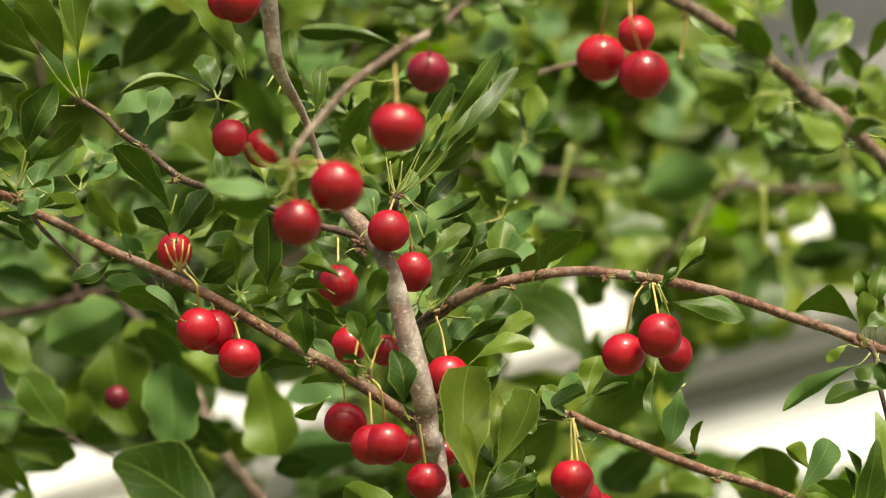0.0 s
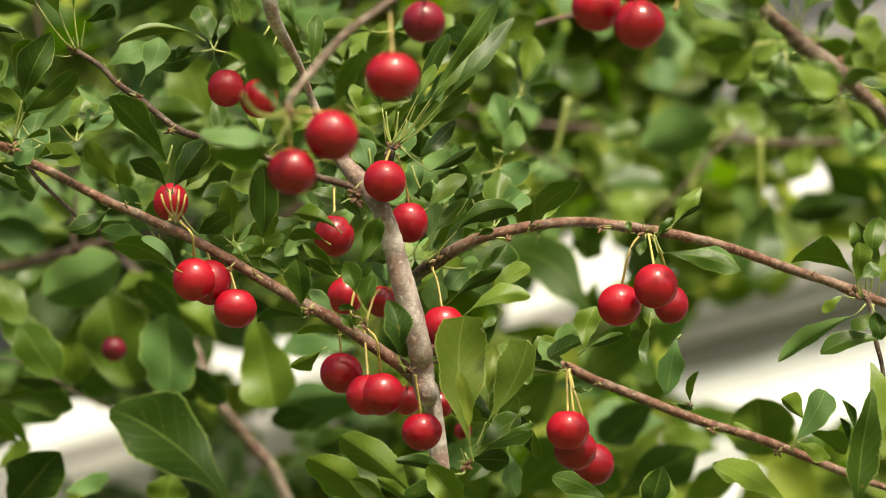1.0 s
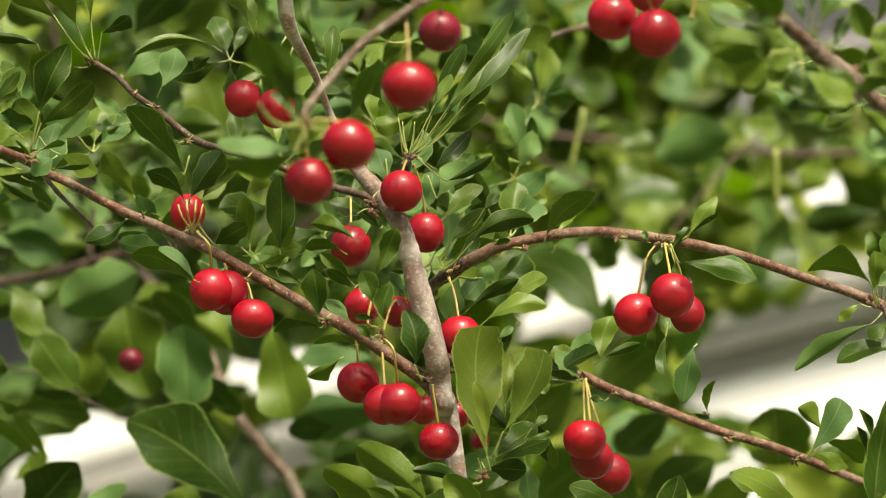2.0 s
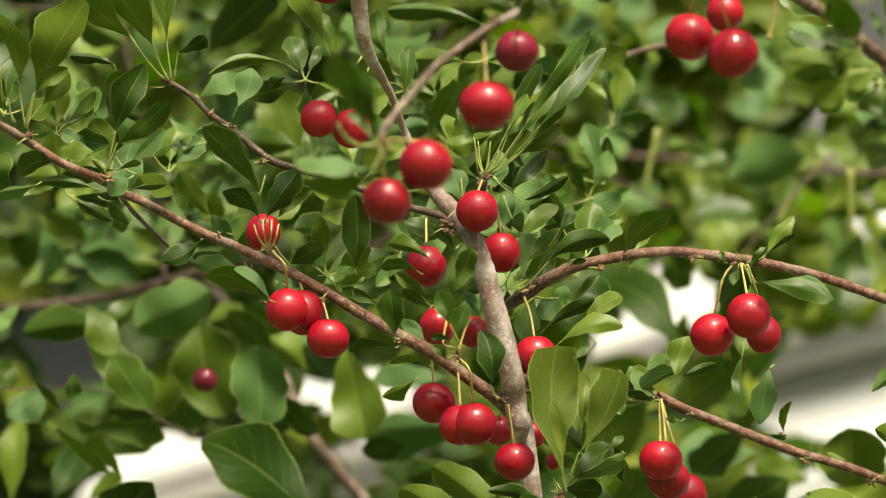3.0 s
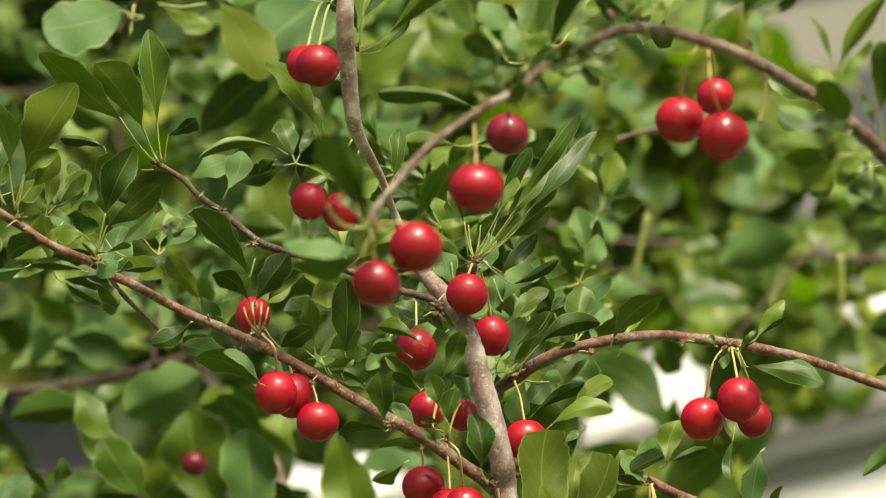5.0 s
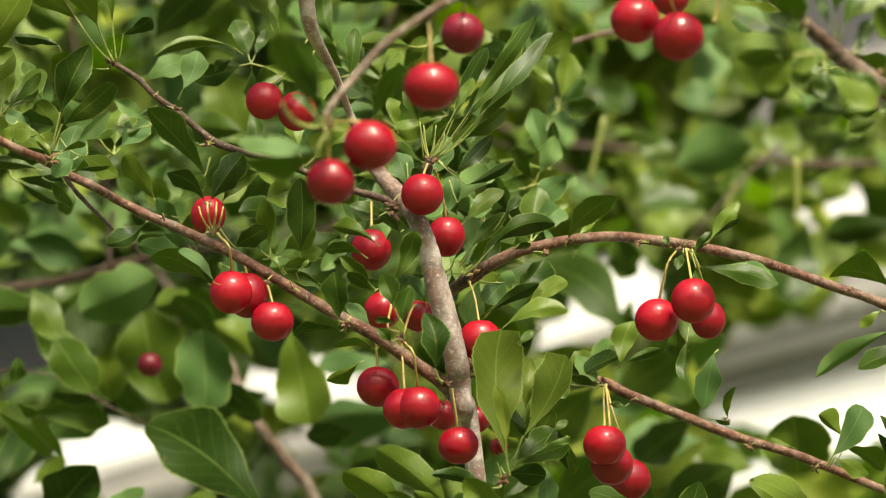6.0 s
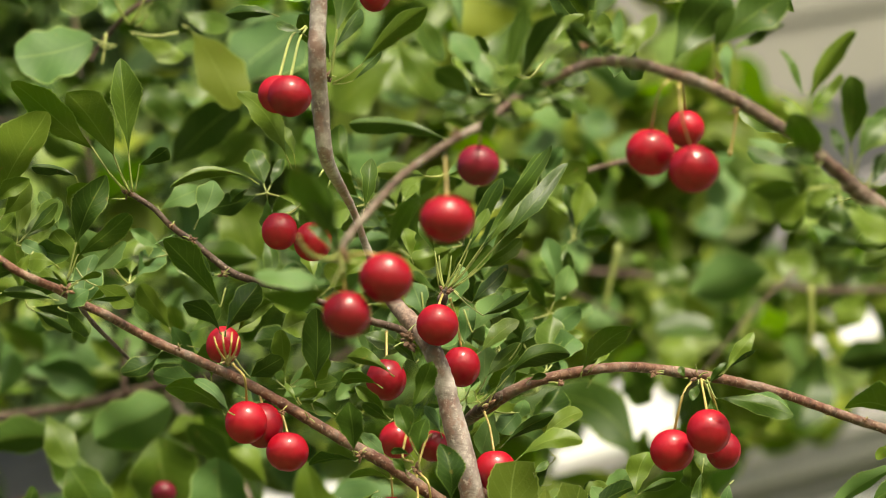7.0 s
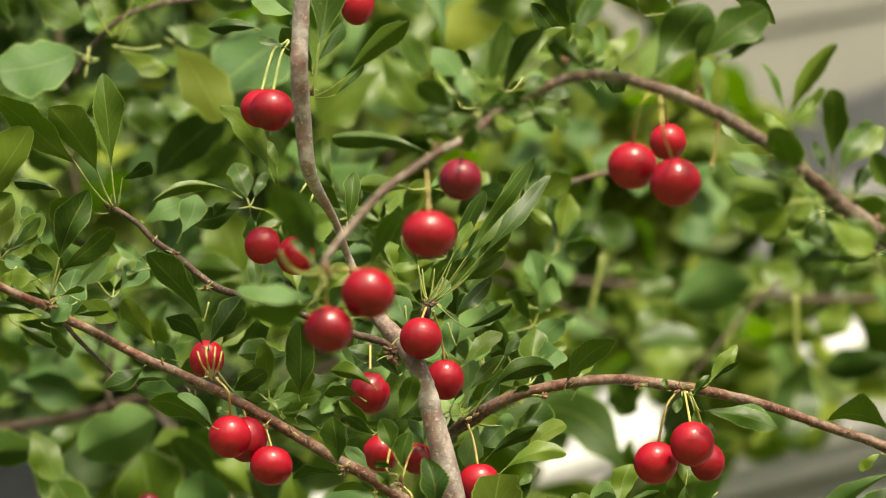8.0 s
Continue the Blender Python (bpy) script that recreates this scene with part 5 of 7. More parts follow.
leaf(lower, (0.1555, 1.4628, 1.8584), (0.1578, 1.4596, 1.8620), (0.1718, 1.4552, 1.8841), 0.0050, 0.0075, -14, 14, 0.0015, True, blunt=0.28, curl=-0.06, broad=0.72)
leaf(lower, (0.1624, 1.4917, 1.8668), (0.1663, 1.4873, 1.8736), (0.1846, 1.4942, 1.8643), 0.0056, 0.0026, 38, -38, -0.0015, curl=-0.06)
leaf(lower, (0.1567, 1.4628, 1.8584), (0.1590, 1.4597, 1.8615), (0.1739, 1.4612, 1.8542), 0.0030, 0.0035, -14, 14, 0.0000)
leaf(lower, (0.1455, 1.4994, 1.8753), (0.1443, 1.4971, 1.8758), (0.1341, 1.4971, 1.8800), 0.0010, 0.0013, 36, -36, 0.0000)
leaf(lower, (0.1902, 1.4153, 1.8430), (0.1888, 1.4126, 1.8449), (0.1872, 1.4118, 1.8870), 0.0022, 0.0058, 14, 14, -0.0010)
leaf(lower, (0.1781, 1.4039, 1.8133), (0.1764, 1.4001, 1.8186), (0.1829, 1.3770, 1.8617), 0.0062, 0.0072, 38, 20, -0.0014, broad=0.45)
leaf(lower, (0.1794, 1.4227, 1.8524), (0.1791, 1.4193, 1.8565), (0.1740, 1.4114, 1.8672), 0.0015, 0.0024, 30, 28, 0.0010)
leaf(lower, (0.1794, 1.4340, 1.8501), (0.1784, 1.4313, 1.8520), (0.1734, 1.4227, 1.8636), 0.0012, 0.0020, 30, 28, 0.0010)
# leaves of the drooping branch
leaf(second, (0.1207, 1.1760, 1.9484), (0.1184, 1.1722, 1.9537), (0.1113, 1.1635, 1.9651), 0.0050, 0.0050, -34, 34, 0.0006)
leaf(second, (0.1228, 1.1766, 1.9464), (0.1159, 1.1735, 1.9497), (0.0943, 1.1732, 1.9588), 0.0025, 0.0021, 36, -36, -0.0008)
leaf(second, (0.1239, 1.1679, 1.9409), (0.1166, 1.1664, 1.9392), (0.0948, 1.1691, 1.9380), 0.0010, 0.0021, -38, 38, 0.0017)
leaf(second, (0.1244, 1.1727, 1.9423), (0.1169, 1.1712, 1.9404), (0.1050, 1.1768, 1.9300), 0.0050, 0.0044, 14, 38, -0.0008)
leaf(second, (0.1280, 1.1773, 1.9444), (0.1249, 1.1758, 1.9425), (0.1170, 1.1779, 1.9319), 0.0044, 0.0044, 14, -14, 0.0000)
leaf(second, (0.1285, 1.1739, 1.9387), (0.1283, 1.1728, 1.9356), (0.1277, 1.1744, 1.9242), 0.0050, 0.0050, 28, 12, 0.0000)
leaf(second, (0.1270, 1.1689, 1.9379), (0.1282, 1.1686, 1.9323), (0.1457, 1.1689, 1.9203), 0.0050, 0.0050, -36, 36, -0.0010)
leaf(second, (0.1175, 1.1808, 1.9335), (0.1174, 1.1797, 1.9306), (0.1291, 1.1798, 1.9249), 0.0015, 0.0044, -36, 36, 0.0008, True)
leaf(second, (0.1416, 1.1849, 1.9209), (0.1393, 1.1828, 1.9208), (0.1212, 1.1816, 1.9215), 0.0013, 0.0029, -38, -14, 0.0013)
leaf(second, (0.1338, 1.1713, 1.9466), (0.1346, 1.1680, 1.9503), (0.1475, 1.1655, 1.9681), 0.0050, 0.0040, -36, 14, -0.0013)
leaf(second, (0.1333, 1.1760, 1.9484), (0.1301, 1.1726, 1.9525), (0.1259, 1.1722, 1.9649), 0.0021, 0.0021, 29, -29, 0.0006)
leaf(second, (0.1185, 1.1801, 1.9680), (0.1185, 1.1776, 1.9693), (0.1086, 1.1774, 1.9772), 0.0021, 0.0025, 36, -36, 0.0006)
leaf(second, (0.1563, 1.1786, 1.9404), (0.1550, 1.1748, 1.9457), (0.1473, 1.1702, 1.9596), 0.0038, 0.0050, 33, 35, -0.0010)
leaf(second, (0.1542, 1.1766, 1.9464), (0.1560, 1.1728, 1.9517), (0.1639, 1.1604, 1.9680), 0.0029, 0.0040, 32, -32, 0.0000)
leaf(second, (0.1619, 1.1755, 1.9337), (0.1617, 1.1727, 1.9360), (0.1582, 1.1722, 1.9541), 0.0050, 0.0058, 14, 14, -0.0013)
leaf(second, (0.1668, 1.1815, 1.9315), (0.1648, 1.1794, 1.9314), (0.1506, 1.1817, 1.9291), 0.0025, 0.0036, -38, 38, 0.0013)
leaf(second, (0.1467, 1.1737, 1.9231), (0.1486, 1.1728, 1.9193), (0.1614, 1.1764, 1.9082), 0.0037, 0.0021, -36, -38, -0.0008)
leaf(second, (0.1651, 1.1836, 1.9089), (0.1636, 1.1817, 1.9083), (0.1518, 1.1827, 1.9086), 0.0058, 0.0054, 36, -36, 0.0008, True)
leaf(second, (0.1512, 1.1938, 1.9259), (0.1499, 1.1926, 1.9232), (0.1383, 1.1939, 1.9192), 0.0025, 0.0036, -38, -36, 0.0000)
leaf(second, (0.0686, 1.1963, 1.9987), (0.0681, 1.1939, 1.9996), (0.0881, 1.1875, 2.0269), 0.0086, 0.0086, -14, 14, -0.0017, blunt=0.45)
leaf(second, (0.0835, 1.1883, 1.9924), (0.0834, 1.1835, 1.9994), (0.0900, 1.1724, 2.0130), 0.0028, 0.0028, 32, -32, -0.0009)
leaf(second, (0.0856, 1.1988, 2.0073), (0.0866, 1.1962, 2.0085), (0.1111, 1.1930, 2.0275), 0.0074, 0.0078, -14, 36, -0.0022, blunt=0.5)
leaf(second, (0.0874, 1.1957, 2.0013), (0.0884, 1.1931, 2.0025), (0.1111, 1.1925, 2.0162), 0.0013, 0.0022, -36, 36, -0.0009)
leaf(second, (0.0889, 1.1992, 2.0063), (0.0909, 1.1964, 2.0082), (0.1044, 1.1955, 2.0125), 0.0013, 0.0017, -14, 14, 0.0000)
leaf(second, (0.0879, 1.1910, 1.9854), (0.0888, 1.1887, 1.9858), (0.0885, 1.1872, 2.0070), 0.0017, 0.0030, 14, 14, -0.0009, True)
leaf(second, (0.0885, 1.2989, 2.0964), (0.0884, 1.2974, 2.0947), (0.1268, 1.3109, 2.0732), 0.0048, 0.0052, 38, 14, -0.0038)
leaf(second, (0.1199, 1.2038, 1.9813), (0.1186, 1.1993, 1.9874), (0.1098, 1.1976, 2.0090), 0.0013, 0.0017, 31, -31, 0.0004)
leaf(second, (0.1200, 1.1952, 1.9756), (0.1198, 1.1905, 1.9824), (0.1362, 1.1766, 2.0063), 0.0034, 0.0039, -14, -37, -0.0030, curl=-0.06)
leaf(second, (0.1210, 1.2045, 1.9793), (0.1212, 1.2007, 1.9838), (0.1324, 1.1999, 1.9982), 0.0011, 0.0032, -36, 36, 0.0000)
leaf(second, (0.1362, 1.2022, 1.9576), (0.1353, 1.1966, 1.9669), (0.1343, 1.1822, 1.9910), 0.0051, 0.0060, 38, 20, 0.0000)
leaf(second, (0.1405, 1.2078, 1.9713), (0.1415, 1.2043, 1.9751), (0.1514, 1.2037, 1.9860), 0.0026, 0.0026, -36, 36, 0.0000)
leaf(second, (0.1188, 1.2034, 1.9823), (0.1173, 1.2010, 1.9830), (0.1099, 1.2004, 1.9890), 0.0011, 0.0011, 36, -36, 0.0000)
leaf(second, (0.0073, 1.1802, 1.9820), (0.0105, 1.1770, 1.9850), (0.0256, 1.1605, 2.0053), 0.0047, 0.0030, 37, -37, -0.0017)
leaf(second, (0.0052, 1.1802, 1.9819), (0.0052, 1.1772, 1.9842), (0.0110, 1.1752, 2.0134), 0.0026, 0.0038, 14, 14, -0.0009)
leaf(second, (0.0105, 1.1780, 1.9880), (0.0137, 1.1752, 1.9900), (0.0301, 1.1746, 2.0016), 0.0038, 0.0021, -36, 36, -0.0013)
leaf(second, (0.0360, 1.1713, 2.0071), (0.0360, 1.1687, 2.0083), (0.0228, 1.1573, 2.0217), 0.0030, 0.0047, -38, 38, 0.0013)
leaf(second, (0.0360, 1.1728, 2.0031), (0.0372, 1.1698, 2.0055), (0.0483, 1.1684, 2.0268), 0.0030, 0.0038, -33, 33, -0.0006)
leaf(second, (0.0414, 1.1766, 1.9932), (0.0413, 1.1740, 1.9944), (0.0283, 1.1677, 2.0046), 0.0026, 0.0030, -38, -14, 0.0006)
leaf(second, (0.0463, 1.1778, 1.9902), (0.0466, 1.1748, 1.9924), (0.0472, 1.1734, 2.0127), 0.0017, 0.0028, 14, 14, 0.0000, True)
leaf(second, (-0.0022, 1.1797, 1.9829), (-0.0042, 1.1767, 1.9851), (-0.0164, 1.1752, 2.0045), 0.0051, 0.0047, 36, -36, 0.0021, True)
leaf(second, (-0.0001, 1.1794, 1.9839), (-0.0010, 1.1769, 1.9849), (-0.0120, 1.1716, 1.9910), 0.0021, 0.0019, -38, 38, 0.0006)
leaf(second, (0.0127, 1.1826, 1.9760), (0.0148, 1.1804, 1.9763), (0.0365, 1.1804, 1.9807), 0.0032, 0.0021, -36, 14, -0.0011)
leaf(second, (-0.0086, 1.1811, 1.9788), (-0.0086, 1.1787, 1.9797), (-0.0213, 1.1719, 1.9876), 0.0038, 0.0043, -38, 38, 0.0011)
leaf(second, (0.0020, 1.1813, 1.9789), (0.0031, 1.1783, 1.9812), (-0.0044, 1.1753, 1.9972), 0.0030, 0.0030, 14, -31, 0.0000)
leaf(second, (0.0233, 1.1801, 1.9831), (0.0254, 1.1775, 1.9843), (0.0360, 1.1771, 1.9876), 0.0026, 0.0021, -14, 36, 0.0000)
leaf(second, (0.0159, 1.1807, 1.9810), (0.0201, 1.1788, 1.9807), (0.0297, 1.1836, 1.9730), 0.0021, 0.0030, 38, 14, 0.0000)
leaf(second, (0.0424, 1.1759, 1.9952), (0.0434, 1.1733, 1.9964), (0.0573, 1.1715, 2.0072), 0.0030, 0.0030, -36, 14, 0.0000)
leaf(second, (0.0509, 1.1764, 1.9942), (0.0519, 1.1742, 1.9945), (0.0616, 1.1711, 2.0117), 0.0034, 0.0034, -14, 34, 0.0000)
leaf(second, (0.0665, 1.2603, 2.0559), (0.0664, 1.2581, 2.0562), (0.0503, 1.2502, 2.0689), 0.0041, 0.0055, -38, -14, 0.0000)
leaf(second, (0.0683, 1.2516, 2.0508), (0.0796, 1.2491, 2.0522), (0.0663, 1.2470, 2.0775), 0.0036, 0.0055, 34, -34, 0.0014)
leaf(second, (0.0020, 1.1853, 1.9824), (-0.0022, 1.1840, 1.9800), (-0.0193, 1.1853, 1.9736), 0.0021, 0.0026, 14, -14, 0.0000)
leaf(second, (0.0034, 1.1742, 1.9702), (0.0097, 1.1736, 1.9655), (0.0152, 1.1734, 1.9744), 0.0017, 0.0025, -36, 36, -0.0008)
leaf(second, (0.0013, 1.1941, 1.9736), (-0.0009, 1.1936, 1.9688), (-0.0179, 1.1885, 1.9782), 0.0026, 0.0021, -38, -14, 0.0000)
# leaves of the long left branch
leaf(left, (-0.0039, 1.4193, 1.8233), (-0.0097, 1.4164, 1.8259), (-0.0415, 1.4042, 1.8494), 0.0077, 0.0082, -38, -14, 0.0019)
leaf(left, (-0.0213, 1.4501, 1.8253), (-0.0277, 1.4472, 1.8279), (-0.0574, 1.4362, 1.8491), 0.0099, 0.0062, -38, -14, 0.0025)
leaf(left, (0.0110, 1.3955, 1.8323), (0.0093, 1.3939, 1.8309), (-0.0148, 1.3988, 1.8213), 0.0062, 0.0062, -38, -14, -0.0014)
leaf(left, (0.0094, 1.4152, 1.8365), (0.0058, 1.4134, 1.8356), (-0.0186, 1.4102, 1.8412), 0.0029, 0.0034, -38, -14, 0.0015)
leaf(left, (-0.0082, 1.4097, 1.8204), (-0.0111, 1.4072, 1.8217), (-0.0262, 1.4020, 1.8318), 0.0024, 0.0029, -38, -14, 0.0007)
leaf(left, (-0.0186, 1.4298, 1.8232), (-0.0210, 1.4275, 1.8239), (-0.0380, 1.4217, 1.8350), 0.0039, 0.0034, 14, 38, 0.0010)
# leaves of the drooping branch
leaf(second, (0.0030, 1.1577, 1.9707), (0.0015, 1.1554, 1.9711), (-0.0089, 1.1542, 1.9764), 0.0021, 0.0029, 14, -36, 0.0008)
leaf(second, (0.0030, 1.1577, 1.9707), (0.0044, 1.1557, 1.9703), (0.0148, 1.1570, 1.9641), 0.0021, 0.0029, -36, 14, 0.0000)
leaf(second, (0.0019, 1.1529, 1.9691), (0.0023, 1.1506, 1.9697), (0.0086, 1.1499, 1.9805), 0.0021, 0.0029, -35, 35, -0.0006)
leaf(second, (0.0030, 1.1577, 1.9707), (0.0051, 1.1556, 1.9707), (0.0202, 1.1543, 1.9724), 0.0021, 0.0025, 38, 14, -0.0010)
leaf(second, (0.0082, 1.1573, 1.9719), (0.0082, 1.1552, 1.9719), (0.0140, 1.1550, 1.9759), 0.0015, 0.0017, -36, 36, 0.0000)
leaf(second, (0.0114, 1.1611, 1.9761), (0.0114, 1.1591, 1.9758), (0.0191, 1.1567, 1.9789), 0.0017, 0.0019, 38, -38, 0.0000)
leaf(second, (0.0015, 1.1531, 1.9685), (-0.0002, 1.1518, 1.9664), (-0.0122, 1.1526, 1.9623), 0.0025, 0.0029, 14, -14, 0.0008)
leaf(second, (0.0019, 1.1487, 1.9661), (0.0013, 1.1474, 1.9638), (-0.0022, 1.1532, 1.9540), 0.0025, 0.0029, 38, 20, 0.0006)
leaf(second, (0.0019, 1.1575, 1.9710), (-0.0002, 1.1548, 1.9726), (-0.0069, 1.1528, 1.9830), 0.0027, 0.0031, 36, -14, 0.0008, True)
leaf(second, (0.0177, 1.1658, 1.9783), (0.0183, 1.1636, 1.9785), (0.0251, 1.1619, 1.9881), 0.0025, 0.0034, -14, 36, -0.0008)
leaf(second, (0.0198, 1.1662, 1.9773), (0.0209, 1.1647, 1.9756), (0.0355, 1.1663, 1.9683), 0.0029, 0.0029, -36, 14, -0.0011)
leaf(second, (-0.0064, 1.1509, 1.9598), (-0.0084, 1.1491, 1.9590), (-0.0208, 1.1474, 1.9650), 0.0025, 0.0025, 14, -14, 0.0008)
leaf(second, (-0.0043, 1.1602, 1.9636), (-0.0022, 1.1581, 1.9636), (0.0103, 1.1587, 1.9607), 0.0021, 0.0025, -36, 14, 0.0000)
leaf(second, (0.0357, 1.1996, 2.0029), (0.0346, 1.1971, 2.0037), (0.0280, 1.1912, 2.0134), 0.0026, 0.0033, -36, -14, 0.0007)
leaf(second, (0.0371, 1.2088, 2.0068), (0.0388, 1.2062, 2.0080), (0.0436, 1.2041, 2.0202), 0.0026, 0.0031, -14, 30, -0.0007)
leaf(second, (0.0473, 1.2182, 2.0107), (0.0483, 1.2160, 2.0108), (0.0572, 1.2149, 2.0177), 0.0022, 0.0026, -36, 14, -0.0007)
# leaves of the lower branch
leaf(lower, (0.1023, 1.5667, 1.8546), (0.1022, 1.5643, 1.8554), (0.1039, 1.5610, 1.8735), 0.0080, 0.0075, 22, 20, 0.0000)
leaf(lower, (0.1551, 1.5634, 1.8651), (0.1528, 1.5613, 1.8651), (0.1297, 1.5563, 1.8748), 0.0048, 0.0035, 14, 38, 0.0013)
leaf(lower, (0.0765, 1.4676, 1.8363), (0.0746, 1.4655, 1.8363), (0.0502, 1.4637, 1.8464), 0.0048, 0.0038, 14, -14, 0.0015)
leaf(lower, (0.0409, 1.4764, 1.8754), (0.0416, 1.4752, 1.8725), (0.0448, 1.4849, 1.8590), 0.0020, 0.0025, 30, 28, 0.0000)
# leaves round the grey limb
leaf(main, (-0.0181, 1.4303, 1.9910), (-0.0111, 1.4236, 2.0052), (0.0040, 1.4190, 2.0384), 0.0030, 0.0040, -31, 14, -0.0010)
leaf(main, (-0.0174, 1.4492, 1.9975), (-0.0036, 1.4440, 2.0070), (0.0169, 1.4385, 2.0348), 0.0041, 0.0041, -14, 14, 0.0010)
leaf(main, (-0.0175, 1.4587, 2.0007), (-0.0074, 1.4542, 2.0079), (0.0131, 1.4475, 2.0204), 0.0036, 0.0041, 38, 14, 0.0008)
# leaves of the lower branch
leaf(lower, (0.0572, 1.5001, 1.9055), (0.0558, 1.4978, 1.9060), (0.0372, 1.4969, 1.9127), 0.0036, 0.0031, 36, -14, 0.0013)
leaf(lower, (0.0544, 1.4957, 1.9028), (0.0518, 1.4937, 1.9027), (0.0330, 1.4940, 1.9050), 0.0031, 0.0031, 14, -36, 0.0013)
leaf(lower, (0.0391, 1.5011, 1.9023), (0.0403, 1.4988, 1.9031), (0.0569, 1.4978, 1.9103), 0.0036, 0.0031, -36, 14, -0.0013, True)
leaf(lower, (0.0302, 1.5100, 1.9074), (0.0315, 1.5077, 1.9081), (0.0458, 1.5057, 1.9184), 0.0036, 0.0036, -14, 14, -0.0010)
# leaves of the drooping branch
leaf(second, (0.1212, 1.1700, 1.9506), (0.1200, 1.1688, 1.9479), (0.1076, 1.1674, 1.9551), 0.0029, 0.0033, 14, -14, 0.0008)
leaf(second, (0.1348, 1.1745, 1.9367), (0.1356, 1.1730, 1.9350), (0.1490, 1.1741, 1.9266), 0.0033, 0.0033, -14, 36, -0.0008)
leaf(second, (0.1280, 1.1682, 1.9399), (0.1268, 1.1667, 1.9382), (0.1163, 1.1674, 1.9330), 0.0029, 0.0029, 36, -14, 0.0006)
leaf(second, (0.1500, 1.1799, 1.9365), (0.1508, 1.1774, 1.9378), (0.1593, 1.1753, 1.9481), 0.0029, 0.0033, -14, 14, 0.0000)
leaf(second, (0.1395, 1.1779, 1.9424), (0.1404, 1.1754, 1.9437), (0.1459, 1.1736, 1.9565), 0.0025, 0.0029, -30, 14, 0.0000)
# leaves round the grey limb
# extra leaf added as the shaded lower half of the pale front leaf
leaf(main, (-0.0559, 1.1779, 1.9103), (-0.0589, 1.1780, 1.9035), (-0.0853, 1.1811, 1.9024), 0.0071, 0.0008, -38, 38, -0.0008, curl=0.05)
# leaves of the lower branch
leaf(lower, (0.0559, 1.5001, 1.9055), (0.0545, 1.4982, 1.9050), (0.0313, 1.4990, 1.9052), 0.0026, 0.0036, 14, -14, 0.0000)
leaf(lower, (0.0555, 1.4904, 1.9029), (0.0560, 1.4882, 1.9034), (0.0458, 1.4865, 1.9157), 0.0041, 0.0046, 36, -14, 0.0000, True)
# leaves round the grey limb
leaf(main, (0.0245, 1.4877, 1.8789), (0.0258, 1.4851, 1.8804), (0.0360, 1.4811, 1.9009), 0.0036, 0.0026, -14, 14, 0.0000)
leaf(main, (0.0272, 1.4942, 1.8912), (0.0277, 1.4920, 1.8917), (0.0374, 1.4881, 1.8970), 0.0026, 0.0031, 38, -38, 0.0000)
# leaves of the long left branch
leaf(left, (-0.2261, 1.3942, 2.0026), (-0.2280, 1.3907, 2.0062), (-0.2498, 1.3816, 2.0161), 0.0055, 0.0065, -38, 38, 0.0015)
leaf(left, (-0.2319, 1.3835, 2.0019), (-0.2353, 1.3800, 2.0054), (-0.2372, 1.3711, 2.0210), 0.0049, 0.0054, 38, 20, 0.0010)
leaf(left, (-0.2238, 1.4041, 2.0049), (-0.2160, 1.3998, 2.0126), (-0.2056, 1.3920, 2.0278), 0.0045, 0.0060, 36, 14, 0.0015)
# leaves round the grey limb
leaf(main, (0.0093, 1.4004, 1.8165), (0.0081, 1.3978, 1.8184), (-0.0045, 1.3900, 1.8334), 0.0062, 0.0072, 14, 38, 0.0000)
leaf(main, (0.0342, 1.5520, 1.9017), (0.0349, 1.5497, 1.9025), (0.0464, 1.5659, 1.8799), 0.0037, 0.0048, 32, -32, 0.0000)
# leaves of the lower branch
leaf(lower, (0.1586, 1.4685, 1.8335), (0.1559, 1.4662, 1.8342), (0.1231, 1.4629, 1.8522), 0.0050, 0.0055, 14, -14, 0.0015)
leaf(lower, (0.0947, 1.4888, 1.8355), (0.0946, 1.4861, 1.8375), (0.0998, 1.4750, 1.8530), 0.0066, 0.0061, 30, 28, 0.0000)
# leaves of the drooping branch
leaf(second, (0.1239, 1.1864, 1.9594), (0.1227, 1.1843, 1.9594), (0.1112, 1.1744, 1.9714), 0.0047, 0.0051, -38, 38, 0.0000)
leaf(second, (0.1409, 1.2146, 1.9703), (0.1416, 1.2124, 1.9704), (0.1579, 1.2098, 1.9867), 0.0043, 0.0043, -36, 14, 0.0000)
leaf(second, (0.1175, 1.2009, 1.9485), (0.1162, 1.1989, 1.9482), (0.0979, 1.1964, 1.9490), 0.0026, 0.0030, -38, 38, 0.0000)
leaf(second, (0.1187, 1.1922, 1.9434), (0.1176, 1.1906, 1.9419), (0.1082, 1.1969, 1.9338), 0.0038, 0.0038, -38, 38, 0.0000)
leaf(second, (0.1464, 1.2471, 1.9687), (0.1473, 1.2454, 1.9676), (0.1621, 1.2511, 1.9607), 0.0058, 0.0053, 38, -38, 0.0000)
leaf(second, (0.1153, 1.1885, 1.9533), (0.1142, 1.1863, 1.9534), (0.0954, 1.1855, 1.9658), 0.0021, 0.0030, 36, -36, 0.0008, True)
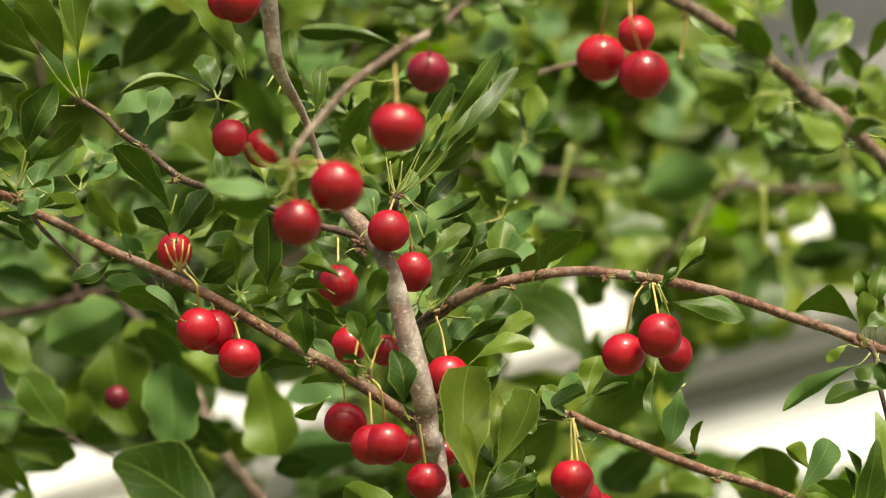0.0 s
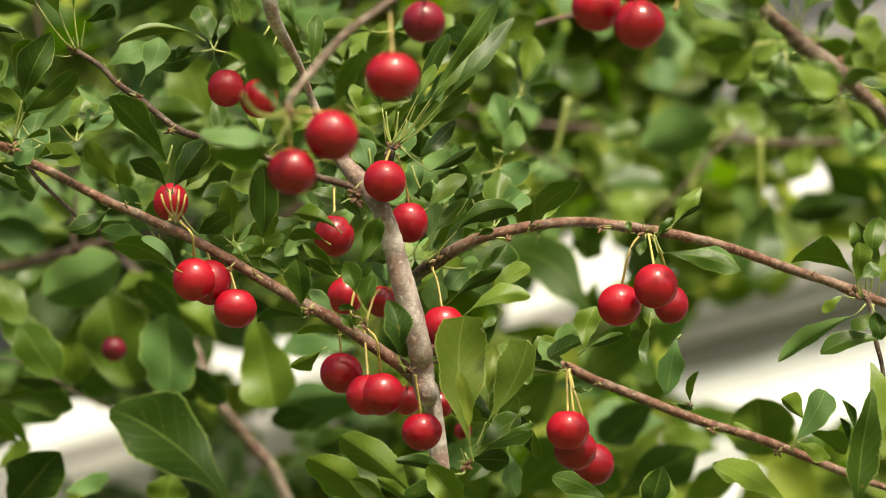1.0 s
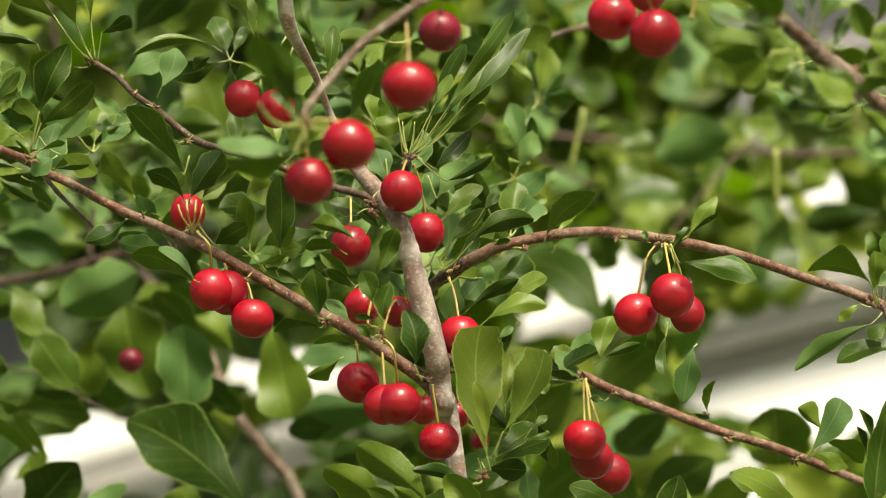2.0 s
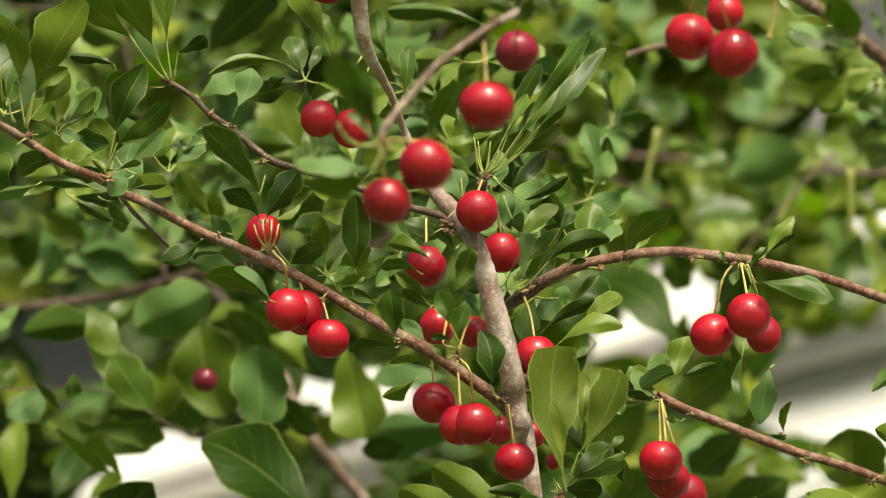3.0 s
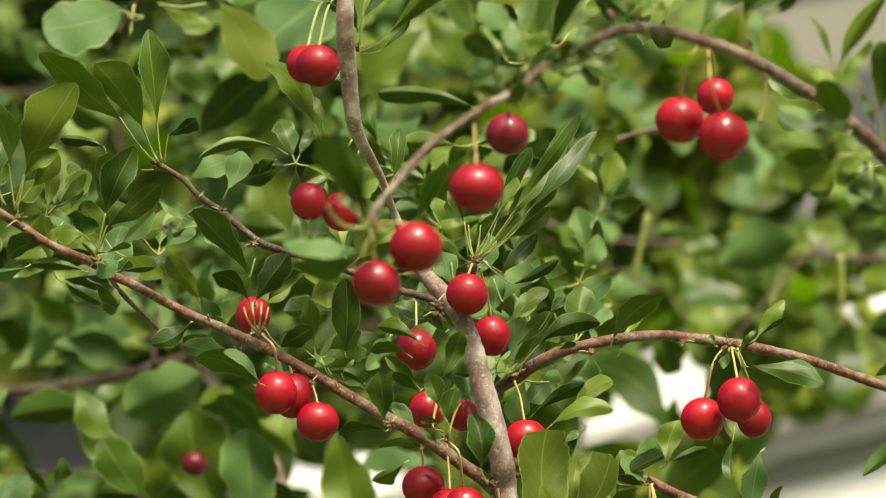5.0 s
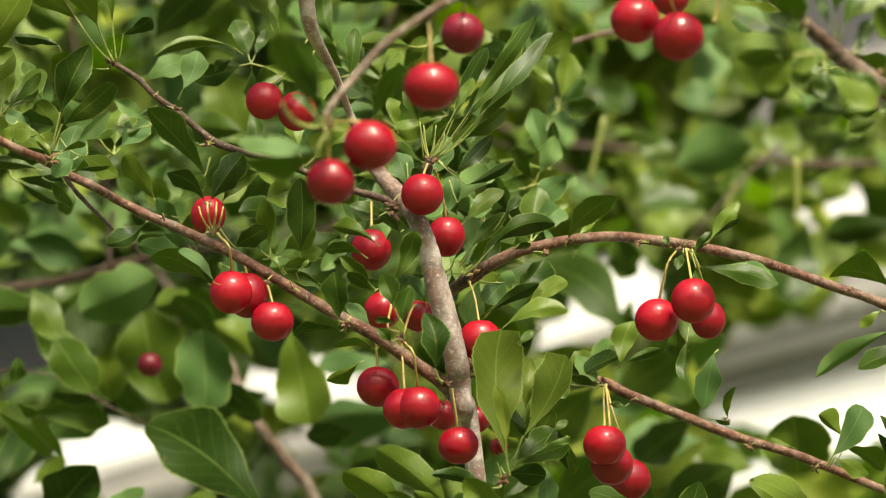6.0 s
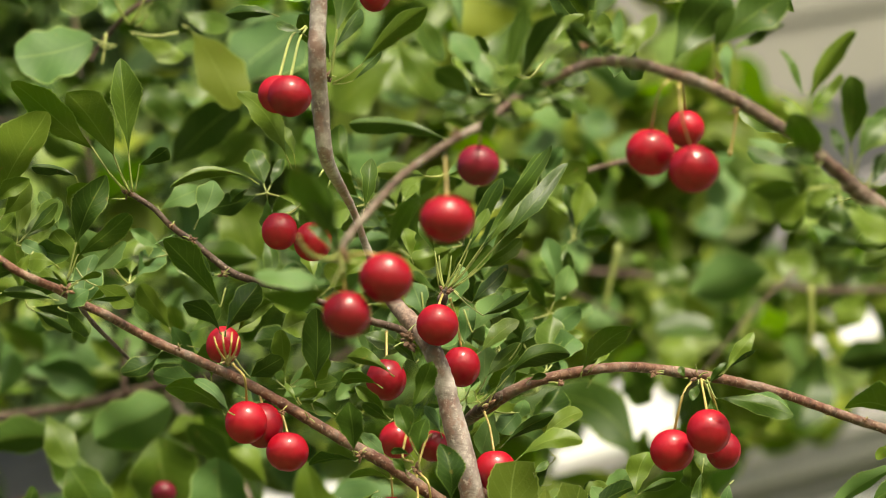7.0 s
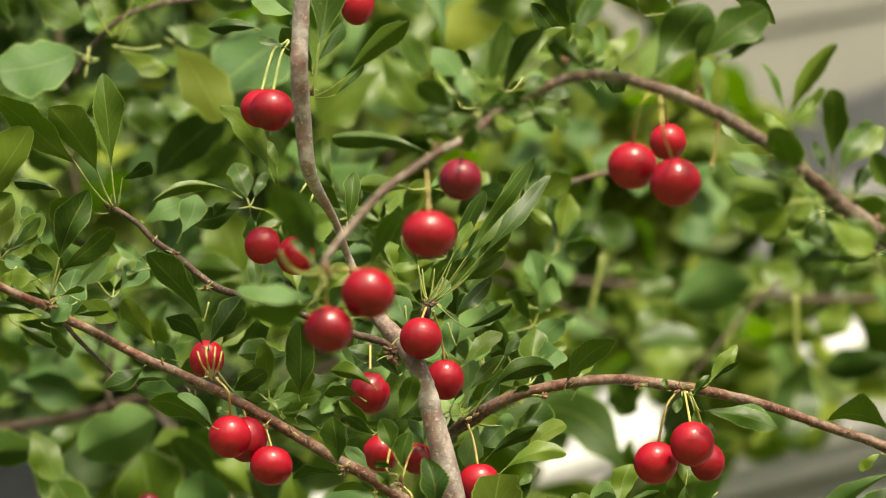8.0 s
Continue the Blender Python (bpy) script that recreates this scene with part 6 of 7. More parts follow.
# leaves round the grey limb
leaf(main, (0.0211, 1.4279, 1.8688), (0.0216, 1.4245, 1.8729), (0.0241, 1.4200, 1.8956), 0.0037, 0.0037, 22, 20, 0.0000, olive=True)
leaf(main, (0.0240, 1.4563, 1.8787), (0.0250, 1.4535, 1.8805), (0.0335, 1.4503, 1.8972), 0.0030, 0.0035, -14, 14, 0.0000)
v, f = tube([(*(-0.0564, 1.1748, 1.9131), 0.0009), (*(-0.0644, 1.1605, 1.9088), 0.0008), (*(-0.0684, 1.145, 1.908), 0.0007), (*(-0.0688, 1.13, 1.9056), 0.0006)], 6, 4)
mesh_ob("stalk", v, f, [STALK], second)
for a, b in (((-0.0521, 1.1609, 1.9076), (-0.0467, 1.1612, 1.9066)), ((-0.0531, 1.1741, 1.9155), (-0.0496, 1.1736, 1.9169)), ((-0.0541, 1.1615, 1.9056), (-0.0537, 1.1631, 1.9008)), ((-0.0235, 1.4172, 1.9923), (-0.0252, 1.4141, 2.0018)), ((-0.0225, 1.4174, 1.9918), (-0.0235, 1.4145, 2.0006)), ((-0.019, 1.4172, 1.9923), (-0.018, 1.4145, 2.0006)), ((-0.017, 1.418, 1.9899), (-0.014, 1.4157, 1.9971))):
    root = (-0.0554, 1.1748, 1.9131) if a[0] < -0.05 else (-0.0207, 1.4194, 1.9856)
    v, f = tube([(*root, 0.0006), (*a, 0.0005), (*b, 0.0003)], 5, 4)
    mesh_ob("stalk", v, f, [STALK], second if a[0] < -0.05 else main)

# ---- the tree behind ----
back = new("fruit_tree")
back.matrix_world = Matrix.Translation((-0.30, 2.45, 0))
tagged(back, "leafy fruit tree standing close behind, with broad green leaves", "tree")
trunk = limb("trunk", back, [(-0.30, 2.45, -0.05, 0.06), (-0.22, 2.32, 0.8, 0.045), (-0.09, 2.05, 1.55, 0.012), (-0.062, 1.95, 1.85, 0.0046), (-0.0903, 1.9063, 1.9434, 0.00381), (-0.1099, 1.8972, 1.9712, 0.00355), (-0.1293, 1.8892, 1.9959, 0.00329), (-0.146, 1.9229, 2.0377, 0.00311), (-0.1659, 2.0155, 2.0927, 0.00300), (-0.204, 2.1537, 2.1528, 0.00264), (-0.2378, 2.1386, 2.1992, 0.00234), (-0.2565, 2.1177, 2.2634, 0.00225), (-0.2715, 2.0957, 2.3312, 0.00150), (-0.279, 2.0714, 2.4061, 0.00113)], BARK_FRONT, "brown slanting trunk", 10)
back_a = limb("branch", back, [(-0.1665, 2.1444, 2.1814, 0.00300), (-0.1754, 2.0743, 2.1545, 0.00326), (-0.207, 2.0335, 2.1342, 0.00319), (-0.2322, 2.0355, 2.1282, 0.00319), (-0.2602, 2.0377, 2.1214, 0.00319), (-0.317, 2.0401, 2.114, 0.00284), (-0.3848, 2.041, 2.1113, 0.00142), (-0.3653, 1.8685, 2.0596, 0.00032)], BARK_DARK, "dark brown bare branch", 10)
back_b = limb("branch", back, [(0.3481, 2.3061, 2.2985, 0.00244), (0.3156, 2.3069, 2.2962, 0.00264), (0.2831, 2.3071, 2.2954, 0.00264), (0.2424, 2.3074, 2.2946, 0.00285), (0.2058, 2.3064, 2.2977, 0.00244), (0.1733, 2.3055, 2.3004, 0.00244), (0.1285, 2.3045, 2.3035, 0.00244), (0.0878, 2.3037, 2.3058, 0.00244), (0.0634, 2.3030, 2.3082, 0.00264), (0.0309, 2.3011, 2.3140, 0.00264), (-0.0016, 2.2988, 2.3209, 0.00285), (-0.069, 2.1351, 2.2099, 0.00225), (-0.1777, 2.1595, 2.135, 0.00338)], BARK_DARK, "thin dark brown branch", 10)
back_c = limb("branch", back, [(-0.2142, 1.6655, 2.1992, 0.00090), (-0.2097, 1.6629, 2.2072, 0.00120), (-0.1901, 1.6428, 2.2202, 0.00149), (-0.1707, 1.6539, 2.2348, 0.00150), (-0.1385, 1.6795, 2.2529, 0.00153), (-0.095, 1.7155, 2.2877, 0.00156)], BARK_DARK, "twig with broad leaves on long stalks", 10)
back_d = limb("twig", back, [(0.0363, 1.6842, 2.1415, 0.00150), (0.0528, 1.6829, 2.1455, 0.00135), (0.0678, 1.6816, 2.1495, 0.00135), (0.0988, 1.7493, 2.1837, 0.00141)], BARK_FRONT, "", 8)
back_e = limb("twig", back, [(-0.2106, 1.8635, 2.0751, 0.00195), (-0.2113, 1.8585, 2.0905, 0.00163), (-0.2093, 1.8535, 2.106, 0.00130)], BARK_DARK, "", 8)
back_f = limb("twig", back, [(-0.3021, 1.7088, 1.9687, 0.00059), (-0.2549, 1.7088, 1.9687, 0.00065), (-0.2401, 1.7083, 1.9701, 0.00059), (-0.2136, 1.7102, 1.9645, 0.00050), (-0.1906, 1.7143, 1.9518, 0.00044), (-0.1679, 1.7175, 1.942, 0.00038)], BARK_DARK, "", 8)
cherry((-0.1770, 1.7749, 1.9919), 0.00690, None, 1.0, 0, "dark red cherry half hidden among broad leaves", True)

# broad leaves of the tree behind
leaf(back_a, (-0.1751, 1.7695, 2.0409), (-0.1751, 1.7695, 2.0409), (-0.2175, 1.7793, 2.0226), 0.0142, 0.0160, -38, -14, -0.0019, True, blunt=0.42)
leaf(trunk, (-0.1862, 1.8232, 2.0374), (-0.1862, 1.8232, 2.0374), (-0.1717, 1.8330, 1.9871), 0.0215, 0.0171, 22, 20, 0.0019, blunt=0.45, curl=-0.15, broad=0.45)
leaf(trunk, (-0.1436, 1.7111, 1.9939), (-0.1436, 1.7111, 1.9939), (-0.1418, 1.7306, 1.9574), 0.0160, 0.0148, 38, 20, 0.0000, True, blunt=0.40)
leaf(back_f, (-0.2170, 1.6841, 1.9800), (-0.2170, 1.6841, 1.9800), (-0.1977, 1.6893, 1.9537), 0.0117, 0.0105, -14, 14, 0.0000)
leaf(back_f, (-0.2367, 1.7234, 2.0208), (-0.2367, 1.7234, 2.0208), (-0.2198, 1.7289, 1.9928), 0.0078, 0.0084, -14, 14, 0.0000)
leaf(back_a, (-0.2008, 1.8265, 2.0272), (-0.2008, 1.8265, 2.0272), (-0.2070, 1.8517, 1.9930), 0.0111, 0.0111, 30, 28, 0.0000)
leaf(back_f, (-0.1911, 1.7230, 1.9572), (-0.1911, 1.7230, 1.9572), (-0.2220, 1.7200, 1.9610), 0.0074, 0.0065, -38, -14, 0.0012)
leaf(back_f, (-0.2382, 1.7443, 1.9566), (-0.2382, 1.7443, 1.9566), (-0.1941, 1.7481, 1.9527), 0.0090, 0.0078, 38, 14, -0.0012)
leaf(back_f, (-0.2076, 1.6747, 1.9118), (-0.2076, 1.6747, 1.9118), (-0.2243, 1.6601, 1.9317), 0.0040, 0.0040, -38, 38, 0.0000)
leaf(back_f, (-0.1017, 1.6647, 1.8779), (-0.1017, 1.6647, 1.8779), (-0.1649, 1.6551, 1.9268), 0.0142, 0.0181, 14, -14, 0.0034, blunt=0.5)
leaf(trunk, (-0.1014, 1.7784, 2.0133), (-0.1014, 1.7784, 2.0133), (-0.0904, 1.7884, 1.9625), 0.0139, 0.0160, 22, 20, 0.0000, blunt=0.40)
leaf(trunk, (-0.0468, 1.8806, 2.0225), (-0.0468, 1.8806, 2.0225), (-0.0905, 1.8773, 2.0199), 0.0065, 0.0072, 36, -36, 0.0020, True)
leaf(trunk, (-0.0313, 1.9381, 2.0074), (-0.0313, 1.9381, 2.0074), (-0.0982, 1.9426, 2.0051), 0.0193, 0.0083, -38, -14, 0.0027, True)
leaf(trunk, (-0.0660, 1.7956, 1.9605), (-0.0660, 1.7956, 1.9605), (-0.0923, 1.7991, 1.9583), 0.0077, 0.0077, -38, 38, 0.0000)
leaf(trunk, (-0.1153, 1.8372, 1.9941), (-0.1153, 1.8372, 1.9941), (-0.1473, 1.8453, 1.9831), 0.0063, 0.0095, -38, 38, 0.0013)
leaf(back_a, (-0.2233, 1.9845, 2.1233), (-0.2233, 1.9845, 2.1233), (-0.2818, 1.9815, 2.1223), 0.0156, 0.0139, -38, -14, 0.0021)
leaf(back_a, (-0.1469, 1.8206, 2.0453), (-0.1469, 1.8206, 2.0453), (-0.1804, 1.8243, 2.0398), 0.0079, 0.0079, -38, -14, 0.0013)
leaf(back_a, (-0.1776, 1.6611, 2.0508), (-0.1776, 1.6611, 2.0508), (-0.1773, 1.6531, 2.0656), 0.0079, 0.0079, 20, 38, 0.0000)
leaf(back_a, (-0.1631, 1.6629, 2.0452), (-0.1631, 1.6629, 2.0452), (-0.1657, 1.6556, 2.0588), 0.0073, 0.0073, 20, 38, 0.0000)
leaf(back_a, (-0.1632, 1.7025, 2.0850), (-0.1632, 1.7025, 2.0850), (-0.1740, 1.7092, 2.0727), 0.0045, 0.0045, -38, -14, 0.0000, True)
leaf(back_a, (-0.1869, 1.9538, 2.2824), (-0.1869, 1.9538, 2.2824), (-0.2031, 1.9472, 2.2948), 0.0077, 0.0084, -38, -14, 0.0000, True)
leaf(back_a, (-0.1677, 1.9593, 2.2658), (-0.1677, 1.9593, 2.2658), (-0.1814, 1.9517, 2.2797), 0.0063, 0.0070, -38, -14, 0.0000, True)
leaf(back_a, (-0.1242, 1.6979, 2.0993), (-0.1242, 1.6979, 2.0993), (-0.1577, 1.6957, 2.1001), 0.0096, 0.0096, -38, -14, 0.0018)
leaf(back_a, (-0.2166, 1.7932, 2.1296), (-0.2166, 1.7932, 2.1296), (-0.1813, 1.7952, 2.1296), 0.0079, 0.0079, 38, 14, -0.0019)
leaf(back_a, (-0.1755, 1.7293, 2.1644), (-0.1755, 1.7293, 2.1644), (-0.1392, 1.7091, 2.1910), 0.0123, 0.0111, 38, -38, -0.0019)
leaf(back_a, (-0.2261, 1.7748, 2.1862), (-0.2261, 1.7748, 2.1862), (-0.2542, 1.7670, 2.2008), 0.0095, 0.0082, -38, -14, 0.0000)
leaf(back_a, (-0.1422, 1.7702, 2.2004), (-0.1422, 1.7702, 2.2004), (-0.1152, 1.7649, 2.2102), 0.0082, 0.0082, 38, 14, 0.0000)
leaf(back_a, (-0.3104, 1.6865, 2.0866), (-0.3104, 1.6865, 2.0866), (-0.3397, 1.6800, 2.0908), 0.0120, 0.0120, -38, 38, 0.0000)
leaf(back_a, (-0.3375, 1.7223, 2.1319), (-0.3375, 1.7223, 2.1319), (-0.3165, 1.7420, 2.0988), 0.0139, 0.0148, 36, 14, 0.0000)
leaf(back_f, (-0.2238, 1.7683, 2.0170), (-0.2238, 1.7683, 2.0170), (-0.2787, 1.7684, 2.0164), 0.0086, 0.0105, -38, -14, 0.0049)
leaf(back_f, (-0.2391, 1.7640, 2.0270), (-0.2391, 1.7640, 2.0270), (-0.2224, 1.7708, 1.9883), 0.0117, 0.0074, -14, 30, 0.0019)
leaf(back_f, (-0.2747, 1.7272, 1.9736), (-0.2747, 1.7272, 1.9736), (-0.2839, 1.7239, 1.9870), 0.0045, 0.0084, 14, -14, 0.0000)
leaf(back_f, (-0.2654, 1.7766, 1.9857), (-0.2654, 1.7766, 1.9857), (-0.2838, 1.7761, 1.9706), 0.0105, 0.0077, 36, -36, 0.0000, True)
leaf(back_f, (-0.3531, 1.8044, 2.0441), (-0.3531, 1.8044, 2.0441), (-0.3281, 1.8186, 2.0212), 0.0143, 0.0143, 38, 14, 0.0000)
leaf(back_f, (-0.3253, 1.7519, 2.0475), (-0.3253, 1.7519, 2.0475), (-0.3021, 1.7540, 2.0249), 0.0077, 0.0046, -36, 36, 0.0000, True)
leaf(back_f, (-0.2776, 1.7605, 2.0307), (-0.2776, 1.7605, 2.0307), (-0.2943, 1.7600, 2.0171), 0.0062, 0.0031, 36, -36, 0.0000, True)
leaf(back_f, (-0.3346, 1.7260, 1.9670), (-0.3346, 1.7260, 1.9670), (-0.2857, 1.7309, 1.9523), 0.0102, 0.0120, -36, 14, -0.0015)
leaf(back_f, (-0.3254, 1.7689, 1.9979), (-0.3254, 1.7689, 1.9979), (-0.3056, 1.7705, 1.9817), 0.0074, 0.0068, -36, 36, 0.0000)
leaf(back_f, (-0.2350, 1.6548, 1.9447), (-0.2350, 1.6548, 1.9447), (-0.2312, 1.6517, 1.9605), 0.0029, 0.0052, 22, 20, 0.0000)
leaf(back_f, (-0.2395, 1.6545, 1.9447), (-0.2395, 1.6545, 1.9447), (-0.2482, 1.6497, 1.9525), 0.0023, 0.0023, -38, -14, 0.0000)
leaf(back_f, (-0.2350, 1.6568, 1.9388), (-0.2350, 1.6568, 1.9388), (-0.2458, 1.6574, 1.9330), 0.0029, 0.0034, 14, -14, 0.0000)
leaf(back_f, (-0.2321, 1.6570, 1.9388), (-0.2321, 1.6570, 1.9388), (-0.2222, 1.6628, 1.9321), 0.0029, 0.0029, 38, -38, 0.0000)
leaf(back_f, (-0.2381, 1.6554, 1.9425), (-0.2381, 1.6554, 1.9425), (-0.2503, 1.6457, 1.9541), 0.0020, 0.0026, -38, 38, 0.0000)
leaf(back_a, (-0.3397, 1.8394, 2.0988), (-0.3397, 1.8394, 2.0988), (-0.2979, 1.8481, 2.0879), 0.0130, 0.0130, 38, 14, 0.0000)
leaf(back_a, (-0.2618, 1.8477, 2.0878), (-0.2618, 1.8477, 2.0878), (-0.2264, 1.8561, 2.0767), 0.0098, 0.0111, 38, 14, 0.0000, True)
leaf(back_a, (-0.2918, 1.8852, 2.1278), (-0.2918, 1.8852, 2.1278), (-0.2623, 1.8967, 2.1104), 0.0087, 0.0093, 38, 14, 0.0000)
leaf(back_c, (-0.1911, 1.5809, 2.1722), (-0.2023, 1.5777, 2.1745), (-0.2413, 1.5772, 2.1634), 0.0161, 0.0143, 36, -36, -0.0029, True, blunt=0.4)
leaf(back_c, (-0.2273, 1.5868, 2.2116), (-0.2250, 1.5855, 2.2094), (-0.2016, 1.5891, 2.1965), 0.0081, 0.0099, -14, 14, 0.0000)
leaf(back_c, (-0.2038, 1.5761, 2.2128), (-0.2056, 1.5742, 2.2119), (-0.2397, 1.5749, 2.2173), 0.0035, 0.0029, 36, -36, -0.0017, True)
leaf(back_c, (-0.1871, 1.6047, 2.1941), (-0.1767, 1.5993, 2.2035), (-0.1168, 1.6002, 2.2129), 0.0082, 0.0076, -14, 36, -0.0134, broad=0.6, olive=True)
leaf(back_c, (-0.1629, 1.6023, 2.2017), (-0.1612, 1.6009, 2.1998), (-0.1348, 1.6029, 2.1912), 0.0053, 0.0070, -14, 36, 0.0000)
leaf(back_c, (-0.1850, 1.5877, 2.1826), (-0.1833, 1.5863, 2.1808), (-0.1558, 1.5895, 2.1696), 0.0035, 0.0069, -14, 14, 0.0000)
leaf(back_c, (-0.1626, 1.6326, 2.2063), (-0.1595, 1.6314, 2.2041), (-0.1335, 1.6419, 2.1630), 0.0148, 0.0119, -14, 14, -0.0024, olive=True)
leaf(back_c, (-0.1523, 1.6192, 2.2425), (-0.1500, 1.6181, 2.2397), (-0.1176, 1.6293, 2.2221), 0.0101, 0.0101, 38, 14, 0.0000)
leaf(back_c, (-0.2690, 1.6379, 2.2444), (-0.2663, 1.6366, 2.2422), (-0.2491, 1.6396, 2.2278), 0.0060, 0.0072, -14, 36, 0.0000)
leaf(back_c, (-0.2677, 1.6900, 2.2479), (-0.2656, 1.6883, 2.2468), (-0.2471, 1.6869, 2.2462), 0.0037, 0.0037, 38, -38, 0.0000)
leaf(back_c, (-0.1945, 1.5870, 2.2126), (-0.1948, 1.5860, 2.2096), (-0.1971, 1.5874, 2.1894), 0.0052, 0.0023, 14, 14, 0.0000, True)
leaf(back_c, (-0.2485, 1.6482, 2.2179), (-0.2452, 1.6454, 2.2199), (-0.2627, 1.6343, 2.2379), 0.0078, 0.0072, -38, -14, 0.0000)
leaf(back_c, (-0.1966, 1.6566, 2.2547), (-0.1934, 1.6538, 2.2567), (-0.2078, 1.6395, 2.2734), 0.0091, 0.0091, -38, 38, 0.0000)
leaf(back_c, (-0.2148, 1.6606, 2.2432), (-0.2161, 1.6577, 2.2452), (-0.2242, 1.6536, 2.2666), 0.0079, 0.0079, 28, 12, 0.0000)
leaf(back_c, (-0.1875, 1.6841, 2.2673), (-0.1842, 1.6823, 2.2665), (-0.1942, 1.6805, 2.2894), 0.0074, 0.0074, 30, -30, 0.0000, True)
leaf(trunk, (-0.1036, 1.7402, 2.2583), (-0.1036, 1.7402, 2.2583), (-0.1445, 1.7422, 2.2207), 0.0196, 0.0196, 36, -36, 0.0000, True)
leaf(trunk, (-0.0561, 1.7442, 2.2498), (-0.0561, 1.7442, 2.2498), (-0.0299, 1.7511, 2.2143), 0.0111, 0.0111, -36, 14, 0.0000)
leaf(trunk, (-0.0535, 1.7947, 2.2575), (-0.0535, 1.7947, 2.2575), (-0.0904, 1.8014, 2.2278), 0.0130, 0.0130, 14, -14, 0.0000)
leaf(trunk, (-0.0436, 1.6930, 2.2444), (-0.0436, 1.6930, 2.2444), (-0.0280, 1.6953, 2.2147), 0.0062, 0.0062, -33, 33, 0.0000)
leaf(trunk, (-0.1226, 1.7321, 2.2789), (-0.1226, 1.7321, 2.2789), (-0.1451, 1.7276, 2.3012), 0.0108, 0.0108, 14, -36, 0.0000)
leaf(trunk, (-0.0514, 1.7286, 2.2913), (-0.0514, 1.7286, 2.2913), (-0.0307, 1.7351, 2.2665), 0.0114, 0.0114, -14, 14, 0.0000)
leaf(trunk, (-0.1462, 1.7557, 2.2150), (-0.1462, 1.7557, 2.2150), (-0.1703, 1.7660, 2.1969), 0.0095, 0.0108, -38, -14, 0.0000)
leaf(trunk, (-0.1988, 1.7990, 2.2396), (-0.1988, 1.7990, 2.2396), (-0.1741, 1.8044, 2.2191), 0.0111, 0.0117, -14, 14, 0.0000)
leaf(trunk, (-0.1776, 1.8012, 2.2346), (-0.1776, 1.8012, 2.2346), (-0.1513, 1.8025, 2.2219), 0.0059, 0.0052, -36, 36, 0.0000, True)
leaf(back_b, (0.0616, 2.2307, 2.3041), (0.0616, 2.2307, 2.3041), (0.0397, 2.2315, 2.2702), 0.0150, 0.0150, 36, -36, 0.0000, True)
leaf(back_b, (0.1705, 2.2797, 2.3476), (0.1705, 2.2797, 2.3476), (0.1491, 2.2802, 2.3280), 0.0113, 0.0113, 36, -36, 0.0000, True)
leaf(back_b, (0.1169, 2.2356, 2.2891), (0.1169, 2.2356, 2.2891), (0.1252, 2.2485, 2.2718), 0.0059, 0.0059, 31, -31, 0.0000)
leaf(back_b, (0.1564, 2.2370, 2.2846), (0.1564, 2.2370, 2.2846), (0.1302, 2.2325, 2.2897), 0.0055, 0.0059, -38, 38, 0.0000)
leaf(back_b, (0.1377, 2.1895, 2.2691), (0.1377, 2.1895, 2.2691), (0.1544, 2.1896, 2.2737), 0.0027, 0.0019, -36, 36, 0.0000, True)
leaf(back_b, (0.0956, 2.2392, 2.2778), (0.0956, 2.2392, 2.2778), (0.1072, 2.2437, 2.2452), 0.0079, 0.0047, 28, 12, -0.0024)
leaf(back_b, (0.1248, 2.2590, 2.2170), (0.1248, 2.2590, 2.2170), (0.1378, 2.2552, 2.2444), 0.0134, 0.0134, -31, 14, 0.0000)
leaf(back_b, (0.2323, 2.2529, 2.2358), (0.2323, 2.2529, 2.2358), (0.2100, 2.2610, 2.1763), 0.0174, 0.0174, 12, 28, 0.0000, blunt=0.35)
leaf(back_b, (0.2986, 2.2539, 2.2327), (0.2986, 2.2539, 2.2327), (0.2436, 2.2594, 2.2254), 0.0111, 0.0119, -38, -14, 0.0000)
leaf(back_b, (0.2576, 2.3062, 2.2659), (0.2576, 2.3062, 2.2659), (0.2088, 2.3037, 2.2651), 0.0101, 0.0081, -38, -14, 0.0024)
leaf(back_b, (0.2631, 2.2441, 2.2628), (0.2631, 2.2441, 2.2628), (0.3007, 2.2621, 2.2388), 0.0119, 0.0134, 38, -38, 0.0000)
leaf(back_b, (0.2090, 2.2984, 2.2898), (0.2090, 2.2984, 2.2898), (0.1845, 2.3143, 2.2686), 0.0122, 0.0122, -38, 38, 0.0000)
leaf(back_b, (0.2211, 2.2897, 2.3168), (0.2211, 2.2897, 2.3168), (0.1797, 2.2930, 2.2999), 0.0101, 0.0101, 14, -14, 0.0000)
leaf(back_b, (0.0898, 1.9343, 2.0513), (0.0898, 1.9343, 2.0513), (0.0171, 1.9265, 2.0910), 0.0134, 0.0134, 14, -14, 0.0194, blunt=0.4, broad=0.45)
leaf(back_b, (0.0856, 1.9716, 2.1308), (0.0856, 1.9716, 2.1308), (0.0922, 1.9878, 2.1091), 0.0110, 0.0090, 30, 28, 0.0000, blunt=0.4)
leaf(back_b, (0.0952, 1.9835, 2.0941), (0.0952, 1.9835, 2.0941), (0.0879, 1.9971, 2.0757), 0.0083, 0.0062, 30, 28, 0.0000)
leaf(back_b, (0.0338, 1.9931, 2.0645), (0.0338, 1.9931, 2.0645), (0.0788, 1.9978, 2.0580), 0.0083, 0.0076, 38, 14, 0.0000)
leaf(back_b, (0.1380, 1.9810, 2.0046), (0.1380, 1.9810, 2.0046), (0.0862, 1.9796, 2.0000), 0.0136, 0.0129, 14, -36, 0.0020, True)
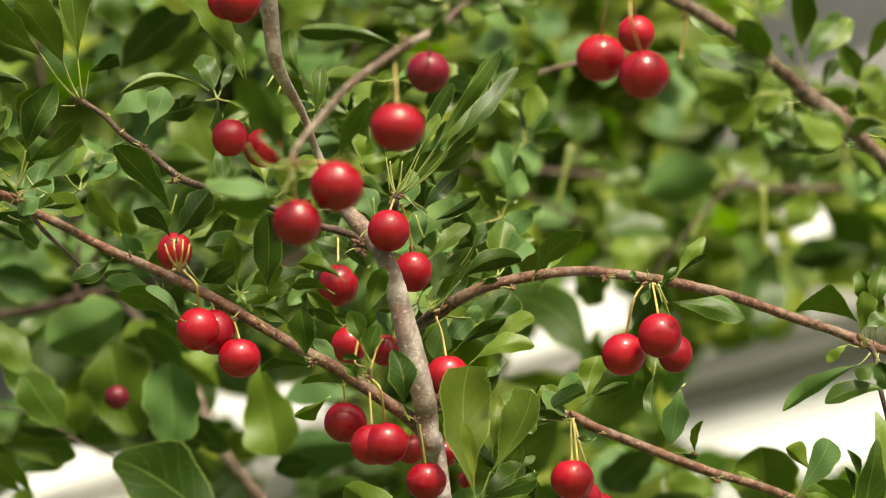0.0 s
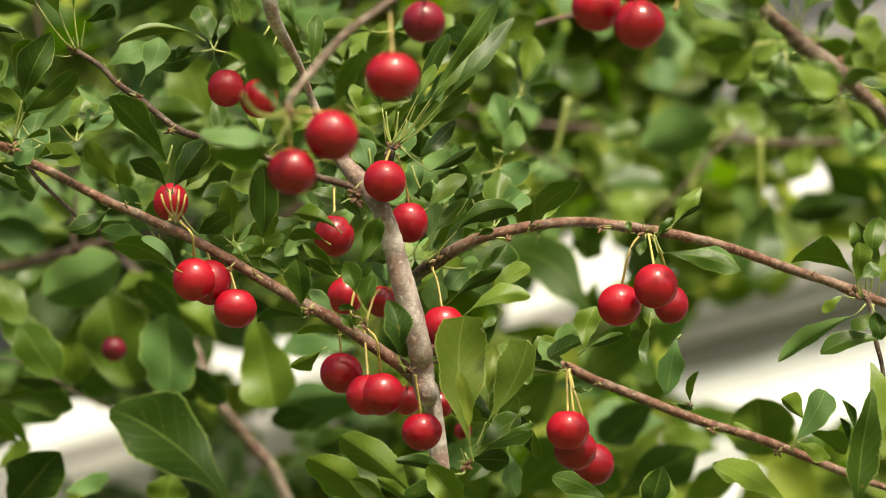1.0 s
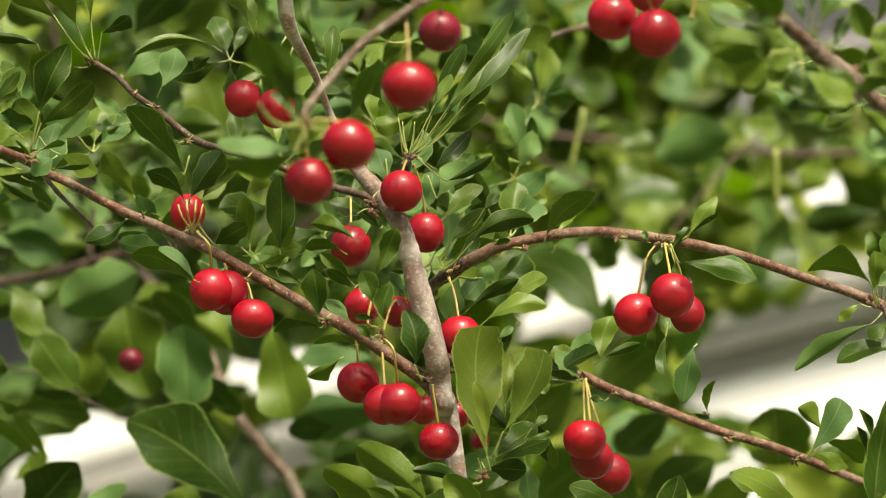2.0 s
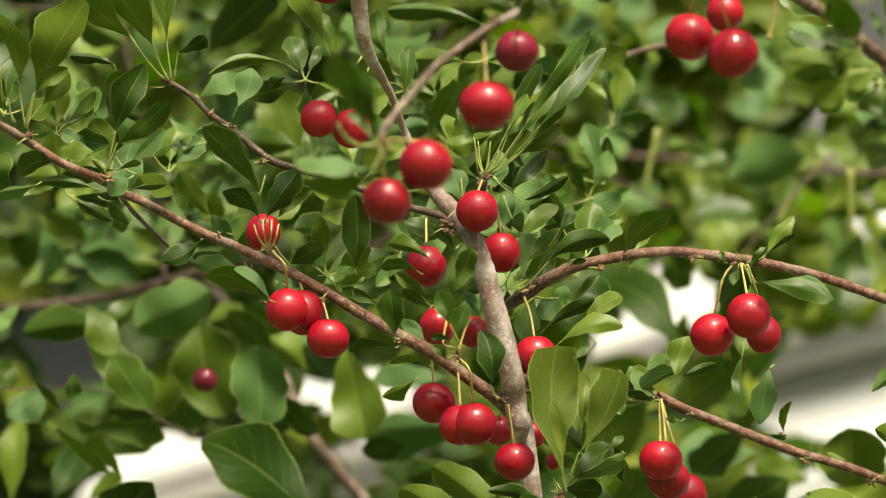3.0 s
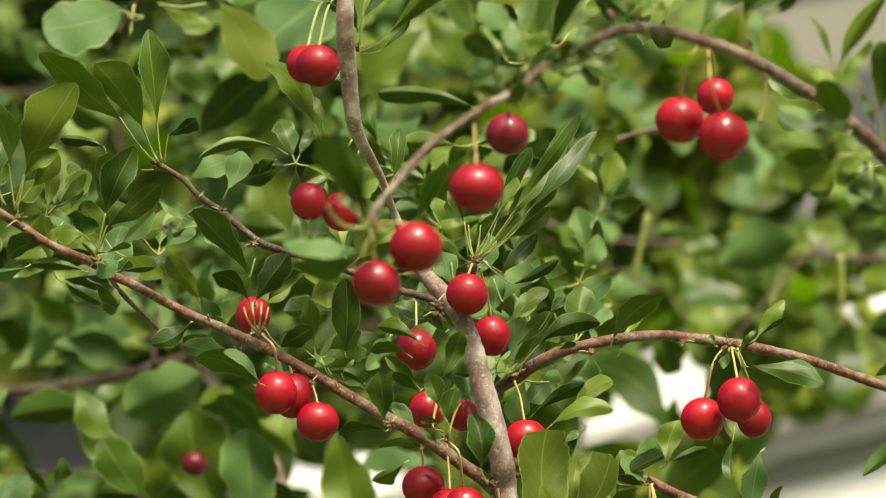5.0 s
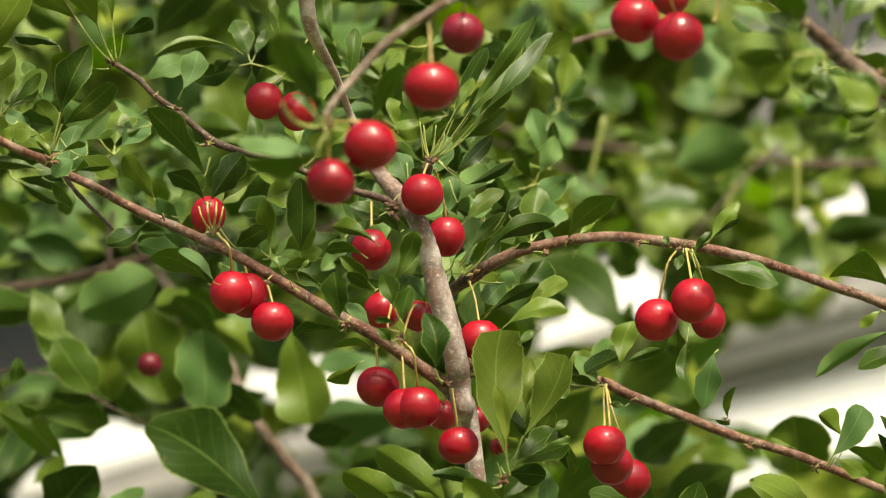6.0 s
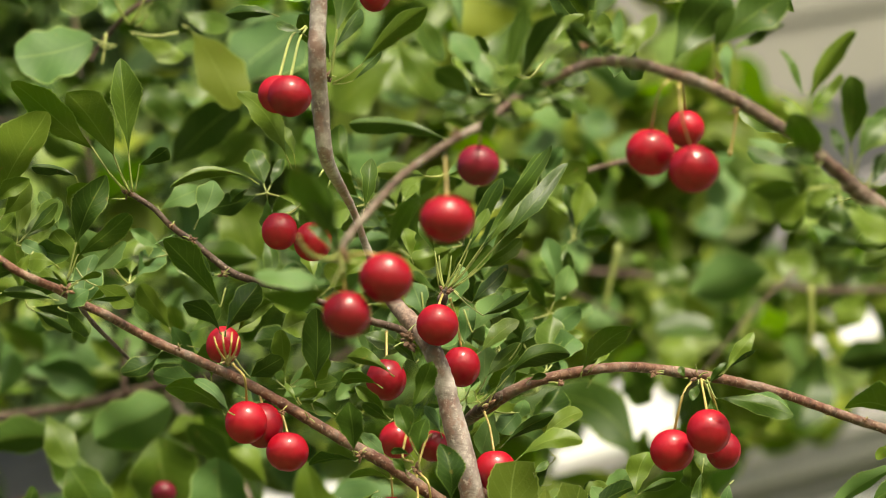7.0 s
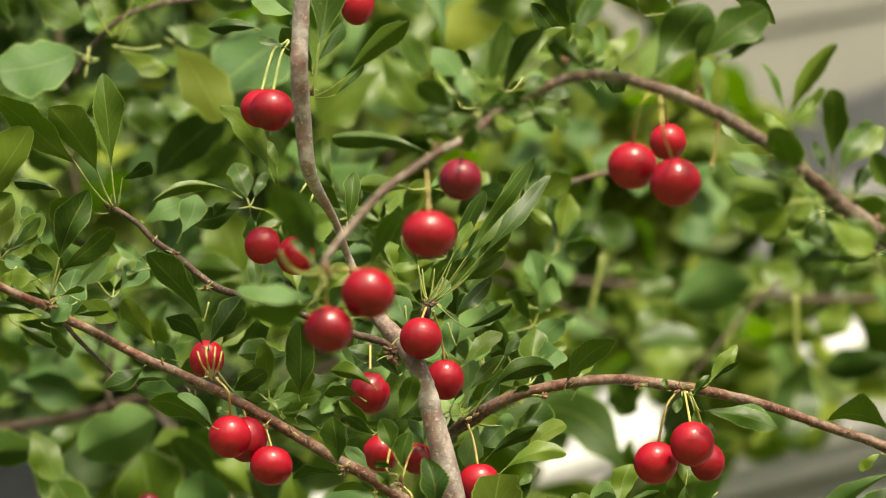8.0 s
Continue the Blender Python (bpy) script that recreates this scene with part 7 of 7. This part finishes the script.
leaf(back_b, (0.1675, 1.7147, 1.9180), (0.1675, 1.7147, 1.9180), (0.1636, 1.6951, 1.9447), 0.0182, 0.0182, 30, 28, 0.0000, blunt=0.45, curl=0.05)
leaf(back_b, (0.1753, 2.0642, 2.0076), (0.1753, 2.0642, 2.0076), (0.1400, 2.0622, 2.0180), 0.0106, 0.0106, 14, -14, 0.0000)
leaf(back_b, (0.0649, 2.0027, 2.0350), (0.0649, 2.0027, 2.0350), (0.1098, 2.0053, 2.0350), 0.0069, 0.0069, 38, 14, 0.0000, True)
leaf(back_b, (0.1021, 1.9920, 2.0678), (0.1021, 1.9920, 2.0678), (0.1312, 1.9988, 2.0332), 0.0097, 0.0104, -14, 14, 0.0000)
leaf(back_b, (0.1401, 1.9915, 2.0694), (0.1401, 1.9915, 2.0694), (0.1264, 1.9878, 2.0881), 0.0076, 0.0076, 14, -14, 0.0000)
leaf(back_b, (0.0440, 2.3321, 2.3804), (0.0440, 2.3321, 2.3804), (0.0729, 2.3386, 2.3474), 0.0141, 0.0141, -14, 14, 0.0000)
leaf(back_b, (0.0896, 2.3193, 2.4198), (0.0896, 2.3193, 2.4198), (0.0648, 2.3169, 2.4368), 0.0108, 0.0125, 36, -14, 0.0000, True)
leaf(back_b, (0.1872, 2.3295, 2.3883), (0.1872, 2.3295, 2.3883), (0.2139, 2.3344, 2.3635), 0.0166, 0.0166, -14, 14, 0.0000)
leaf(back_b, (0.0772, 2.3359, 2.3685), (0.0772, 2.3359, 2.3685), (0.1144, 2.3383, 2.3517), 0.0125, 0.0125, -14, 36, 0.0000)
leaf(back_b, (0.1893, 2.3398, 2.3567), (0.1893, 2.3398, 2.3567), (0.1646, 2.3341, 2.3856), 0.0125, 0.0125, 14, -14, 0.0000)
leaf(back_b, (0.2474, 2.3500, 2.3251), (0.2474, 2.3500, 2.3251), (0.2261, 2.3546, 2.2916), 0.0116, 0.0116, 14, -35, 0.0000)
leaf(back_b, (0.2930, 2.3500, 2.3251), (0.2930, 2.3500, 2.3251), (0.2636, 2.3529, 2.3042), 0.0108, 0.0108, 36, -14, 0.0000)
leaf(back_b, (0.0429, 2.3084, 2.2590), (0.0429, 2.3084, 2.2590), (0.0186, 2.3053, 2.2750), 0.0105, 0.0122, 14, -14, 0.0000)
leaf(back_b, (0.0689, 2.3629, 2.2856), (0.0689, 2.3629, 2.2856), (0.0939, 2.3600, 2.3066), 0.0108, 0.0108, -36, 14, 0.0000, True)
leaf(back_b, (0.1602, 2.3629, 2.2856), (0.1602, 2.3629, 2.2856), (0.1853, 2.3580, 2.3103), 0.0125, 0.0125, -14, 14, 0.0000)
leaf(back_b, (-0.0064, 2.2785, 2.5077), (-0.0064, 2.2785, 2.5077), (0.0475, 2.2706, 2.5224), 0.0166, 0.0183, 38, 14, 0.0000)
leaf(back_b, (-0.0166, 1.6528, 2.2103), (-0.0166, 1.6528, 2.2103), (-0.0216, 1.6496, 2.2523), 0.0042, 0.0054, 14, 14, 0.0000, True)
leaf(back_b, (0.1181, 2.2758, 2.5203), (0.1181, 2.2758, 2.5203), (0.0726, 2.2697, 2.5493), 0.0141, 0.0141, 14, -36, 0.0000)
leaf(trunk, (-0.1392, 1.7712, 2.0033), (-0.1392, 1.7712, 2.0033), (-0.1630, 1.7556, 2.0242), 0.0080, 0.0086, -38, 38, 0.0018)
leaf(trunk, (-0.1221, 1.7928, 2.0014), (-0.1221, 1.7928, 2.0014), (-0.1436, 1.7839, 2.0181), 0.0081, 0.0087, -38, -14, 0.0019)
leaf(trunk, (-0.1594, 1.7808, 2.0382), (-0.1594, 1.7808, 2.0382), (-0.1365, 1.7917, 2.0236), 0.0074, 0.0081, 38, -38, 0.0000)
leaf(trunk, (-0.1152, 1.7452, 1.9538), (-0.1152, 1.7452, 1.9538), (-0.1357, 1.7328, 1.9706), 0.0066, 0.0078, -38, 38, 0.0000)
leaf(back_a, (-0.2143, 1.7995, 2.0455), (-0.2143, 1.7995, 2.0455), (-0.2398, 1.8086, 2.0286), 0.0063, 0.0081, -38, -14, 0.0000)
leaf(back_a, (-0.1768, 1.8575, 2.0936), (-0.1768, 1.8575, 2.0936), (-0.1993, 1.8512, 2.1053), 0.0078, 0.0078, -38, -14, 0.0000)
leaf(back_a, (-0.2321, 1.8535, 2.1060), (-0.2321, 1.8535, 2.1060), (-0.2128, 1.8597, 2.0943), 0.0072, 0.0072, 38, 14, 0.0000)
leaf(back_a, (-0.1149, 1.8249, 2.0967), (-0.1149, 1.8249, 2.0967), (-0.1231, 1.8357, 2.0766), 0.0077, 0.0077, 38, 20, 0.0000)
leaf(back_a, (-0.1167, 1.8444, 2.1338), (-0.1167, 1.8444, 2.1338), (-0.1316, 1.8569, 2.1105), 0.0085, 0.0085, -36, -14, 0.0000)
leaf(back_a, (-0.0761, 1.8595, 2.0874), (-0.0761, 1.8595, 2.0874), (-0.0990, 1.8704, 2.0670), 0.0098, 0.0098, -38, -14, 0.0000)
leaf(trunk, (-0.0566, 1.8675, 2.0627), (-0.0566, 1.8675, 2.0627), (-0.0795, 1.8785, 2.0422), 0.0091, 0.0091, -38, -14, 0.0000)
leaf(trunk, (-0.0436, 1.8956, 1.9762), (-0.0436, 1.8956, 1.9762), (-0.0729, 1.9004, 1.9673), 0.0091, 0.0091, -38, -14, 0.0000)
leaf(back_b, (0.0315, 2.0763, 2.2290), (0.0315, 2.0763, 2.2290), (0.0609, 2.0816, 2.2192), 0.0110, 0.0110, 38, 14, 0.0000)
leaf(back_b, (0.1223, 2.1282, 2.2313), (0.1223, 2.1282, 2.2313), (0.1108, 2.1340, 2.2017), 0.0105, 0.0105, 14, -14, 0.0000)
leaf(back_b, (0.1898, 2.1218, 2.2509), (0.1898, 2.1218, 2.2509), (0.2159, 2.1222, 2.2451), 0.0098, 0.0098, -14, 36, 0.0000)
leaf(back_b, (0.1087, 2.1501, 2.2609), (0.1087, 2.1501, 2.2609), (0.1314, 2.1534, 2.2440), 0.0091, 0.0091, -14, 14, 0.0000)
leaf(back_b, (0.2479, 2.1282, 2.2313), (0.2479, 2.1282, 2.2313), (0.2306, 2.1313, 2.2086), 0.0098, 0.0098, 14, -36, 0.0000)
leaf(back_f, (-0.2172, 1.6816, 1.8820), (-0.2172, 1.6816, 1.8820), (-0.1902, 1.6673, 1.9097), 0.0129, 0.0129, 38, 14, 0.0000)
leaf(back_f, (-0.1925, 1.6890, 1.8920), (-0.1925, 1.6890, 1.8920), (-0.1691, 1.6890, 1.9021), 0.0040, 0.0058, -36, 36, 0.0000, True)
leaf(back_f, (-0.1422, 1.7111, 1.8883), (-0.1422, 1.7111, 1.8883), (-0.1380, 1.7079, 1.9057), 0.0102, 0.0102, 22, 20, 0.0000)
leaf(trunk, (-0.1320, 1.7858, 1.9848), (-0.1320, 1.7858, 1.9848), (-0.1184, 1.7960, 1.9652), 0.0074, 0.0068, 38, 14, 0.0000)
leaf(back_f, (-0.2416, 1.7915, 1.9521), (-0.2416, 1.7915, 1.9521), (-0.2026, 1.7896, 1.9666), 0.0093, 0.0086, -14, 14, -0.0012)
leaf(back_f, (-0.2493, 1.6885, 1.9450), (-0.2493, 1.6885, 1.9450), (-0.2178, 1.7067, 1.9214), 0.0035, 0.0041, 38, -38, -0.0015)
leaf(back_f, (-0.2680, 1.8464, 1.9426), (-0.2680, 1.8464, 1.9426), (-0.2535, 1.8462, 1.9772), 0.0108, 0.0095, -32, 32, 0.0013)
leaf(back_f, (-0.2908, 1.8466, 1.9400), (-0.2908, 1.8466, 1.9400), (-0.2878, 1.8375, 1.9873), 0.0082, 0.0076, 22, 20, 0.0000)
leaf(back_f, (-0.2132, 1.8793, 2.0080), (-0.2132, 1.8793, 2.0080), (-0.1877, 1.8882, 1.9969), 0.0072, 0.0065, 38, -38, 0.0000)
leaf(back_f, (-0.2481, 1.8469, 1.9427), (-0.2481, 1.8469, 1.9427), (-0.2293, 1.8445, 1.9571), 0.0057, 0.0051, -14, 14, 0.0000)
leaf(back_b, (0.0972, 1.8562, 1.9272), (0.0972, 1.8562, 1.9272), (0.1430, 1.8393, 1.9507), 0.0143, 0.0143, 38, -38, 0.0000)
leaf(back_b, (0.1366, 1.8760, 1.9308), (0.1366, 1.8760, 1.9308), (0.1664, 1.8647, 1.9465), 0.0096, 0.0109, 38, -38, 0.0000)
leaf(back_b, (0.0798, 1.8999, 1.9549), (0.0798, 1.8999, 1.9549), (0.1048, 1.9077, 1.9441), 0.0098, 0.0098, 38, -38, 0.0000)
leaf(back_b, (0.0721, 1.9301, 2.0262), (0.0721, 1.9301, 2.0262), (0.0273, 1.9541, 1.9927), 0.0167, 0.0167, -38, 38, 0.0000)
leaf(back_b, (0.0422, 1.9534, 1.9513), (0.0422, 1.9534, 1.9513), (0.0866, 1.9304, 1.9833), 0.0167, 0.0183, 38, -38, 0.0000)
leaf(back_b, (0.0267, 1.9734, 1.9543), (0.0267, 1.9734, 1.9543), (0.0005, 1.9554, 1.9792), 0.0135, 0.0135, -38, 38, 0.0000)
leaf(back_b, (0.1321, 1.9226, 2.0501), (0.1321, 1.9226, 2.0501), (0.0892, 1.9425, 2.0226), 0.0153, 0.0167, -38, 38, 0.0000)
leaf(back_b, (0.1275, 1.9162, 2.0036), (0.1275, 1.9162, 2.0036), (0.0933, 1.9348, 1.9776), 0.0132, 0.0145, -38, 38, 0.0000)
stalk(back_c, (-0.1848, 1.5800, 2.1834), (-0.1903, 1.5736, 2.1911), (-0.1958, 1.5672, 2.2028), 0.0006)
stalk(back_c, (-0.1842, 1.5800, 2.1834), (-0.1781, 1.5737, 2.1911), (-0.1720, 1.5675, 2.2029), 0.0006)
stalk(back_c, (-0.1598, 1.5817, 2.1798), (-0.1717, 1.5792, 2.1768), (-0.1837, 1.5767, 2.1779), 0.0006)
stalk(back_c, (-0.1914, 1.5836, 2.1734), (-0.1953, 1.5812, 2.1706), (-0.1992, 1.5787, 2.1719), 0.0006)
stalk(back_c, (-0.1963, 1.5813, 2.1792), (-0.1970, 1.5818, 2.1689), (-0.1977, 1.5823, 2.1625), 0.0006)
stalk(back_c, (-0.1811, 1.5803, 2.1826), (-0.1779, 1.5769, 2.1827), (-0.1748, 1.5735, 2.1868), 0.0006)
stalk(back_b, (0.0791, 1.9774, 2.2099), (0.0747, 1.9836, 2.1909), (0.0704, 1.9898, 2.1719), 0.0016)
stalk(back_b, (0.1614, 1.9901, 2.1709), (0.1573, 1.9928, 2.1626), (0.1533, 1.9955, 2.1543), 0.0016)
stalk(back_b, (0.1981, 1.9852, 2.1859), (0.1985, 1.9904, 2.1701), (0.1988, 1.9955, 2.1543), 0.0016)
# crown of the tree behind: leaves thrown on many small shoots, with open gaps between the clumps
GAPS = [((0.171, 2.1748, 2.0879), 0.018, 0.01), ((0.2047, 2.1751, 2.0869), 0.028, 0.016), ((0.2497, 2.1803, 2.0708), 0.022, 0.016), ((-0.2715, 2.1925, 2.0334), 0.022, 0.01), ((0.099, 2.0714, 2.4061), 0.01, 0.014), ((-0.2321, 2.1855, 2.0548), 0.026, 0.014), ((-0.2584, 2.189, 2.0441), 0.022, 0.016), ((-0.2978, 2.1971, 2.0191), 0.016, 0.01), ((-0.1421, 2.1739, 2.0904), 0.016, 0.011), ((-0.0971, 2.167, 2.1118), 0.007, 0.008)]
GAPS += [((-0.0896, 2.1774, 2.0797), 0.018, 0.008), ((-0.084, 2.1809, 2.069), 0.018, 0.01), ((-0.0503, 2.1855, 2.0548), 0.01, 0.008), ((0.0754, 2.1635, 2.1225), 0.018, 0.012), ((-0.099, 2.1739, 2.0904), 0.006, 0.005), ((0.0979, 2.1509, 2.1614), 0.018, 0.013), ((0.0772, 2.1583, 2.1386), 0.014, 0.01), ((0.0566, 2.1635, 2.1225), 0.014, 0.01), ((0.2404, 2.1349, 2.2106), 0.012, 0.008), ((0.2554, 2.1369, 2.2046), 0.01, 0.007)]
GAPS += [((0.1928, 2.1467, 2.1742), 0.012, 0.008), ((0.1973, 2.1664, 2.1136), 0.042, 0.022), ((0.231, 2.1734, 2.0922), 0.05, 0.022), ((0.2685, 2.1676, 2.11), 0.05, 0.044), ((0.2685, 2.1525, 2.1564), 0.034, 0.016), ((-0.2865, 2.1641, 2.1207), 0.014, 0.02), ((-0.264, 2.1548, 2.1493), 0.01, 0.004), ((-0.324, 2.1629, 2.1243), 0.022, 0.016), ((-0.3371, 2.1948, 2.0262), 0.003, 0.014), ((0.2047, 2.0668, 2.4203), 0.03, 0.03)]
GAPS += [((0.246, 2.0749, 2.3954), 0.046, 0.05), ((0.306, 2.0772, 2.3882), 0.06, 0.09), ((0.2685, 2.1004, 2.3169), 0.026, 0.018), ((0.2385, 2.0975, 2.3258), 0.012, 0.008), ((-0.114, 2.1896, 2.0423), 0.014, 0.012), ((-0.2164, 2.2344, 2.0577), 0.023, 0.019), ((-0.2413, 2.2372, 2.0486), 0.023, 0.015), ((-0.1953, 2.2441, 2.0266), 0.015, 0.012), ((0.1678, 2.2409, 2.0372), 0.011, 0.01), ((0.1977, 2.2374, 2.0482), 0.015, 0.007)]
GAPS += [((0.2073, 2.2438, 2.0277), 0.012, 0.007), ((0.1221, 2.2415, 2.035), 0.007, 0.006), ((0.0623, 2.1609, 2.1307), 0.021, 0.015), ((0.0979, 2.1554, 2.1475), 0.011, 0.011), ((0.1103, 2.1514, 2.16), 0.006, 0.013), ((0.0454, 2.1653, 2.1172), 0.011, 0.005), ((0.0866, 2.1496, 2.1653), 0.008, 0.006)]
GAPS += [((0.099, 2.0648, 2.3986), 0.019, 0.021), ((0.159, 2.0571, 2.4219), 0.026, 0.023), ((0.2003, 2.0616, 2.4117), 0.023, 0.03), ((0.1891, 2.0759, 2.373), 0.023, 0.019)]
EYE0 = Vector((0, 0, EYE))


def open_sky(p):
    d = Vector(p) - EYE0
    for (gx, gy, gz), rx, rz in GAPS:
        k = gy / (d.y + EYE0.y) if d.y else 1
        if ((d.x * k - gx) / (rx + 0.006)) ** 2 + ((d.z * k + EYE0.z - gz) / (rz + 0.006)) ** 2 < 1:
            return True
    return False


TWIGS = []


def shoots(count, near, far, seed, slope=0.0):
    """Root, tip and shape of leaves in small tufts, keeping the gaps open; slope leans the crown's face back."""
    rng = random.Random(seed)
    made = 0
    while made < count:
        d = rng.uniform(near, far)
        high = rng.uniform(-0.115, 0.145)
        d += slope * high
        x, z = rng.uniform(-0.200, 0.165) * d, high * d
        # clearings where the broad leaves of the low and the topmost bough hang free
        if (d < 2.3 and x / d < -0.044 and z / d < -0.0165) or (d < 2.1 and x / d < -0.056 and z / d > 0.07):
            continue
        c = EYE0 + Vector((x, d * CT - z * ST, d * ST + z * CT))
        shoot = Vector((rng.uniform(-1, 1), rng.uniform(-0.5, 0.5), rng.uniform(-0.6, 1))).normalized()
        for k in range(rng.randint(3, 6)):
            root = c + shoot * 0.02 * k
            way = (shoot * 0.5 + Vector((rng.uniform(-1, 1), rng.uniform(-0.8, 0.5), rng.uniform(-0.9, 0.6)))).normalized()
            size = rng.uniform(0.034, 0.066) * max(1.0, (d / 2.3) ** 1.7)
            tip = root + way * size
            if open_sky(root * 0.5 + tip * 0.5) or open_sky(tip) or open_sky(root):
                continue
            made += 1
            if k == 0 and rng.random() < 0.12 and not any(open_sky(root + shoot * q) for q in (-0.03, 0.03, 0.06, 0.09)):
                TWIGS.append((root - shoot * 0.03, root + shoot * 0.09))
            yield root, tip, size * rng.uniform(0.55, 0.8), rng.uniform(-60, 60) + (180 if rng.random() < 0.33 else 0), rng.uniform(0.15, 0.5), rng.uniform(0, 0.35), rng.random()


def crown(name, parent, count, near, far, seed, label, slope=0.0):
    V, Fc, M, U = [], [], [], []
    for root, tip, w, turn, cup, curl, s in shoots(count, near, far, seed, slope):
        # shade over the left bough is put into darker leaf colours
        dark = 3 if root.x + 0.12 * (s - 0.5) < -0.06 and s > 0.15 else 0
        v, f, m, u = blade(root, tip, w, turn, cup, curl, 0.1, 7, s, 0.0, Vector((0.1, -0.78, 0.62)))
        o = len(V)
        V += v
        Fc += [tuple(i + o for i in q) for q in f]
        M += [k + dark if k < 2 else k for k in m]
        U += u
    for a, b in TWIGS:
        v, f = tube([(*a, 0.0012), (*(a * 0.5 + b * 0.5 + Vector((0, 0, 0.006))), 0.0009), (*b, 0.0004)], 5, 2)
        o = len(V)
        V += v
        Fc += [tuple(i + o for i in q) for q in f]
        M += [2] * len(f)
        U += [(0.5, 0.5)] * len(v)
    ob = mesh_ob(name, V, Fc, [FILL_TOP, FILL_UNDER, BARK_DARK, SHADED_TOP, SHADED_UNDER], parent, M, U)
    return tagged(ob, label=label, kind="stuff")


for root, tip, w, turn, cup, curl, s in shoots(170, 2.12, 2.40, 11):
    tip, w = root * 0.2 + tip * 0.8, w * 0.75
    broad_leaf(back_b if root.x > 0 else back_a, root, tip, w, turn, cup, curl, 0.02, n=10)
for root, tip, w, turn, cup, curl, s in shoots(330, 1.95, 2.25, 17):
    if root.x < -0.06:
        broad_leaf(back_a, root, root * 0.2 + tip * 0.8, w * 0.75, turn, cup, curl, 0.02, n=10)
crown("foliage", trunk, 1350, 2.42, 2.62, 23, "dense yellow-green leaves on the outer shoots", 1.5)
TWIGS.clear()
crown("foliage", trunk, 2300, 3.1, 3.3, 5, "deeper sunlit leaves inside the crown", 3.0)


def tuft(parent, place, count, size, seed):
    """A handful of small leaves fanning out of one spur."""
    rng = random.Random(seed)
    p = Vector(place)
    for k in range(count):
        way = Vector((rng.uniform(-1, 1), rng.uniform(-0.7, 0.5), rng.uniform(-0.5, 1))).normalized()
        s = size * rng.uniform(0.7, 1.2)
        wl, wr = s * rng.uniform(0.10, 0.22), s * rng.uniform(0.10, 0.22)
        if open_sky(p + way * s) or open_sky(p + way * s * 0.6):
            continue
        leaf(parent, p, p + way * s * rng.uniform(0.1, 0.3), p + way * s, wl, wr, rng.uniform(-30, 40), rng.uniform(-30, 40), s * rng.uniform(-0.06, 0.06), rng.random() < 0.3)


for n, (p, c) in enumerate((((-0.0051, 1.5226, 2.0077), 6), ((0.0043, 1.5419, 1.997), 6), ((0.0178, 1.5419, 1.997), 5), ((0.015, 1.5388, 1.9581), 5), ((0.0313, 1.5573, 1.9495), 4), ((0.0257, 1.5528, 1.9148), 5), ((0.0313, 1.5748, 1.8956), 5), ((-0.0605, 1.5431, 1.9932), 5), ((-0.0659, 1.5506, 1.9701), 4), ((-0.0821, 1.5406, 2.0009), 4))):
    tuft(main, p, c, 0.030, 300 + n)
for n, (p, c) in enumerate((((-0.181, 1.418, 1.9899), 4), ((-0.211, 1.4134, 2.0042), 5), ((-0.2335, 1.4107, 2.0125), 5), ((-0.2535, 1.4064, 2.0256), 5), ((-0.1454, 1.4978, 1.987), 4), ((-0.1297, 1.5043, 1.967), 4), ((-0.0946, 1.49, 1.9625), 5))):
    tuft(left, p, c, 0.028, 330 + n)
for n, (p, c) in enumerate((((-0.0056, 1.295, 2.0286), 4), ((0.0157, 1.3207, 2.0467), 5), ((0.0427, 1.344, 2.0721), 6), ((0.064, 1.3852, 2.091), 5), ((0.1327, 1.3847, 2.0439), 4), ((0.1574, 1.3924, 2.0203), 5), ((0.1871, 1.3969, 2.0062), 5))):
    tuft(second, p, c, 0.030, 350 + n)
spur(main, (-0.0362, 1.4016, 1.9555), 0.0046, 41)
spur(main, (-0.0375, 1.4005, 1.9580), 0.0036, 42)
# small leafy shoots between and behind the branches
rng = random.Random(77)
for parent, count, x0, x1, h0, h1, near, far in ((left, 16, -0.29, -0.07, 0.012, 0.075, 1.47, 1.62), (main, 22, -0.07, 0.05, -0.03, 0.085, 1.50, 1.62), (lower, 7, 0.02, 0.07, -0.07, -0.02, 1.54, 1.62)):
    for n in range(count):
        y = rng.uniform(near, far)
        p = Vector((rng.uniform(x0, x1), y, EYE + y * ST / CT + rng.uniform(h0, h1)))
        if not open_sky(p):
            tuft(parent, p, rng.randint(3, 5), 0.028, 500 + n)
